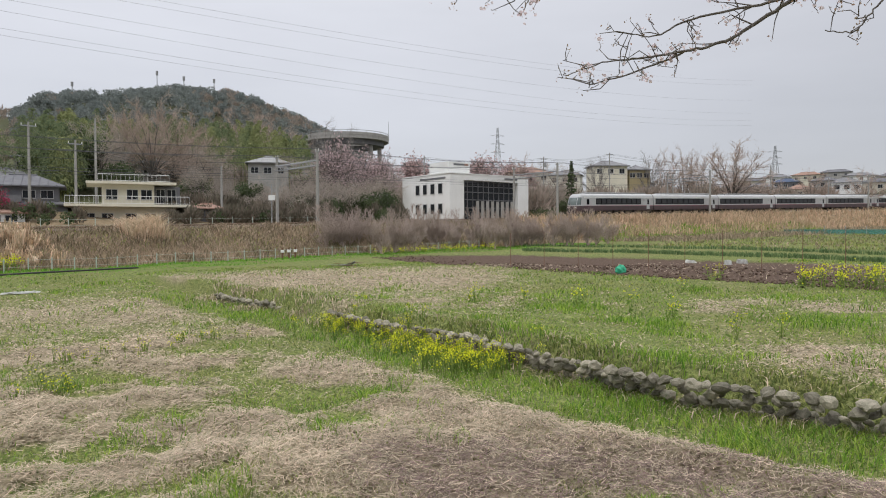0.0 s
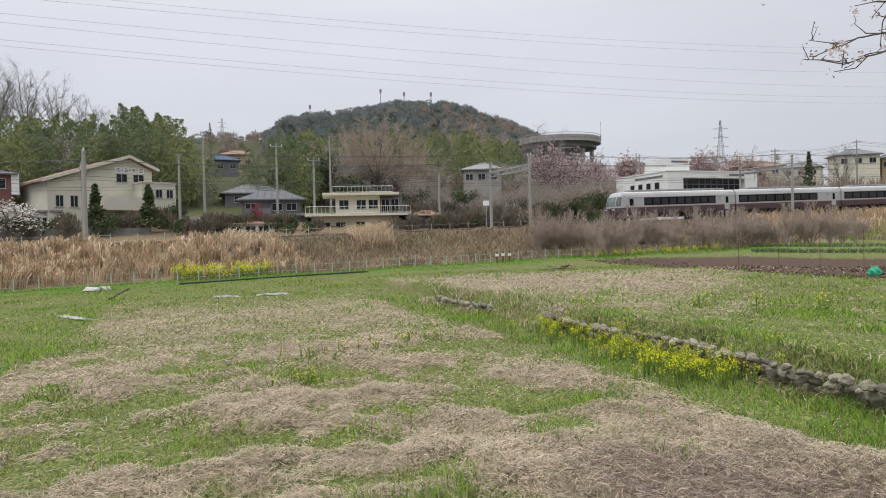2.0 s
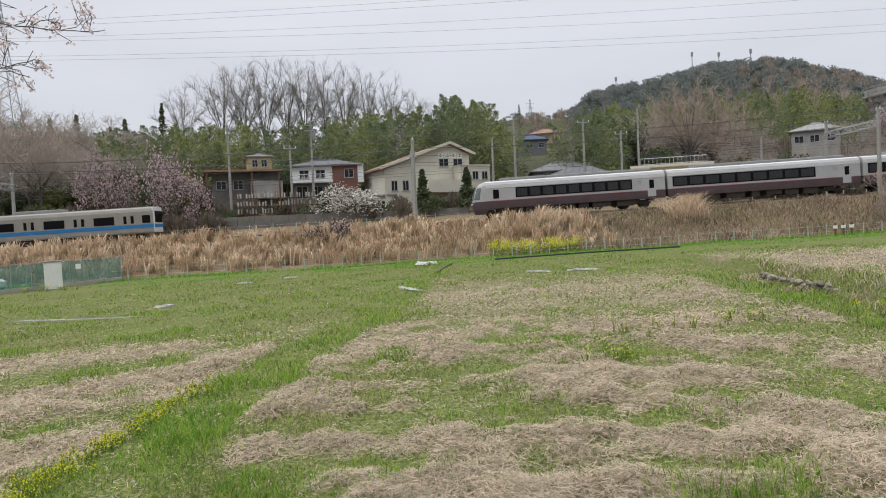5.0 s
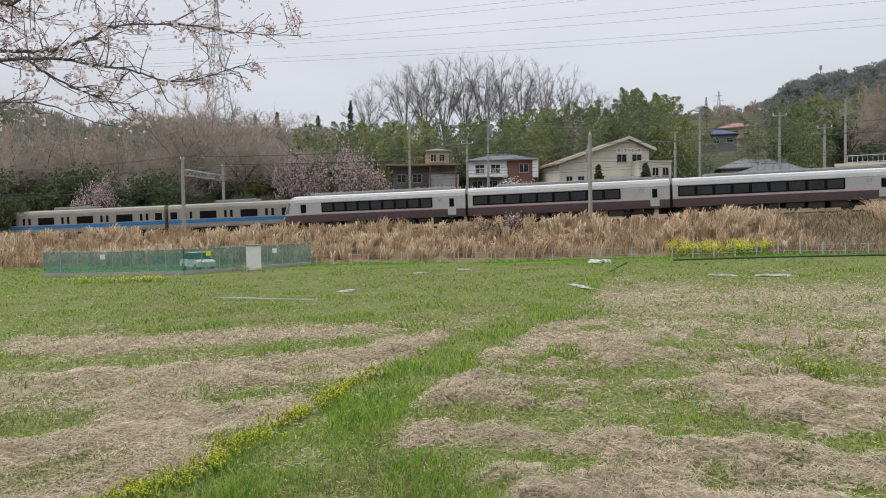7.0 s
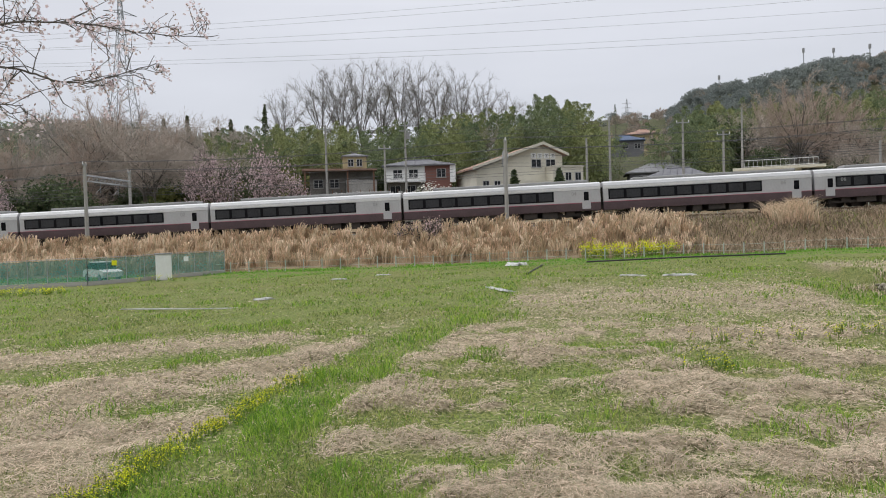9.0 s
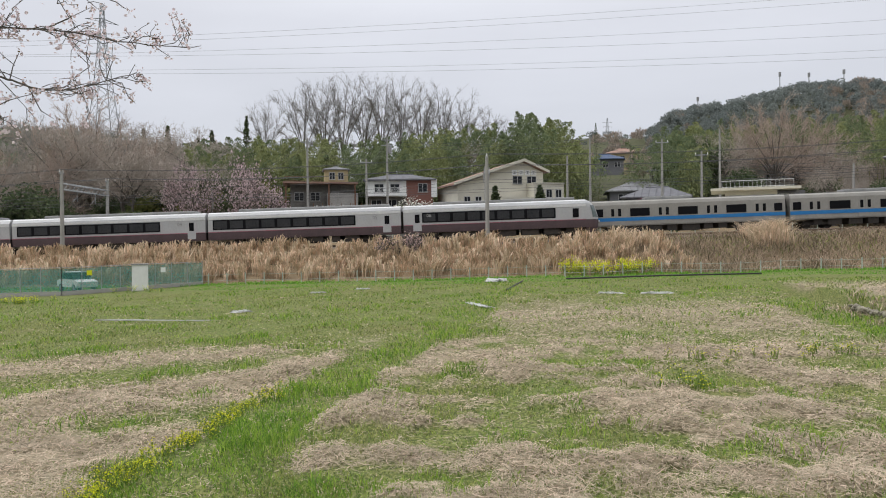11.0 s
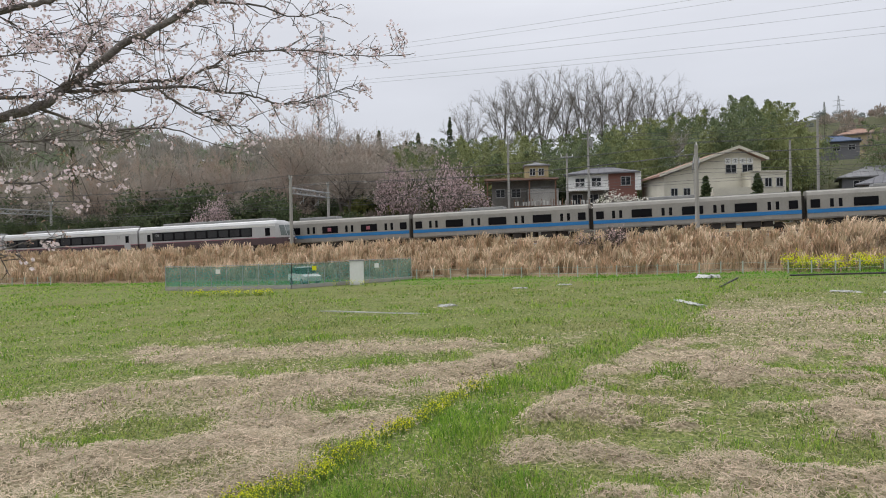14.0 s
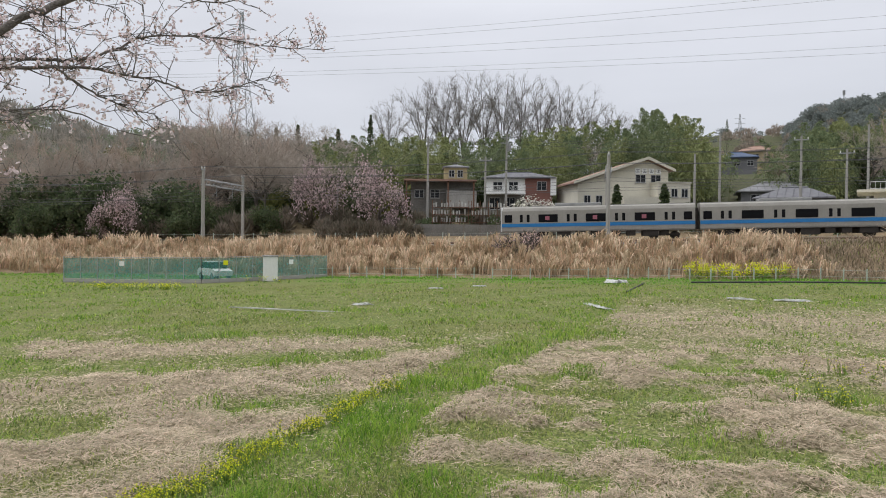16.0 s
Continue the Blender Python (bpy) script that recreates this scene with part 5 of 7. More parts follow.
for k in range(46):
    b = 67 + 36 * (k + rnd.random()) / 46
    (pa if k % 2 else pb).append((b, rnd.uniform(98, 150), rnd.uniform(0.9, 1.35) * (1.15 if 70 < b < 80 else 1.0), rnd.uniform(0, 360)))
for b, d, k in ((18.8, 122, 0.95), (17.6, 120, 0.6), (15.9, 113, 0.64), (14.6, 112, 0.58), (13.4, 113, 0.62), (13.0, 114, 0.5), (11.6, 118, 0.95), (12.3, 140, 1.1), (9.0, 116, 0.75), (7.0, 118, 0.8), (5.2, 125, 0.9), (16.0, 104, 0.4), (18.2, 103, 0.6), (17.2, 106, 0.45), (15.0, 103, 0.5), (13.4, 104, 0.52), (11.0, 103, 0.7), (19.4, 108, 0.8), (8.2, 105, 0.65), (12.0, 102, 0.42), (26.5, 118, 1.0), (10.0, 108, 0.7), (14.0, 108, 0.4), (4.6, 236, 1.5), (5.6, 240, 1.6), (6.6, 238, 1.5), (7.6, 242, 1.6), (8.6, 238, 1.5), (9.6, 240, 1.6), (10.8, 236, 1.7), (5.0, 205, 1.3), (7.0, 210, 1.3), (9.0, 206, 1.4), (11.0, 212, 1.4)):
    (pa if k > 0.9 else pb).append((b, d, k, rnd.uniform(0, 360)))
for k in range(14):
    b = 4 - 38 * (k + rnd.random()) / 14
    if -16.5 < b < -11.5 or b < -24:
        continue
    pb.append((b, 128 + max(0, -b - 5) * 3.2 + rnd.uniform(0, 25), rnd.uniform(0.6, 1.0), rnd.uniform(0, 360)))
pa += [(-8.4, 160, 1.1, 10), (46, 120, 0.9, 0), (65, 128, 1.0, 0)]
plant(wood_a, pa)
plant(wood_b, pb)
cherry_p = tree_thing(7, 9, 3.2, 0.22, (9, 6, 5, 4), V4, 0.25, "cherry tree in dusky pink blossom", BARK, BARK, "blossoming cherries", PINK, 3700, 0.29, 0.28, "cherry_tree")
plant_to(cherry_p, 9, [(63.2, 90, 7.3, 0, 0.66), (67.9, 95, 6.8, 90, 0.62), (83.2, 96, 4.2, 200, 0.7)])
for b, d, k, turn in ((8.9, 140, 1.42, 60), (7.2, 146, 1.4, 300), (10.6, 138, 1.2, 200), (6.0, 140, 1.2, 100)):
    copy_thing(cherry_p, pose(*put(b, clear_of_line(b, d, 6 * k + 6)), 0, 0, turn) @ Matrix.Diagonal((k, k, k, 1)))
cherry_w = tree_thing(8, 9, 3.2, 0.2, (9, 6, 5, 4), V4, 0.25, "cherry tree in pale pink blossom on the far slope", BARK, BARK, "blossoming cherries", PALE_PINK, 3600, 0.32, 0.3, "cherry_tree")
plant(cherry_w, [(4.2, 150, 1.4, 0), (2.2, 158, 1.5, 60), (-1.6, 162, 1.55, 120), (-3.6, 166, 1.5, 200), (-5.6, 160, 1.35, 250), (-7.4, 168, 1.3, 20), (-22.6, 205, 0.9, 30), (86, 100, 0.6, 0)])
plum = tree_thing(9, 4.4, 1.6, 0.12, (9, 6, 5, 3), V4, 0.2, "small tree in white blossom beside the line", BARK, BARK, "", WHITE_BLOSSOM, 4600, 0.16, 0.25, "blossom_tree")
plant(plum, [(50.6, 84, 1.2, 0)])
plum.matrix_basis = plum.matrix_basis @ Matrix.Diagonal((1.75, 1.45, 0.88, 1))
peach = tree_thing(10, 3.2, 1.2, 0.08, (8, 6, 4, 3), V4, 0.6, "small tree in deep magenta blossom", BARK, BARK, "", MAGENTA, 1800, 0.16, 0.15, "blossom_tree")
plant(peach, [(32.3, 91, 1.0, 0)])
low_pink = tree_thing(12, 2.2, 1.0, 0.06, (8, 5, 4, 3), V4, 0.2, "low pink blossoming bush in the dry reeds", BARK, BARK, "", PALE_PINK, 1300, 0.14, 0.18, "blossom_bush")
plant(low_pink, [(52.3, 65, 1.0, 0), (51.6, 66, 0.8, 60)], False)
ever = tree_thing(11, 7, 3.0, 0.2, (10, 6, 4, 3), V4, 0.3, "dark evergreen tree with dense leaves", BARK, BARK, "evergreen trees", EVERGREEN, 4200, 0.42, 0.45, "evergreen_tree")
pe = [(38.6, 92, 0.4, 0)]
for k in range(20):
    pe.append((69 + 30 * (k + rnd.random()) / 20, rnd.uniform(93, 110), rnd.uniform(0.5, 1.0), rnd.uniform(0, 360)))
for b, d, k in ((29.5, 116, 1.1), (28, 120, 1.2), (66, 105, 0.9), (65, 100, 0.7), (12.0, 106, 0.55), (9.5, 104, 0.5), (7.5, 106, 0.6), (5.5, 110, 0.7), (16, 112, 0.7), (-9.5, 140, 0.5), (25, 112, 0.8), (20, 112, 0.7), (60, 108, 0.8), (55, 106, 0.7), (44.5, 108, 0.9), (-12, 158, 0.6), (-32, 215, 0.9), (-33, 210, 1.0), (84, 100, 1.25), (79, 103, 1.1), (88, 108, 1.2), (96, 106, 1.2)):
    pe.append((b, d, k, rnd.uniform(0, 360)))
plant(ever, pe)


def add_to(proto, tall, places):
    """Copies of a tree whose tops show at an elevation: bearing, distance, elevation, turn, width factor."""
    for b, d, e, turn, w in places:
        x, y, z = put(b, d)
        k = (up_at(d, e) - z) / tall
        copy_thing(proto, pose(x, y, z, 0, 0, turn) @ Matrix.Diagonal((k * w, k * w, k, 1)))


add_to(ever, 7, [(83.3, 97, 7.2, 0, 0.7), (88.4, 98, 6.7, 70, 0.8), (80.2, 110, 6.0, 140, 0.6), (93.8, 106, 5.6, 210, 0.8), (91.0, 112, 6.3, 20, 0.7), (96.5, 112, 6.0, 80, 0.8), (86.0, 118, 6.9, 160, 0.6), (98.6, 118, 6.2, 250, 0.8), (69.6, 104, 5.6, 30, 0.7)])


def conifer(b, d, e, wide, label="dark narrow conifer standing above the wood"):
    x, y, z = put(b, d)
    hgt = up_at(d, e) - z
    rng = np.random.default_rng(int(b * 10) + 1007)
    t = thing("conifer", pose(x, y, z), label, "tree", "conifers")
    part("trunk", rod(bmesh.new(), (0, 0, -0.5), (0, 0, hgt * 0.97), 0.25, 0.03, 7), BARK, t)
    k = rng.uniform(0.12, 1, 800) ** 0.8
    a = rng.uniform(0, 2 * math.pi, 800)
    tier = 0.75 + 0.25 * np.sin(k * hgt * 4.5)
    r = 1.7 * wide * (1 - k) * tier * rng.uniform(0.3, 1, 800) + 0.1
    c = np.stack([r * np.cos(a), r * np.sin(a), k * hgt - 0.25 * r], -1)
    v, f = cards(rng, c, 0.55, 0.5, 0.5)
    soup("crown", v, f, EVERGREEN, t)


for row in ((64.0, 140, 10.1, 1.6), (69.8, 150, 9.1, 2.2), (66.6, 150, 8.9, 2.0), (67.6, 160, 8.3, 2.0), (71.5, 155, 8.8, 2.2), (-9.9, 150, 5.7, 1.8), (36.0, 420, 9.4, 4.5), (92.5, 122, 7.4, 1.8)):
    conifer(*row)
for row in ((44.1, 87, 4.6, 1.3), (40.5, 87.5, 4.6, 1.35), (51.9, 88, 3.3, 1.0)):
    conifer(*row, "small dark garden pine before a house")

# how high the grove's plumes stand over the field along its length
GROVE_B = [11, 13, 16, 20, 26, 28, 31, 32.4, 34, 35.6, 37.4, 38.8, 40, 41.5, 43.5, 46, 48, 51, 54, 58, 62, 66, 70]
GROVE_E = [7.3, 7.9, 8.5, 8.8, 8.3, 8.4, 8.5, 7.6, 6.0, 6.4, 8.2, 9.2, 10.3, 10.4, 9.5, 9.4, 9.2, 8.6, 8.2, 8.2, 8.5, 8.2, 7.6]


def grove():
    """The bamboo grove on the rise behind the houses: arching plumes of drooping leaves."""
    for mat, n, seed, label in ((BAMBOO, 330, 1, "paler yellow-green bamboo plumes of a hillside grove"), (BAMBOO_DARK, 360, 2, "dark green bamboo plumes of a hillside grove")):
        r2 = np.random.default_rng(seed)
        leaf_v, culms = [], []
        while len(culms) < n:
            b = r2.uniform(27, 68) if r2.random() < 0.80 else r2.uniform(11, 31)
            d = r2.uniform(106, 136) if b > 28 else r2.uniform(128, 176)
            x, y = at(b, d)
            s, q = along(x, y)
            # the two leaf tones alternate in bands along the grove, with scatter
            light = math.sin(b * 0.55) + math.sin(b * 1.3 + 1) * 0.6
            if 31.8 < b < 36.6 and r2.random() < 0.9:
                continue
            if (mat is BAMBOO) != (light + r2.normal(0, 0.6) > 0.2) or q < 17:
                continue
            z = ground_z(x, y)
            full = up_at(d, float(np.interp(b, GROVE_B, GROVE_E)) + r2.normal(0, 0.3)) - z
            hh = full * (1.0 if d > 124 else r2.uniform(0.62, 0.95))
            if hh < 3.5:
                continue
            az = r2.uniform(0, 2 * math.pi)
            arch = r2.uniform(1.2, 2.8)
            out = np.array([math.cos(az), math.sin(az)])
            k = np.linspace(0, 1, 7)
            pts = np.stack([x + out[0] * arch * k ** 3, y + out[1] * arch * k ** 3, z - 0.3 + (hh + 0.3) * (k - 0.05 * k ** 6)], -1)
            culms.append(tube_line(pts, 0.06 * (1 - 0.8 * k), 4))
            tiers = max(int(hh * 1.9), 9)
            m = 34
            f = np.repeat(np.linspace(0.2 if d < 122 else 0.5, 1.0, tiers if d < 122 else tiers * 5 // 8), m) 
            nl = len(f)
            f = f + r2.normal(0, 0.02, nl)
            f = np.clip(f, 0.1, 1.0)
            a = np.repeat(r2.uniform(0, 2 * math.pi, nl // m), m) + r2.normal(0, 0.95, nl)
            reach = 2.1 * np.sin(np.clip((1.1 - f) * 2.3, 0.12, math.pi - 0.4))
            g = r2.uniform(0.1, 1, nl)
            rr = reach * g
            c = np.stack([x + out[0] * arch * f ** 3 + rr * np.cos(a), y + out[1] * arch * f ** 3 + rr * np.sin(a), z + hh * f * (1 - 0.05 * f ** 5) + 0.25 * rr - 0.32 * rr * rr], -1)
            way = np.stack([np.cos(a), np.sin(a), -0.5 - 0.9 * g], -1) + r2.normal(0, 0.35, c.shape)
            way /= np.linalg.norm(way, axis=1)[:, None]
            side = np.cross(way, r2.normal(0, 1, c.shape))
            side /= np.linalg.norm(side, axis=1)[:, None]
            L = r2.uniform(0.26, 0.56, (len(c), 1))
            leaf_v.append(np.stack([c - way * L * 0.5, c + side * L * 0.17, c + way * L * 0.5, c - side * L * 0.17], 1).reshape(-1, 3))
        v = np.concatenate(leaf_v)
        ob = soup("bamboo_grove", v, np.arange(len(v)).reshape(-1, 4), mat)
        tagged(ob, label, "bamboo", kind="stuff")
        cv, cf = join(culms)
        soup("culms", cv, cf, SPRING, ob)


grove()


def woodland(name, mat, seed, zones, label, leaf, per, tall, bare=False):
    """A wood or brush: crowns of many small leaves, or of upswept twigs where it is bare."""
    rng = np.random.default_rng(seed)
    cs, ups = [], []
    for b0, b1, d0, d1, n in zones:
        for _ in range(n):
            b, d = rng.uniform(b0, b1), math.sqrt(rng.uniform(d0 * d0, d1 * d1))
            d = clear_of_line(b, d, 9 + tall * 0.6)
            x, y, z = put(b, d)
            r = rng.uniform(0.55, 1.0) * tall * 0.5
            u = rng.normal(size=(per, 3))
            u /= np.linalg.norm(u, axis=1)[:, None]
            u *= rng.uniform(0.5, 1, (per, 1)) * np.array([r, r, r * 1.15])
            u[:, 2] = np.where(u[:, 2] < -0.5 * r, -u[:, 2], u[:, 2])
            cs.append(u + np.array([x, y, z + r * 0.9]))
            ups.append(u / r + [0, 0, 0.9])
    c = np.concatenate(cs)
    if bare:
        way = np.concatenate(ups) + rng.normal(0, 0.35, c.shape)
        way /= np.linalg.norm(way, axis=1)[:, None]
        side = np.cross(way, rng.normal(size=c.shape))
        side /= np.linalg.norm(side, axis=1)[:, None]
        L = leaf * rng.uniform(0.7, 1.5, (len(c), 1))
        v = np.stack([c - way * L * 0.6, c + side * L * 0.11, c + way * L * 0.7, c - side * L * 0.11], 1).reshape(-1, 3)
        f = np.arange(len(v)).reshape(-1, 4)
    else:
        v, f = cards(rng, c, leaf, 0.7)
    return tagged(soup(name, v, f, mat), label, "wood", kind="stuff")


woodland("far_evergreen_wood", HAZED_HILL_GREEN, 41, [(7, 32, 430, 600, 1000), (31, 44, 700, 900, 120), (-10, 4, 620, 800, 60)], "evergreen wood on far hills, haze painted into its leaves", 1.25, 110, 9)
woodland("far_bare_wood", HAZED_HILL_BROWN, 42, [(8, 20, 430, 540, 150), (28, 46, 380, 820, 330), (-38, 8, 260, 560, 150), (18, 40, 140, 260, 90), (3, 18, 150, 245, 110)], "leafless brown wood on far slopes, haze painted into its twigs", 1.7, 120, 8, True)
woodland("hazed_grey_slope_wood", HAZED_SLOPE_GREY, 48, [(64, 106, 150, 340, 430), (66, 104, 125, 200, 130)], "grey leafless wood on the slopes, haze painted into its colour", 1.5, 120, 8, True)
woodland("dusky_slope_wood", HAZED_SLOPE_GREEN, 49, [(66, 104, 200, 330, 120), (66, 104, 118, 200, 80)], "dusky evergreen wood among bare trees, haze painted into its leaves", 0.9, 120, 8)
woodland("far_spring_wood", SPRING, 43, [(66, 100, 120, 240, 46), (10, 20, 135, 200, 20), (60, 72, 100, 130, 60)], "young olive-green wood on the slopes", 0.7, 170, 6)
woodland("lineside_scrub", SCRUB, 44, [(66, 104, 92, 104, 60), (9, 22, 98, 106, 30), (-30, 3, 128, 150, 40), (3, 24, 104, 118, 70), (66, 102, 112, 130, 60)], "brown leafless scrub beside the line", 0.8, 200, 3.2, True)
woodland("lineside_wood", HAZED_HILL_BROWN, 45, [(-11, 4, 132, 200, 70), (-24, -16, 150, 190, 30), (-34, -11, 128, 150, 24), (-36, -22, 150, 200, 46), (3, 14, 185, 252, 100)], "brown leafless wood behind the line", 1.2, 260, 7, True)
woodland("garden_scrub", EVERGREEN, 46, [(36, 48.5, 86, 93, 18), (48.5, 66, 87, 95, 16), (28, 37, 85, 92, 12), (4, 20, 92, 108, 40), (-9, 4, 128, 140, 24)], "low dark green hedge plants in the gardens", 0.3, 150, 2.4)
woodland("garden_brush", SCRUB, 47, [(36, 50, 85, 92, 22), (60, 68, 84, 95, 36), (50, 60, 90.5, 95, 20), (10, 22, 90, 100, 60), (28, 36, 86, 90, 10)], "low brown brush between the houses", 0.6, 180, 2.4, True)

# row of bare fruit bushes before the office block
THIN[0] = 0.008
BUSH_TWIG = paint("reddish_twigs", (0.45, 0.365, 0.32), (0.34, 0.275, 0.24), 0.95, 0.6)
bush_a = tree_thing(21, 4.3, 1.3, 0.08, (12, 7, 5, 4), (0.62, 0.45, 0.42, 0.45), 0.8, "bare reddish-brown fruit bush at the field's edge", BUSH_TWIG, BUSH_TWIG, "bare fruit bushes", name="bush")
places = []
for k in range(30):
    f = (k + rnd.random() * 0.7) / 30
    b = 10.5 - 23.5 * f
    places.append((b, (70 + 18 * f) + rnd.uniform(-3, 5), rnd.uniform(0.85, 1.2), rnd.uniform(0, 360)))
plant(bush_a, places, False)


# ---- the field ----
GRASS = leafy("grass_blades", (0.165, 0.215, 0.055), (0.285, 0.31, 0.115), island=0.5, scale=0.5)
LUSH = leafy("lush_grass", (0.14, 0.275, 0.032), (0.255, 0.375, 0.065), island=0.45, scale=0.5)
STRAW = leafy("straw", (0.53, 0.445, 0.33), (0.385, 0.32, 0.235), island=0.42, glow=0.15, scale=0.6)
OLD_STRAW = leafy("rotting_straw", (0.26, 0.19, 0.165), (0.17, 0.125, 0.11), island=0.45, glow=0.1, scale=0.6)
REED = leafy("dry_reed", (0.57, 0.44, 0.295), (0.41, 0.305, 0.20), island=0.4, glow=0.25, scale=0.3)
REED_PALE = leafy("pale_reed_plume", (0.68, 0.55, 0.40), (0.55, 0.435, 0.305), island=0.3, glow=0.3, scale=0.3)
DRY = leafy("dry_bank_grass", (0.36, 0.285, 0.20), (0.22, 0.18, 0.125), island=0.45, glow=0.2, scale=0.3)
RAPE = leafy("rape_flower", (0.74, 0.74, 0.03), (0.60, 0.64, 0.05), island=0.2)
RAPE_LEAF = leafy("rape_leaf", (0.16, 0.25, 0.055), (0.23, 0.31, 0.08), island=0.3)
ONION = leafy("onion_leaf", (0.10, 0.165, 0.07), (0.155, 0.22, 0.095), island=0.3)
MULCH = paint("grey_sheet", (0.42, 0.42, 0.41), (0.10, 0.10, 0.10), 0.6, 3, 0.3)
BLACK_PIPE = paint("dark_drain", (0.05, 0.05, 0.048), None, 0.8, 2, 0.3)
GREEN_BAG = paint("green_mesh_bag", (0.05, 0.38, 0.22), (0.03, 0.28, 0.16), 0.7, 9, 0.5)


def field_z(x, y):
    d = np.hypot(x, y)
    return height(x, y) + 0.17 * straw_cover(x, y) * (0.6 + 0.55 * waves(x, y, 2.4, 22) + 0.25 * waves(x, y, 5.5, 23)) * smooth(30 - d, 0, 16) + 0.02 * waves(x, y, 5, 21) * smooth(d, 4, 8) * smooth(60 - d, 0, 30)


def blades(rng, p, lean, tall, wide, bend=0.35):
    """Upright tapering blades of two joints, rooted at p: vertices and quads."""
    n = len(p)
    a = rng.uniform(0, 2 * math.pi, n)
    dirv = np.stack([np.cos(a), np.sin(a), np.zeros(n)], -1)
    b = rng.uniform(0, 2 * math.pi, n)
    w = np.stack([np.cos(b), np.sin(b), np.zeros(n)], -1) * wide[:, None] * 0.5
    tall = tall[:, None]
    up = np.array([[0, 0, 1.0]])
    m = p + up * tall * 0.6 + dirv * tall * lean * 0.35
    t = p + up * tall * (1 - bend * 0.3) + dirv * tall * (lean + bend * 0.5)
    v = np.stack([p - w, p + w, m + w * 0.85, m - w * 0.85, t + w * 0.15, t - w * 0.15], 1).reshape(-1, 3)
    k = np.arange(n)[:, None] * 6
    return v, np.concatenate([k + np.array([[0, 1, 2, 3]]), k + np.array([[3, 2, 4, 5]])])


def scatter(rng, n, b0, b1, d0, d1, power=1.0):
    d = np.exp(rng.uniform(math.log(d0), math.log(d1), n) ** 1.0)
    b = np.radians(rng.uniform(b0, b1, n))
    return -d * np.sin(b), d * np.cos(b), d


def build_grass():
    rng = np.random.default_rng(51)
    x, y, d = scatter(rng, 330000, -36, 105, 5.6, 52)
    s, q = along(x, y)
    cover = straw_cover(x, y)
    keep = (rng.random(len(x)) > cover * 0.88 - 0.02) & (q < -14.3) & ~inside(x, y, TILLED)
    x, y, d, cover = x[keep], y[keep], d[keep], cover[keep]
    clump = 0.6 + 0.5 * waves(x, y, 2.3, 61) + 0.35 * waves(x, y, 0.7, 62)
    keep = rng.random(len(x)) < np.clip(clump + 0.35, 0.25, 1)
    x, y, d, clump = x[keep], y[keep], d[keep], clump[keep]
    p = np.stack([x, y, field_z(x, y) - 0.02], -1)
    tall = rng.uniform(0.03, 0.095, len(x)) * (0.7 + 0.7 * np.clip(clump, 0, 1.3))
    wide = 0.0085 * (0.5 + d / 11)
    strip = smooth(1.3 - line_gap(x, y, PATH_LINE), 0, 0.8) + smooth(1.0 - np.abs(beyond_wall(x, y) + 1.0), 0, 0.5) + (d < 7.4) * (np.degrees(np.arctan2(-x, y)) < -15)
    lush = smooth(waves(x, y, 1.9, 65) + 0.6 * waves(x, y, 4.2, 66), 0.30, 0.75)
    tall = tall * (1 + 0.5 * np.clip(strip, 0, 1) + 1.1 * lush)
    fresh = rng.random(len(x)) < np.clip(0.20 + 0.6 * strip + 0.25 * waves(x, y, 0.6, 63) + 0.6 * lush + 0.35 * (beyond_wall(x, y) > 0.3) * (d < 25) + 0.4 * smooth(np.degrees(np.arctan2(-x, y)), 78, 88) * (d > 18), 0, 1)
    for sel, mat, label in ((fresh, LUSH, "lush green grass of the field"), (~fresh, GRASS, "short green grass of the field")):
        v, f = blades(rng, p[sel], 0.5, tall[sel], wide[sel])
        tagged(soup("grass", v, f, mat), label, "grass", kind="stuff")


def build_straw():
    rng = np.random.default_rng(52)
    x, y, d = scatter(rng, 700000, -36, 105, 5.6, 45)
    cover = straw_cover(x, y)
    keep = rng.random(len(x)) < cover * 0.86 + 0.055
    x, y, d, cover = x[keep], y[keep], d[keep], cover[keep]
    n = len(x)
    a = rng.uniform(0, 2 * math.pi, n) * 0.85 + 1.2 * waves(x, y, 1.2, 64)
    lift = rng.normal(0.05, 0.26, n)
    L = rng.uniform(0.04, 0.155, n)
    u = np.stack([np.cos(a), np.sin(a), lift], -1) * L[:, None] * 0.5
    w = np.stack([-np.sin(a), np.cos(a), rng.normal(0, 0.4, n)], -1) * (0.0018 * (0.45 + d / 7.0))[:, None]
    c = np.stack([x, y, field_z(x, y) + 0.012 + rng.uniform(0, 0.09, n) * cover], -1)
    sag = np.stack([-np.sin(a), np.cos(a), rng.uniform(0.0, 0.7, n)], -1) * (L * rng.normal(0, 0.24, n))[:, None]
    sag[:, 2] = np.abs(sag[:, 2])
    m = c + sag
    v = np.stack([c - u - w, c - u + w, m + w, m - w, c + u + w, c + u - w], 1)
    b = np.degrees(np.arctan2(-x, y))
    old = rng.random(n) < 0.6 * smooth(9.0 - d, 0, 1.4) * smooth(12 - b, 0, 10)
    for sel, mat, label in ((~old, STRAW, "pale mown straw lying in rows on the field"), (old, OLD_STRAW, "dark reddish-brown rotting straw on the field")):
        k = int(sel.sum())
        quads = (np.arange(k)[:, None] * 6 + np.array([[0, 1, 2, 3, 3, 2, 4, 5]])).reshape(-1, 4)
        tagged(soup("straw_litter", v[sel].reshape(-1, 3), quads, mat), label, "straw", kind="stuff")


build_grass()
build_straw()


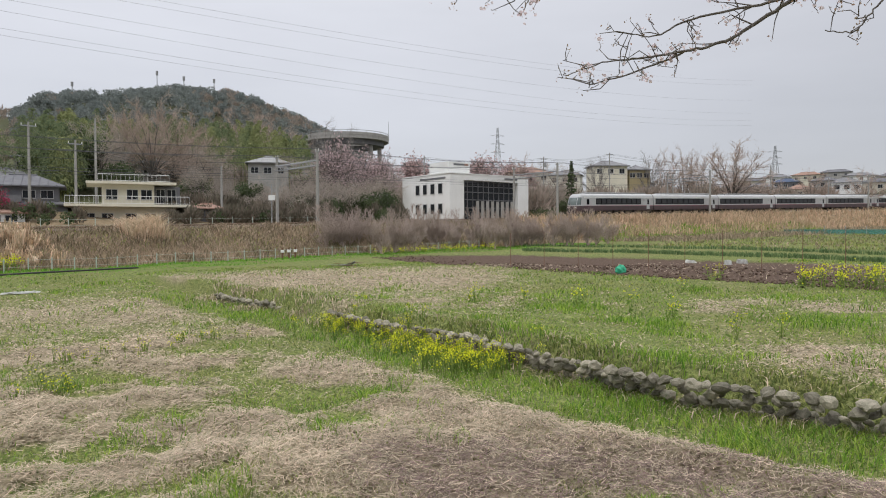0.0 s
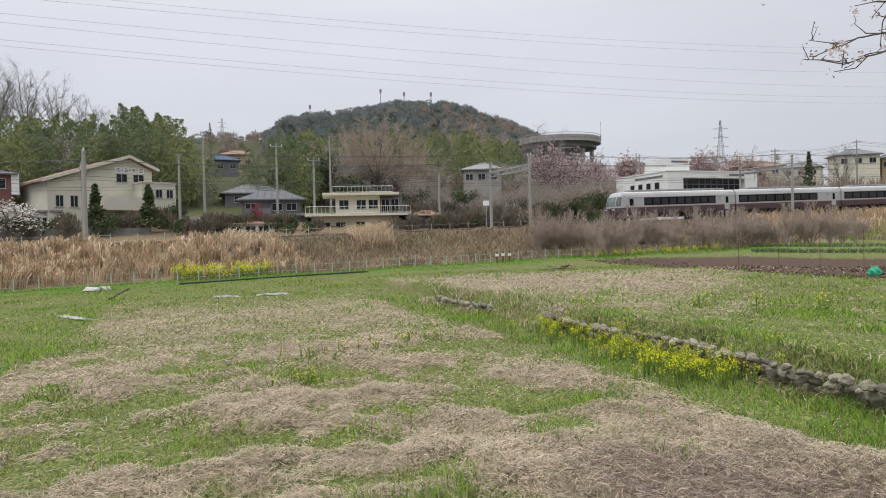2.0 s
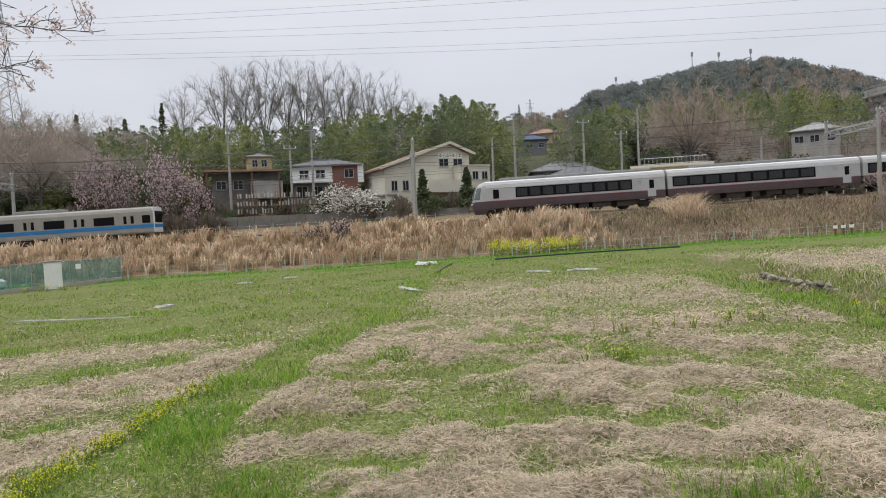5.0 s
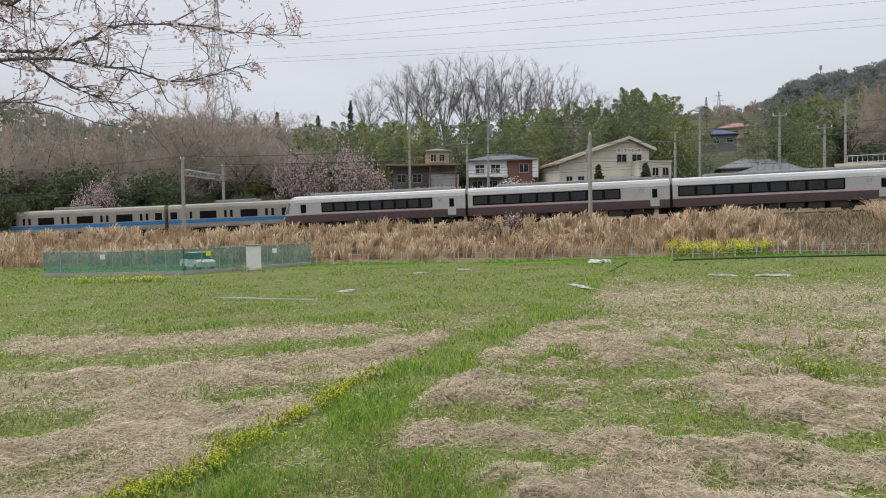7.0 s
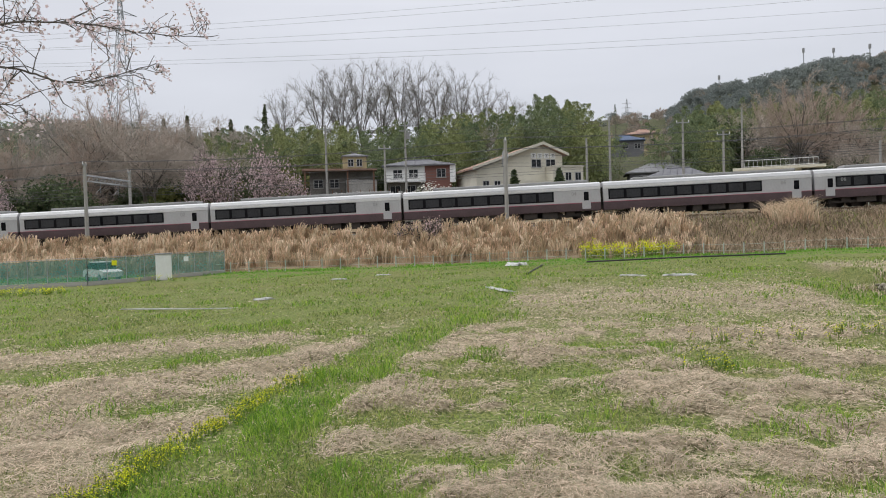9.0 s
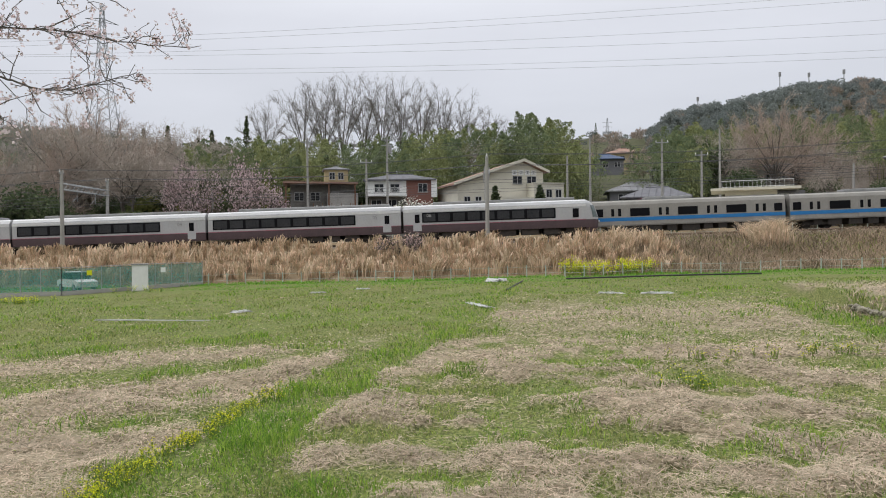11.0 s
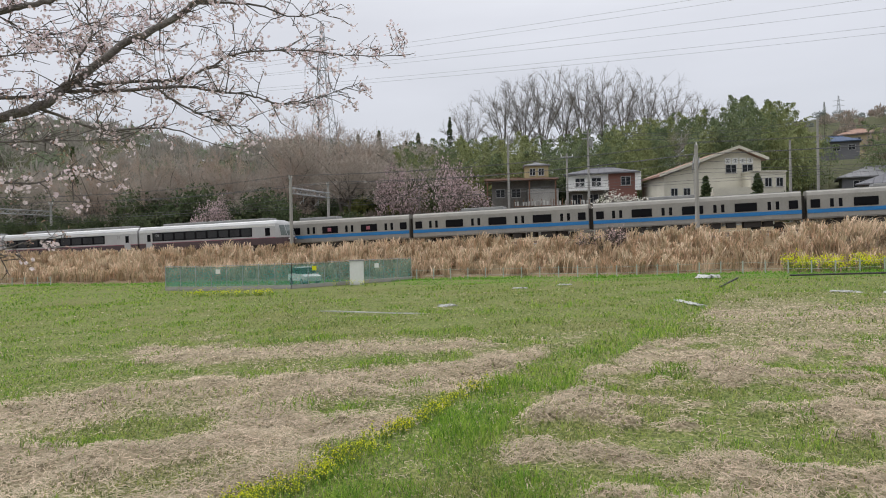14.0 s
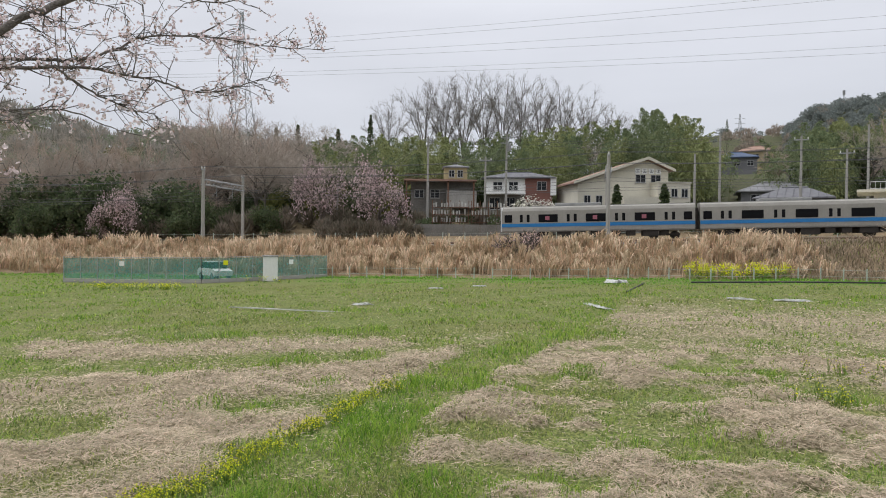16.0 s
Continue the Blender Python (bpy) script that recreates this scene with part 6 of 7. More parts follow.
def reeds(seed, n, s0, s1, q0, q1, h0, h1, mat, label, wide=0.04, lean=0.35, clump=0.5, f=0.5):
    rng = np.random.default_rng(seed)
    s, q = rng.uniform(s0, s1, n), rng.uniform(q0, q1, n)
    x, y, _ = arc(s, q)
    keep = rng.random(n) < 1 - clump + clump * (0.5 + 0.8 * waves(x, y, f, seed))
    x, y = x[keep], y[keep]
    p = np.stack([x, y, height(x, y) - 0.05], -1)
    m = len(x)
    tall = rng.uniform(h0, h1, m) * (1 + 0.22 * waves(x, y, 0.8, seed + 1))
    v, fc = blades(rng, p, lean, tall, wide * rng.uniform(0.6, 1.4, m), 0.5)
    tagged(soup("reed_bed", v, fc, mat), label, "reeds", kind="stuff")


def reed_tufts(seed, n, s0, s1, q0, q1, h0, h1, per, mat, label, wide):
    """Dry reeds growing in tufts whose stems fan out and droop at the tip."""
    rng = np.random.default_rng(seed)
    s, q = rng.uniform(s0, s1, n), q0 + (q1 - q0) * rng.uniform(0, 1, n)
    x, y, _ = arc(s, q)
    hh = rng.uniform(h0, h1, n) * (1 + 0.25 * waves(x, y, 0.7, seed + 1))
    lean_a = 1.3 * waves(x, y, 0.5, seed + 2) + rng.normal(0, 1.2, n)
    m = n * per
    i = np.repeat(np.arange(n), per)
    base = np.stack([x, y, height(x, y) - 0.05], -1)[i] + np.concatenate([rng.normal(0, 0.14, (m, 2)), np.zeros((m, 1))], 1)
    a = rng.uniform(0, 2 * math.pi, m)
    out = rng.uniform(0.05, 0.42, m) ** 1.2
    dx = np.cos(a) * out + np.cos(lean_a[i]) * 0.18
    dy = np.sin(a) * out + np.sin(lean_a[i]) * 0.18
    tall = hh[i] * rng.uniform(0.55, 1.05, m)
    d1 = np.stack([dx * 0.35, dy * 0.35, np.full(m, 0.55)], -1) * tall[:, None]
    d2 = np.stack([dx * 0.9, dy * 0.9, np.full(m, 0.92)], -1) * tall[:, None]
    d3 = np.stack([dx * 1.5, dy * 1.5, 0.98 - 0.3 * out], -1) * tall[:, None]
    b = rng.uniform(0, 2 * math.pi, m)
    w = np.stack([np.cos(b), np.sin(b), np.zeros(m)], -1) * (wide * rng.uniform(0.5, 1.3, m))[:, None] * 0.5
    v = np.stack([base - w * 0.6, base + w * 0.6, base + d1 + w, base + d1 - w, base + d2 + w * 1.1, base + d2 - w * 1.1, base + d3 + w * 0.2, base + d3 - w * 0.2], 1).reshape(-1, 3)
    k = np.arange(m)[:, None] * 8
    f = np.concatenate([k + np.array([[0, 1, 2, 3]]), k + np.array([[3, 2, 4, 5]]), k + np.array([[5, 4, 6, 7]])])
    tagged(soup("reed_bed", v, f, mat), label, "reeds", kind="stuff")


reed_tufts(71, 2300, -150, 14, -13.2, -4.6, 0.85, 1.42, 24, REED, "tall dry tan reeds on the railway bank", 0.06)
reed_tufts(72, 1100, -150, 14, -13.0, -5.2, 1.05, 1.65, 17, REED_PALE, "pale dry reed plumes on the railway bank", 0.075)
reeds(73, 30000, 8, 75, -14.2, -3.4, 0.35, 0.85, DRY, "short dry brown grass on the railway bank", 0.055, 0.6, 0.3)
reeds(83, 5000, 8, 75, -13.5, -4.5, 0.25, 0.6, GRASS, "weeds among the dry grass of the bank", 0.06, 0.5, 0.9)
reeds(74, 1500, 21.0, 24.5, -8.5, -4.2, 1.2, 2.2, REED_PALE, "clump of tall pale reeds on the bank", 0.06)
reeds(75, 700, 8.5, 10.5, -8.5, -5.0, 1.0, 1.8, REED_PALE, "clump of tall pale reeds on the bank", 0.06)
reeds(76, 22000, 75, 260, -13, -3.0, 0.8, 1.7, REED, "dry tan reeds below the far part of the line", 0.09)
reeds(81, 26000, 70, 240, -58, -26, 0.15, 0.4, GRASS, "rough pale grass at the field's far end", 0.09, 0.5, 0.6)
reeds(82, 14000, 70, 240, -58, -26, 0.15, 0.45, DRY, "rough dry grass at the field's far end", 0.09, 0.5, 0.6)
reeds(77, 12000, 84, 200, -26, -13, 0.4, 1.0, DRY, "pale dry grass at the field's far end", 0.09, 0.5, 0.5)
reeds(78, 5000, 82, 150, -15, -9, 0.5, 0.9, LUSH, "green weeds below the reeds", 0.09)
VIVID = leafy("vivid_grass", (0.12, 0.30, 0.03), (0.17, 0.36, 0.05), island=0.3, scale=0.4)
reeds(79, 30000, -130, 75, -16.6, -13.6, 0.10, 0.26, VIVID, "fresh green grass along the foot of the bank", 0.05)
reeds(84, 34000, -140, -38, -40, -14.5, 0.06, 0.2, LUSH, "short green grass before the far bank", 0.07, 0.5, 0.5)
reeds(80, 42000, -40, 75, -21.5, -15.0, 0.05, 0.14, VIVID, "bright green grass below the fence", 0.05)


def stone_meshes():
    out = []
    for k in range(7):
        bm = bmesh.new()
        bmesh.ops.create_icosphere(bm, subdivisions=2, radius=0.5)
        for v in bm.verts:
            n1 = noise.noise(v.co * 2.2 + Vector((k * 7, 0, 0)))
            n2 = noise.noise(v.co * 5 + Vector((0, k * 5, 0)))
            v.co *= 1 + 0.42 * n1 + 0.10 * n2
            v.co.z = max(v.co.z, -0.36) * 0.8
        me = bpy.data.meshes.new("stone")
        bm.to_mesh(me)
        bm.free()
        me.materials.append(STONE)
        out.append(me)
    return out


STONES = stone_meshes()


def dry_wall(name, line, rows, label, density, low, high):
    wall = thing(name, pose(0, 0, 0), label, "stone wall", kind="structure")
    rng = random.Random(len(line) * 7 + rows)
    for (ax, ay), (bx, by) in zip(line, line[1:]):
        L = math.hypot(bx - ax, by - ay)
        nx, ny = (by - ay) / L, -(bx - ax) / L
        for r in range(rows):
            t = rng.uniform(0, 0.3)
            while t < L:
                k = rng.uniform(low, high) * (1.0 if r else 1.25)
                if rng.random() < density:
                    f = t / L
                    off = rng.uniform(-0.06, 0.08) - 0.10 * r
                    x, y = ax + (bx - ax) * f + nx * off, ay + (by - ay) * f + ny * off
                    side_x, side_y = ax + (bx - ax) * f + nx * 0.5, ay + (by - ay) * f + ny * 0.5
                    z = min(ground_z(side_x, side_y), ground_z(ax + (bx - ax) * f - nx * 0.5, ay + (by - ay) * f - ny * 0.5))
                    st = new("stone", rng.choice(STONES))
                    st.parent = wall
                    st.matrix_basis = pose(x, y, z + 0.03 + 0.125 * r, rng.uniform(-30, 30), rng.uniform(-30, 30), rng.uniform(0, 360)) @ Matrix.Diagonal((k, k * rng.uniform(0.7, 1), k * rng.uniform(0.7, 1.0), 1))
                t += k * 0.88
    return wall


dry_wall("field_wall", [at(-33, 10.15)] + WALL_LINE[2:4], 4, "low dry wall of rough field stones between two terraces", 0.93, 0.11, 0.26)
dry_wall("field_wall", WALL_LINE[3:7], 4, "low dry wall of rough field stones half hidden by flowers", 0.93, 0.12, 0.27)
dry_wall("field_wall", WALL_LINE[7:9] + [at(18.0, 30)], 3, "low broken wall of grey field stones", 0.8, 0.15, 0.32)


def wall_growth(seed, line, n, spread, tall, mat, label):
    """Grass that has grown up between and over the stones of a wall."""
    rng = np.random.default_rng(seed)
    k = rng.uniform(0, len(line) - 1.001, n)
    i = k.astype(int)
    f = (k - i)[:, None]
    p = np.array(line)
    xy = p[i] * (1 - f) + p[i + 1] * f + rng.normal(0, spread, (n, 2))
    keep = rng.random(n) < np.clip(0.5 + 0.9 * waves(xy[:, 0], xy[:, 1], 2.6, seed), 0.08, 1)
    xy = xy[keep]
    base = np.concatenate([xy, height(xy[:, 0], xy[:, 1])[:, None]], 1)
    m = len(xy)
    v, fc = blades(rng, base, 0.5, rng.uniform(0.4, 1.0, m) * tall, np.full(m, 0.012) * rng.uniform(0.7, 1.4, m) * (0.6 + np.hypot(xy[:, 0], xy[:, 1]) / 16), 0.6)
    tagged(soup("wall_grass", v, fc, mat), label, "grass", kind="stuff")


wall_growth(93, [at(-33, 10.15)] + WALL_LINE[2:7], 12000, 0.34, 0.17, GRASS, "green grass growing over the stone wall")
wall_growth(94, [at(-33, 10.15)] + WALL_LINE[2:7], 1600, 0.35, 0.22, STRAW, "dry grass hanging over the stone wall")
wall_growth(95, WALL_LINE[6:9] + [at(19.5, 32)], 2400, 0.40, 0.26, STRAW, "dry grass heaped over a broken stone wall")
wall_growth(96, WALL_LINE[6:9] + [at(19.5, 32)], 2000, 0.55, 0.25, GRASS, "green grass round a broken stone wall")


def flowers(seed, spots, label, tall, n_flower, size, n_leaf=8, name="rape_plants"):
    """Yellow rape plants: stems, leaves and flower heads."""
    rng = np.random.default_rng(seed)
    heads, leaves, stems = [], [], []
    for x, y in spots:
        z = ground_z(x, y)
        hh = tall * rng.uniform(0.65, 1.15)
        for _ in range(3):
            tip = np.array([x, y, z]) + np.array([rng.normal(0, 0.16 * hh), rng.normal(0, 0.16 * hh), hh * rng.uniform(0.75, 1)])
            stems.append(tube_line(np.array([[x, y, z], (np.array([x, y, z]) + tip) / 2 + [0, 0, 0.03], tip]), 0.006 + 0.004 * tall, 3))
            heads.append(tip + rng.normal(0, size * 1.3, (n_flower // 3, 3)) * [1, 1, 1.3])
        leaves.append(np.array([x, y, z + hh * 0.3]) + rng.normal(0, 0.22, (n_leaf, 3)) * hh * [0.7, 0.7, 0.9])
    v, f = cards(rng, np.concatenate(heads), size, 0.8)
    ob = tagged(soup(name, v, f, RAPE), label, "rape flowers", kind="stuff")
    v, f = cards(rng, np.concatenate(leaves), max(size * 2.6, 0.12 * tall), 0.35)
    soup("leaves", v, f, RAPE_LEAF, ob)
    v, f = join(stems)
    soup("stems", v, f, RAPE_LEAF, ob)


rr = random.Random(77)


def along_line(line, n, spread, shift=0.0):
    out = []
    for _ in range(n):
        k = rr.uniform(0, len(line) - 1.001)
        i = int(k)
        (ax, ay), (bx, by) = line[i], line[i + 1]
        f = k - i
        out.append((ax + (bx - ax) * f + rr.gauss(0, spread) + shift * 0.2, ay + (by - ay) * f + rr.gauss(0, spread) - shift))
    return out


flowers(1, along_line([at(10, 20.2), at(6, 17.6), at(3.0, 15.4), at(-0.5, 13.4), at(-3.8, 12.4)], 230, 0.42), "yellow rape in flower beside the stone wall", 0.42, 39, 0.024, 8)
flowers(2, along_line([at(38.4, 59.4), at(35, 58.7), at(32.3, 59.6)], 58, 0.55), "tall yellow rape in flower at the fence", 1.05, 40, 0.10, 10)
flowers(3, along_line([at(-26.5, 27.6), at(-30, 27.2), at(-34, 26.0)], 38, 0.45), "yellow rape in flower at the tilled field's edge", 0.75, 30, 0.06, 10)
flowers(4, along_line([at(84, 7.6), at(77, 8.3), at(71.5, 9.6), at(65.4, 12.0), at(61, 14.8)], 420, 0.17), "low yellow rape along the field path", 0.13, 17, 0.018, 6)
flowers(5, [at(-10.3, 19.4), at(-10.5, 19.7), at(-2.1, 20.5), at(-1.8, 20.9), at(-14.3, 18.5), at(-20.6, 29.5), at(-21, 29.8), at(-20.2, 29.6), at(-6, 20), at(-22, 14.5), at(-25, 15), at(-17.5, 17), at(-18.2, 24)], "scattered yellow rape plants in the grass", 0.5, 24, 0.045, 24)
flowers(6, along_line([at(85, 52), at(81, 50), at(78.5, 49)], 60, 0.6) + along_line([at(73.5, 55), at(70, 54)], 10, 0.3), "low yellow rape before the netted plot", 0.4, 18, 0.06)
flowers(7, along_line([at(30, 16.2), at(24, 17.5), at(18, 19.5)], 40, 0.5) + along_line([at(31, 13.5), at(28, 13.7)], 12, 0.25), "sparse yellow rape among the straw", 0.28, 10, 0.03)
flowers(8, along_line([at(5, 69), at(0, 72), at(-4, 78)], 40, 0.8), "yellow rape under the bare bushes", 0.6, 24, 0.09)


def build_onions():
    rng = np.random.default_rng(91)
    pts = []
    for row in range(16):
        f = row / 15
        k = np.sort(rng.uniform(0, 1, 1100))
        b = -6 - 32 * k
        near = 70 * (1 - k) + 47 * k
        d = near + (22 * (1 - k) + 14 * k) * f
        if 3 <= row <= 9 or row > 11:
            continue
        pts.append(np.stack([-d * np.sin(np.radians(b)), d * np.cos(np.radians(b))], -1))
    p = np.concatenate(pts) + rng.normal(0, 0.07, (len(np.concatenate(pts)), 2))
    p = np.concatenate([p, height(p[:, 0], p[:, 1])[:, None]], 1)
    v, f = blades(rng, p, 0.25, rng.uniform(0.2, 0.42, len(p)), np.full(len(p), 0.06))
    tagged(soup("onion_rows", v, f, ONION), "rows of green onions beside the tilled soil", "onions", kind="stuff")


build_onions()


def build_clods():
    rng = np.random.default_rng(92)
    vs, fs, n = [], [], 0
    ico = bmesh.new()
    bmesh.ops.create_icosphere(ico, subdivisions=1, radius=1)
    base = np.array([v.co[:] for v in ico.verts])
    tri = np.array([[v.index for v in f.verts] for f in ico.faces])
    ico.free()
    line = [at(6, 64), at(-4.9, 38.8), at(-13.9, 32.4), at(-23.4, 29.6), at(-31.7, 27.2), at(-38, 26)]
    for _ in range(1700):
        k = rng.uniform(0, len(line) - 1.001)
        i = int(k)
        f = k - i
        edge = rng.random() < 0.55
        x = line[i][0] * (1 - f) + line[i + 1][0] * f + rng.normal(0, 0.35)
        y = line[i][1] * (1 - f) + line[i + 1][1] * f + (rng.normal(0, 0.35) if edge else rng.uniform(0, 14))
        r = rng.uniform(0.025, 0.085)
        jit = base * (1 + rng.uniform(-0.35, 0.35, (len(base), 1))) * np.array([r, r, r * 0.7])
        vs.append(jit + [x, y, ground_z(x, y) + r * 0.1])
        fs.append(tri + n)
        n += len(base)
    tagged(soup("soil_clods", np.concatenate(vs), np.concatenate(fs), SOIL), "dark clods of freshly tilled soil", "soil", kind="stuff")


build_clods()


# ---- fences, plot, small things ----
def fence(name, s0, s1, q, step, tall, label):
    fn = thing(name, pose(0, 0, 0), label, "fence")
    n = int((s1 - s0) / step)
    prev = None
    for k in range(n + 1):
        s = s0 + (s1 - s0) * k / n
        x, y, _ = arc(s, q)
        x, y = float(x), float(y)
        z = ground_z(x, y)
        part("post", rod(bmesh.new(), (x, y, z - 0.3), (x, y, z + tall), 0.045, n=6), FENCE, fn)
        if prev:
            for up in (0.35, 0.85):
                part("rail", rod(bmesh.new(), (prev[0], prev[1], prev[2] + up * tall), (x, y, z + up * tall), 0.011, n=5), FENCE, fn)
        prev = (x, y, z)


fence("field_fence", -34, 58, -15.3, 1.55, 0.95, "low pale green post and wire fence below the bank")
fence("track_fence", -58, 60, 9.0, 2.6, 1.25, "thin grey trackside fence before the houses")
fence("field_fence", -92, -66, -15.5, 1.6, 0.9, "low pale post and wire fence at the field's end")

plot = thing("netted_plot", pose(0, 0, 0), "fenced plot screened with green netting on thin posts", "fenced plot")
corners = [(86.4, 61.5), (77.0, 55.5), (67.4, 61.5)]
pts3 = [at(*c) for c in corners]
for (ax, ay), (bx, by) in zip(pts3, pts3[1:]):
    n = max(2, int(math.hypot(bx - ax, by - ay) / 1.35))
    for k in range(n + 1):
        f = k / n
        x, y = ax + (bx - ax) * f, ay + (by - ay) * f
        z = ground_z(x, y)
        part("post", rod(bmesh.new(), (x, y, z - 0.3), (x, y, z + 2.0), 0.03, n=6), GALV, plot)
        if k < n:
            x2, y2 = ax + (bx - ax) * (k + 1) / n, ay + (by - ay) * (k + 1) / n
            z2 = ground_z(x2, y2)
            bm = bmesh.new()
            rows = []
            m = 6
            for i in range(m + 1):
                g = i / m
                px, py, pz = x + (x2 - x) * g, y + (y2 - y) * g, z + (z2 - z) * g
                bulge = 0.03 * math.sin(g * math.pi) * (1 if (k * 7) % 3 else -1)
                rows.append([bm.verts.new((px + bulge, py + bulge, pz + hh)) for hh in (0.32, 0.9, 1.45, 1.9 - 0.03 * math.sin(g * math.pi))])
            for r0, r1 in zip(rows, rows[1:]):
                for i in range(3):
                    bm.faces.new((r0[i], r1[i], r1[i + 1], r0[i + 1]))
            part("net_panel", bm, NET, plot, "green windbreak netting")
            part("top_rail", rod(bmesh.new(), (x, y, z + 1.95), (x2, y2, z2 + 1.95), 0.02, n=5), GALV, plot)
            part("footing", boxes((-0.08, 0.08, -0.08, 0.08, -0.3, 0.3)), CONCRETE, plot).matrix_basis = pose((x + x2) / 2, (y + y2) / 2, (z + z2) / 2, 0, 0, math.degrees(math.atan2(y2 - y, x2 - x))) @ Matrix.Diagonal((math.hypot(x2 - x, y2 - y) * 6.2, 1, 1, 1))
for b in (82.6, 75.2, 70.2):
    x, y = at(b, 56.0 if b < 80 else 58.2)
    z = ground_z(x, y)
    part("notice", boxes((-0.17, 0.17, -0.02, 0.02, 1.35, 1.7)), WHITE if b != 75.2 else RAPE, plot, "small notice board").matrix_basis = pose(x, y, z, 0, 0, b)
x, y, z = put(71.8, 56.5)
cab = thing("site_cabinet", pose(x, y, z, 0, 0, 74), "narrow pale grey double-door steel cabinet by the netting", "cabinet")
part("body", boxes((-0.55, 0.55, 0, 0.8, 0.05, 1.95), bevel=0.02), WHITE, cab)
for sx in (-1, 1):
    part("door", boxes((min(0.02 * sx, 0.5 * sx), max(0.02 * sx, 0.5 * sx), -0.03, 0, 0.15, 1.88)), WHITE, cab)
part("roof", boxes((-0.62, 0.62, -0.08, 0.88, 1.95, 2.03)), ROOF_GREY, cab)
part("plinth", boxes((-0.6, 0.6, -0.05, 0.85, -0.2, 0.05)), CONCRETE, cab)

x, y, z = put(76.0, 60.5)
car = thing("parked_car", pose(x, y, z, 0, 0, 190), "small white car parked behind the green netting", "car")
part("body", prism([(-1.7, 0.35), (-1.75, 0.75), (-1.1, 0.92), (1.2, 0.95), (1.72, 0.8), (1.75, 0.35)], -0.75, 0.75), WHITE, car)
part("cabin", prism([(-0.95, 0.93), (-0.45, 1.42), (0.85, 1.45), (1.3, 0.94)], -0.68, 0.68), CAR_GLASS, car)
part("roof", boxes((-0.4, 0.82, -0.66, 0.66, 1.43, 1.50), bevel=0.02), WHITE, car)
for wx in (-1.1, 1.1):
    for wy in (-0.76, 0.62):
        w = part("wheel", rod(bmesh.new(), (wx, wy, 0.29), (wx, wy + 0.14, 0.29), 0.29, n=16), GRIME, car)
        part("rim", rod(bmesh.new(), (wx, wy - 0.01, 0.29), (wx, wy + 0.15, 0.29), 0.17, n=12), GALV, w)


def sheet(name, b, d, w, l, turn, mat, label, category, hump=0.12):
    """A crumpled sheet lying on the ground."""
    x, y, z = put(b, d)
    bm = bmesh.new()
    n = 9
    rng = random.Random(int(b * 10 + d))
    grid = [[bm.verts.new((w * (i / n - 0.5 + rng.gauss(0, 0.045)), l * (j / n - 0.5 + rng.gauss(0, 0.08) + 0.16 * math.sin(i * 1.1 + b)), hump * (0.4 + rng.random() * 0.6) * (1 if 0 < i < n and 0 < j < n else 0.1))) for j in range(n + 1)] for i in range(n + 1)]
    for i in range(n):
        for j in range(n):
            bm.faces.new((grid[i][j], grid[i + 1][j], grid[i + 1][j + 1], grid[i][j + 1]))
    ob = part(name, bm, mat)
    ob.matrix_basis = pose(x, y, z + 0.02, 0, 0, b + turn)
    tagged(ob, label, category)


sheet("plastic_sheet", 44.1, 52.4, 1.6, 1.2, 5, SCRAP, "crumpled white plastic sheet on the grass", "plastic sheet", 0.25)
sheet("plastic_strip", 45.6, 32.5, 0.3, 2.6, 20, SCRAP, "torn white plastic strip on the field", "plastic strip", 0.08)
sheet("plastic_strip", 64.5, 34.6, 0.9, 0.4, 20, SCRAP, "torn white plastic strip on the field", "plastic strip", 0.10)
sheet("plastic_strip", 68.5, 31.5, 0.14, 6.0, 62, SCRAP, "long torn white plastic strip on the field", "plastic strip", 0.06)
sheet("plastic_strip", 58.5, 46, 1.0, 0.3, 0, SCRAP, "torn white plastic strip on the field", "plastic strip", 0.1)
sheet("plastic_strip", 55.0, 48, 1.0, 0.3, 10, SCRAP, "torn white plastic strip on the field", "plastic strip", 0.1)
sheet("plastic_strip", 31.5, 38, 1.6, 0.3, 10, SCRAP, "torn white plastic strip on the field", "plastic strip", 0.1)
sheet("plastic_strip", 35.0, 38.5, 1.4, 0.25, -10, SCRAP, "torn white plastic strip on the field", "plastic strip", 0.1)
sheet("plastic_bag", -18.9, 44, 0.6, 0.3, 0, SCRAP, "white plastic bag at the soil's edge", "plastic bag", 0.2)
sheet("plastic_bag", -21.6, 42, 0.4, 0.4, 0, SCRAP, "white plastic bag at the soil's edge", "plastic bag", 0.3)
sheet("plastic_bag", -22.6, 46, 0.6, 0.4, 0, SCRAP, "white plastic bag at the soil's edge", "plastic bag", 0.3)

x, y, z = put(-13.7, 33.0)
bm = bmesh.new()
bmesh.ops.create_icosphere(bm, subdivisions=3, radius=0.24)
for v in bm.verts:
    v.co *= 1 + 0.28 * noise.noise(v.co * 9)
    v.co.z = max(v.co.z, -0.16)
bag = part("mesh_bag", bm, GREEN_BAG)
bag.matrix_basis = pose(x, y, z + 0.16)
tagged(bag, "bright green mesh bag at the edge of the soil", "bag")
x, y, z = put(8.1, 49.0)
pile = thing("board_pile", pose(x, y, z, 0, 0, 20), "pile of weathered grey boards and dry stalks", "board pile")
for k in range(7):
    part("board", boxes((-1.1, 1.1, -0.08, 0.08, 0, 0.03)), MULCH if k % 2 else RUST, pile).matrix_basis = pose(0.2 * k - 0.6, 0.15 * k, 0.04 + 0.03 * k, 0, 4 * (k % 3), 17 * k)
dr = thing("drain_pipe", pose(0, 0, 0), "dark drain channel laid across the grass", "drain")
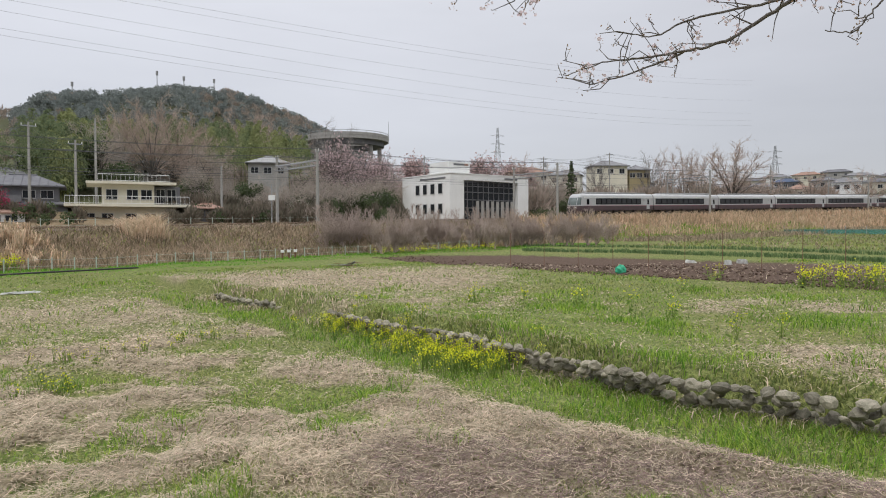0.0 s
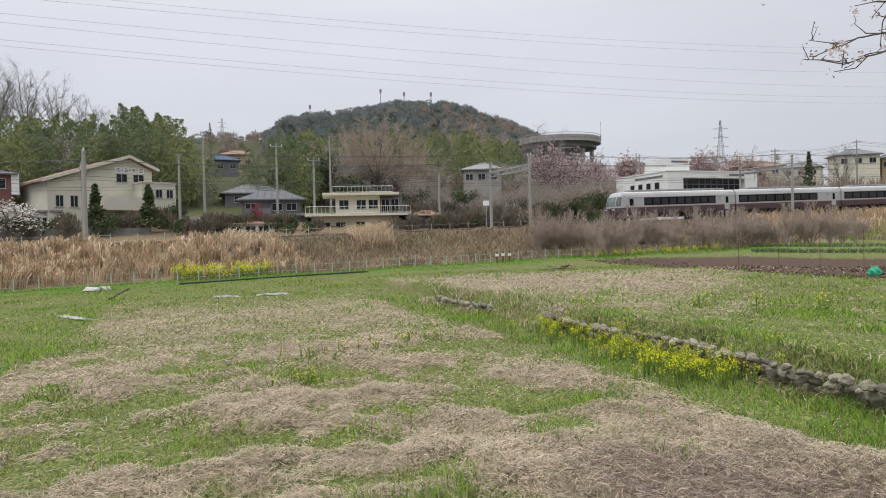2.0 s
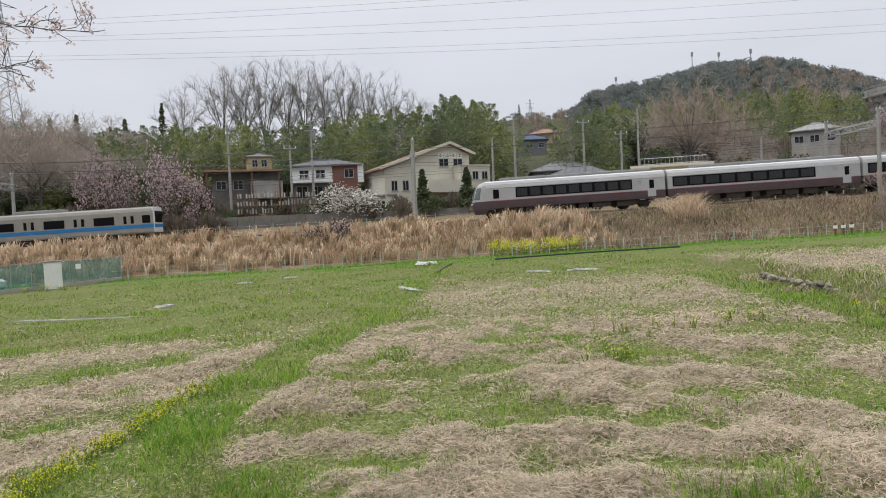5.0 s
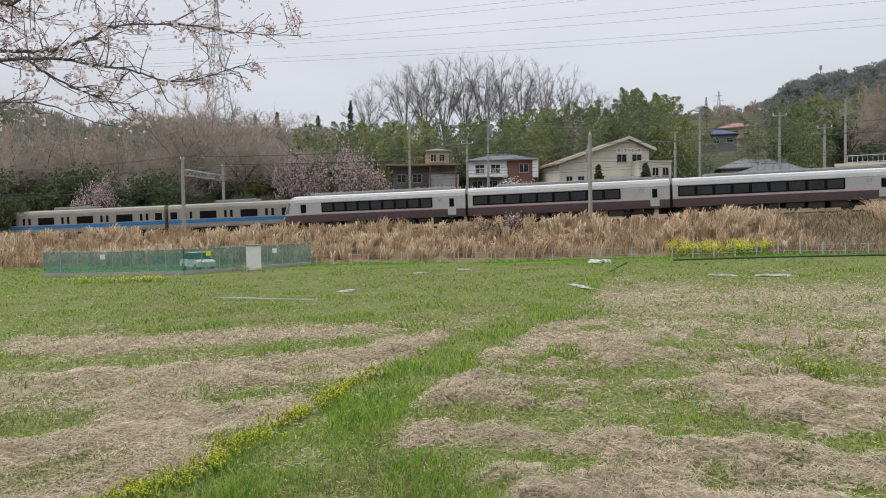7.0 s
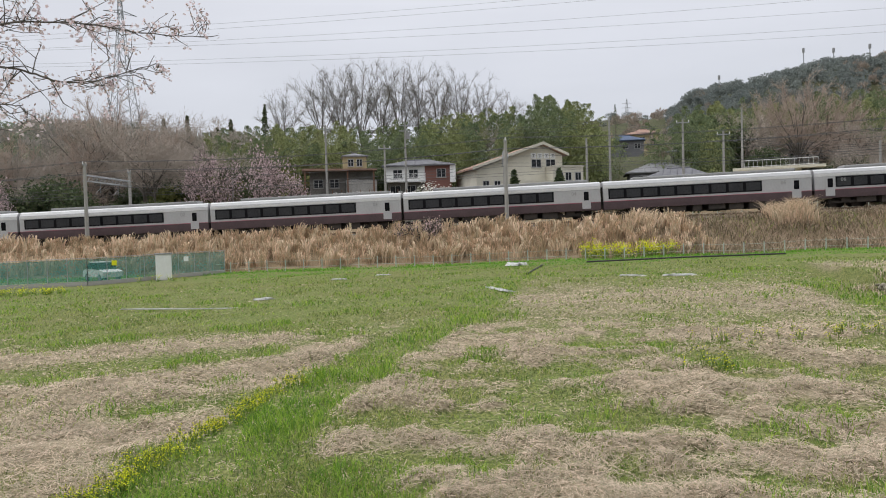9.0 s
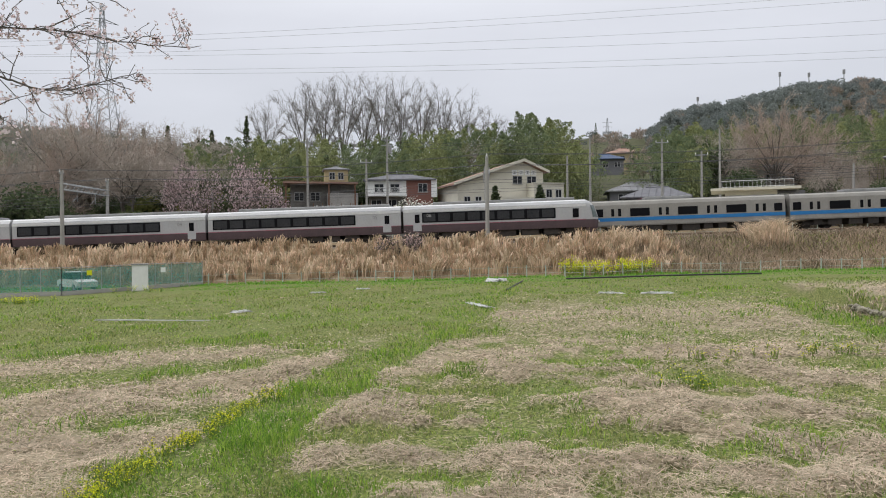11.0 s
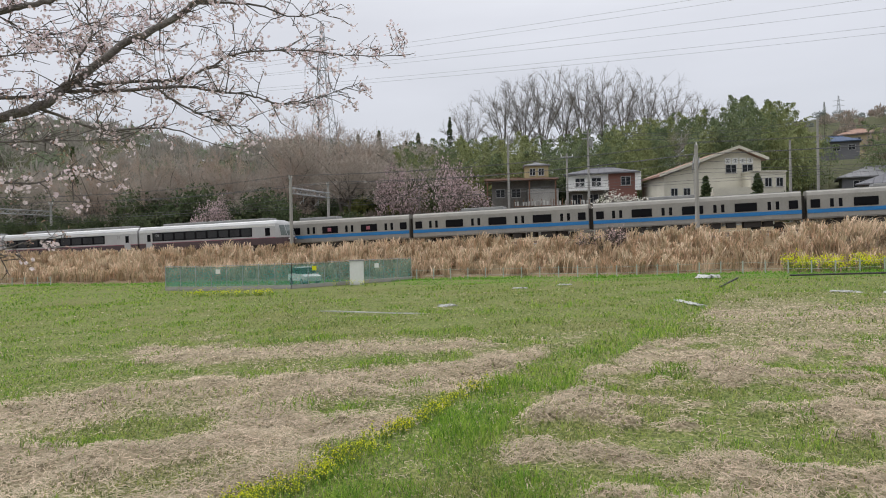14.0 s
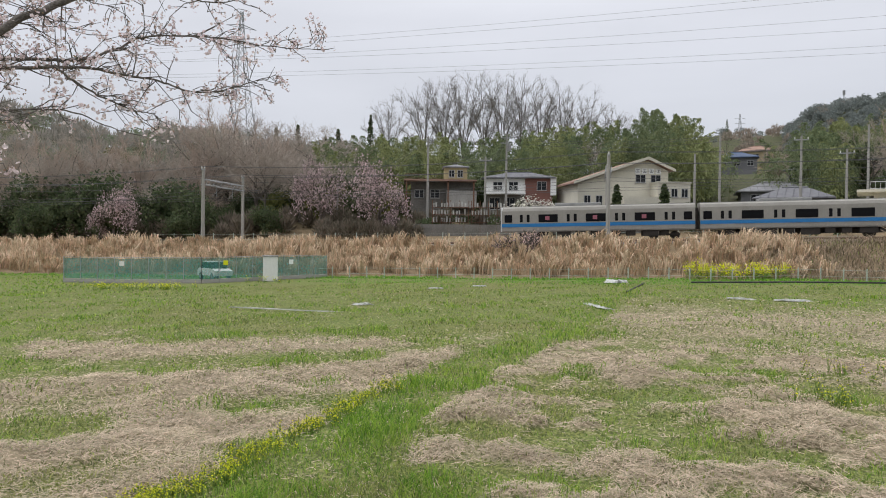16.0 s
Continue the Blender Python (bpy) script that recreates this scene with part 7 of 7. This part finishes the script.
for (b0, d0), (b1, d1) in (((43.3, 42), (42.0, 51)), ((38.5, 53.5), (31, 54.5)), ((31, 54.5), (24, 57))):
    p, q = put(b0, d0), put(b1, d1)
    part("channel", rod(bmesh.new(), (p[0], p[1], p[2] + 0.08), (q[0], q[1], q[2] + 0.08), 0.06, n=6), BLACK_PIPE, dr)
stakes = thing("stake_row", pose(0, 0, 0), "row of thin dark stakes with a wire at the soil's edge", "stakes")
prev = None
for k in range(12):
    b = -5 - 2.7 * k
    d = 40 - 0.45 * k
    x, y, z = put(b, d)
    part("stake", rod(bmesh.new(), (x, y, z - 0.2), (x, y, z + 1.9), 0.016, n=5), RUST, stakes)
    if prev:
        part("string", rod(bmesh.new(), prev, (x, y, z + 1.5), 0.004, n=3), WIRE, stakes)
    prev = (x, y, z + 1.5)
nf = thing("far_net_fence", pose(0, 0, 0), "low green net fence round a far vegetable plot", "fence")
for k in range(8):
    p, q = put(-25.5 - 1.3 * k, 135 - 2 * k), put(-26.8 - 1.3 * k, 133 - 2 * k)
    bm = bmesh.new()
    vs = [bm.verts.new(v) for v in ((p[0], p[1], p[2]), (q[0], q[1], q[2]), (q[0], q[1], q[2] + 0.8), (p[0], p[1], p[2] + 0.8))]
    bm.faces.new(vs)
    r = bmesh.ops.extrude_face_region(bm, geom=bm.faces[:])
    bmesh.ops.translate(bm, vec=(0, 0.03, 0), verts=[v for v in r["geom"] if isinstance(v, bmesh.types.BMVert)])
    part("net_panel", bm, NET, nf)
    part("post", rod(bmesh.new(), (p[0], p[1], p[2] - 0.2), (p[0], p[1], p[2] + 1.4), 0.04, n=5), GALV, nf)
for k, (b, d) in enumerate(((13.4, 66), (12.9, 66.3), (12.4, 66.6))):
    x, y, z = put(b, d)
    bx = thing("field_post", pose(x, y, z, 0, 0, b), "dark post with a white cap at the field's corner", "post", "capped posts")
    part("post", boxes((-0.08, 0.08, -0.08, 0.08, -0.2, 1.0)), RUST, bx)
    part("cap", boxes((-0.16, 0.16, -0.16, 0.16, 0.55, 0.8), bevel=0.03), WHITE, bx)


# ---- cherry trees overhead ----
PETAL = leafy("cherry_petal", (0.82, 0.735, 0.755), (0.72, 0.60, 0.63), island=0.2, glow=0.45, scale=3)
BUD = leafy("cherry_bud", (0.40, 0.26, 0.22), (0.30, 0.22, 0.14), island=0.3, scale=3)


def aloft(b, e, d):
    """The place at a bearing and elevation from the viewer's eye."""
    x, y = at(b, d)
    return np.array([x, y, EYE + d * math.tan(radians(e))])


def blossom_tree(b, d, label, boughs, seed, lean, thick=27, twig=0.9):
    """A cherry whose trunk stands out of view; boughs: radius at the root and tip, bloom, then (bearing, elevation, distance) rows."""
    rng = np.random.default_rng(seed)
    x, y, z = put(b, d)
    t = thing("cherry_tree", pose(0, 0, 0), label, "tree")
    top = np.array([x + lean[0], y + lean[1], EYE + 1.4])
    v, f = tube_line(smooth_line([(x, y, z - 0.3), (x, y, z + 1.0), top * 0.4 + np.array([x, y, z + 1.6]) * 0.6, top]), np.linspace(0.24, 0.13, 22), 12)
    soup("trunk", v, f, CHERRY_BARK, t, sm=True)
    petals, buds = [], []
    for r0, r1, bloom, rooted, rows in boughs:
        pts = [aloft(*row) for row in rows]
        if rooted:
            pts = [np.array([x, y, z + 1.5]) * 0.45 + top * 0.55] + [pts[0] * 0.55 + top * 0.45 + [0, 0, 0.1]] + pts
        line = smooth_line(pts)
        line[1:-1] += rng.normal(0, r1 * 0.15 + 0.003, (len(line) - 2, 3))
        rad = r0 + (r1 - r0) * np.linspace(0, 1, len(line)) ** 0.8
        pieces = [tube_line(line, rad, 8)]
        step = np.linalg.norm(np.diff(line, axis=0), axis=1)
        first_i = 8 if rooted else 0
        slim = 0.5 if rows[0][1] < 5 else 1.0
        for i in range(first_i, len(line) - 1):
            for _ in range(rng.poisson(step[i] * thick * (0.3 + 0.7 * slim))):
                p = line[i] + (line[i + 1] - line[i]) * rng.random()
                fwd = (line[i + 1] - line[i]) / (step[i] + 1e-9)
                dv = fwd * rng.uniform(0.2, 1.1) + rng.normal(0, 0.65, 3) + [0, 0, 0.12]
                dv /= np.linalg.norm(dv)
                L = rng.uniform(0.07, 0.42) * (0.6 + 0.5 * rng.random()) * twig * slim
                mid = p + dv * L * 0.5 + rng.normal(0, 0.02, 3)
                tip = p + dv * L + rng.normal(0, 0.03, 3)
                pieces.append(tube_line(np.array([p, mid, tip]), np.array([min(rad[i] * 0.6, 0.006), 0.0035, 0.002]), 4))
                spots = [tip]
                for _ in range(rng.integers(0, 4)):
                    q = p + (tip - p) * rng.uniform(0.3, 1)
                    w = q + (dv * 0.5 + rng.normal(0, 0.7, 3)) * L * 0.4
                    pieces.append(tube_line(np.array([q, (q + w) / 2 + rng.normal(0, 0.008, 3), w]), np.array([0.003, 0.0025, 0.0018]), 4))
                    spots.append(w)
                for sp in spots:
                    if rng.random() < bloom * 1.45:
                        for _ in range(rng.integers(3, 8)):
                            c = sp + rng.normal(0, 0.021, 3) + [0, 0, -0.012]
                            petals.append(c)
                    for _ in range(3):
                        buds.append(sp + rng.normal(0, 0.016, 3))
        v, f = join(pieces)
        soup("bough", v, f, CHERRY_BARK, t, sm=True)
    c = np.array(petals)
    n = len(c)
    axis = rng.normal(size=(n, 3)) + [0, 0, -0.35]
    axis /= np.linalg.norm(axis, axis=1)[:, None]
    u = np.cross(axis, rng.normal(size=(n, 3)))
    u /= np.linalg.norm(u, axis=1)[:, None]
    w = np.cross(axis, u)
    size = rng.uniform(0.0105, 0.0155, (n, 1))
    quads = []
    for k in range(5):
        a0 = 2 * math.pi * k / 5
        ray = u * math.cos(a0) + w * math.sin(a0)
        side_v = -u * math.sin(a0) + w * math.cos(a0)
        quads.append(np.stack([c, c + (ray * 0.65 + side_v * 0.48 + axis * 0.12) * size, c + (ray + axis * 0.3) * size, c + (ray * 0.65 - side_v * 0.48 + axis * 0.12) * size], 1))
    v = np.concatenate(quads).reshape(-1, 3)
    tagged(soup("blossom", v, np.arange(len(v)).reshape(-1, 4), PETAL, t), "pale pink five-petalled blossom", kind="stuff")
    v, f = cards(rng, np.array(buds), 0.018, 0.6)
    tagged(soup("bud", v, f, BUD, t), "reddish-brown buds", kind="stuff")


LEFT_BOUGHS = [
    (0.044, 0.02, 0.45, True, [(108, 6.5, 4.9), (100.4, 7.2, 5.3), (97, 8.4, 5.5), (93.3, 9.8, 5.6), (91.3, 11.5, 5.7), (88.1, 14.2, 5.8), (85.1, 16.1, 5.9), (83, 17.6, 6), (79.5, 20.6, 6.1)]),
    (0.04, 0.014, 0.5, True, [(107, 10, 4.8), (100.3, 11.9, 5.2), (98.3, 13.4, 5.3), (96.7, 14.9, 5.4), (94.7, 15.9, 5.5), (92.2, 16.8, 5.6), (88.8, 18.7, 5.8)]),
    (0.016, 0.006, 0.5, False, [(96.7, 14.9, 5.4), (95.6, 16.4, 5.4), (94.8, 18.3, 5.4)]),
    (0.015, 0.003, 0.55, False, [(91.3, 11.3, 5.7), (88.1, 11.8, 5.8), (84.4, 12.2, 5.9), (82.2, 13.2, 6), (80, 14.3, 6), (75.4, 14.7, 6.1), (71.4, 14.4, 6.2), (67.4, 14.4, 6.2)]),
    (0.015, 0.003, 0.6, False, [(91.7, 10.9, 5.7), (88.1, 11.2, 5.7), (84.4, 11.7, 5.8), (81.8, 11.5, 5.8), (79.3, 11.3, 5.9), (77, 10.7, 5.9), (74.6, 11.1, 6), (71, 12.4, 6)]),
    (0.02, 0.012, 0.4, True, [(107, 9, 4.9), (100.4, 9.7, 5.4), (97, 10, 5.6), (92.9, 10.5, 5.7)]),
    (0.009, 0.003, 0.55, False, [(86.1, 11.6, 5.75), (83.6, 10.1, 5.7), (81, 9.1, 5.7), (79.5, 9, 5.7)]),
    (0.011, 0.003, 0.5, False, [(93.3, 9.6, 5.6), (89.4, 8.4, 5.5), (85.3, 8.7, 5.5), (81.9, 7.6, 5.5)]),
    (0.016, 0.003, 0.30, True, [(108, 7, 4.6), (100.5, 6.6, 4.9), (98.4, 6.9, 5), (93.3, 7.4, 5.1), (88.2, 7.7, 5.2)]),
    (0.012, 0.003, 0.42, True, [(108, 4, 4.3), (100.5, 5.1, 4.6), (97.1, 4.7, 4.7), (93.4, 4.6, 4.8), (91.1, 5.5, 4.8), (89.3, 4.7, 4.8)]),
    (0.010, 0.002, 0.06, True, [(110, -1, 4), (100.6, -0.6, 4.4), (98.6, -0.3, 4.5), (96.1, -0.1, 4.5), (94.3, 0.5, 4.6), (92, 1, 4.6)]),
    (0.010, 0.004, 0.5, False, [(91.3, 11.5, 5.7), (90.7, 13.4, 5.6), (90, 15.1, 5.6), (91, 16.7, 5.6)]),
    (0.012, 0.003, 0.6, False, [(83, 17.6, 6), (79.1, 17.8, 6), (76, 17.1, 6.1), (72.9, 17.7, 6.1)]),
    (0.010, 0.003, 0.6, True, [(107, 12.5, 5), (98, 12.4, 5.5), (94, 13.2, 5.8), (89, 14, 6.1), (85, 14.2, 6.3)]),
    (0.010, 0.003, 0.6, True, [(107, 14.5, 5), (98, 16, 5.5), (93, 14.5, 5.9), (88, 16.3, 6.2), (82, 16, 6.4)])]
RIGHT_BOUGHS = [
    (0.03, 0.004, 0.10, True, [(-42, 17.5, 4.9), (-31.5, 16.7, 5.0), (-28.1, 16.3, 5.0), (-25.9, 16.2, 5.0), (-23.7, 15.2, 5.1), (-20.5, 13.5, 5.1), (-18.1, 13.1, 5.1), (-15.1, 12.1, 5.2), (-10.8, 11.1, 5.2)]),
    (0.012, 0.003, 0.18, False, [(-25.5, 16.1, 5.0), (-23.3, 15.8, 5.0), (-18.1, 15.2, 5.0), (-15.6, 14.3, 5.0), (-12.5, 14.8, 5.0)]),
    (0.009, 0.003, 0.14, False, [(-18.1, 13.1, 5.1), (-14.7, 12.8, 5.1), (-12.1, 12.7, 5.1), (-9.0, 11.8, 5.1)]),
    (0.012, 0.003, 0.1, True, [(-42, 15.0, 4.6), (-32.8, 16.0, 4.8), (-30.8, 15.5, 4.8), (-29.5, 14.4, 4.8), (-28.4, 13.2, 4.8), (-26.7, 13.5, 4.8)]),
    (0.02, 0.003, 0.5, True, [(-42, 26, 4.4), (-25, 25, 4.6), (-13.8, 20.5, 4.7), (-8.5, 18.5, 4.7), (-6.3, 18.1, 4.7), (-3.5, 17.8, 4.7), (0.1, 17.5, 4.7)])]
blossom_tree(132, 4.6, "old cherry tree with pale pink blossom on arching boughs", LEFT_BOUGHS, 5, (-0.3, 0.6))
blossom_tree(-80, 4.4, "cherry tree with dark boughs and sparse white blossom", RIGHT_BOUGHS, 6, (-0.2, 0.6), 17, 0.62)


motions()
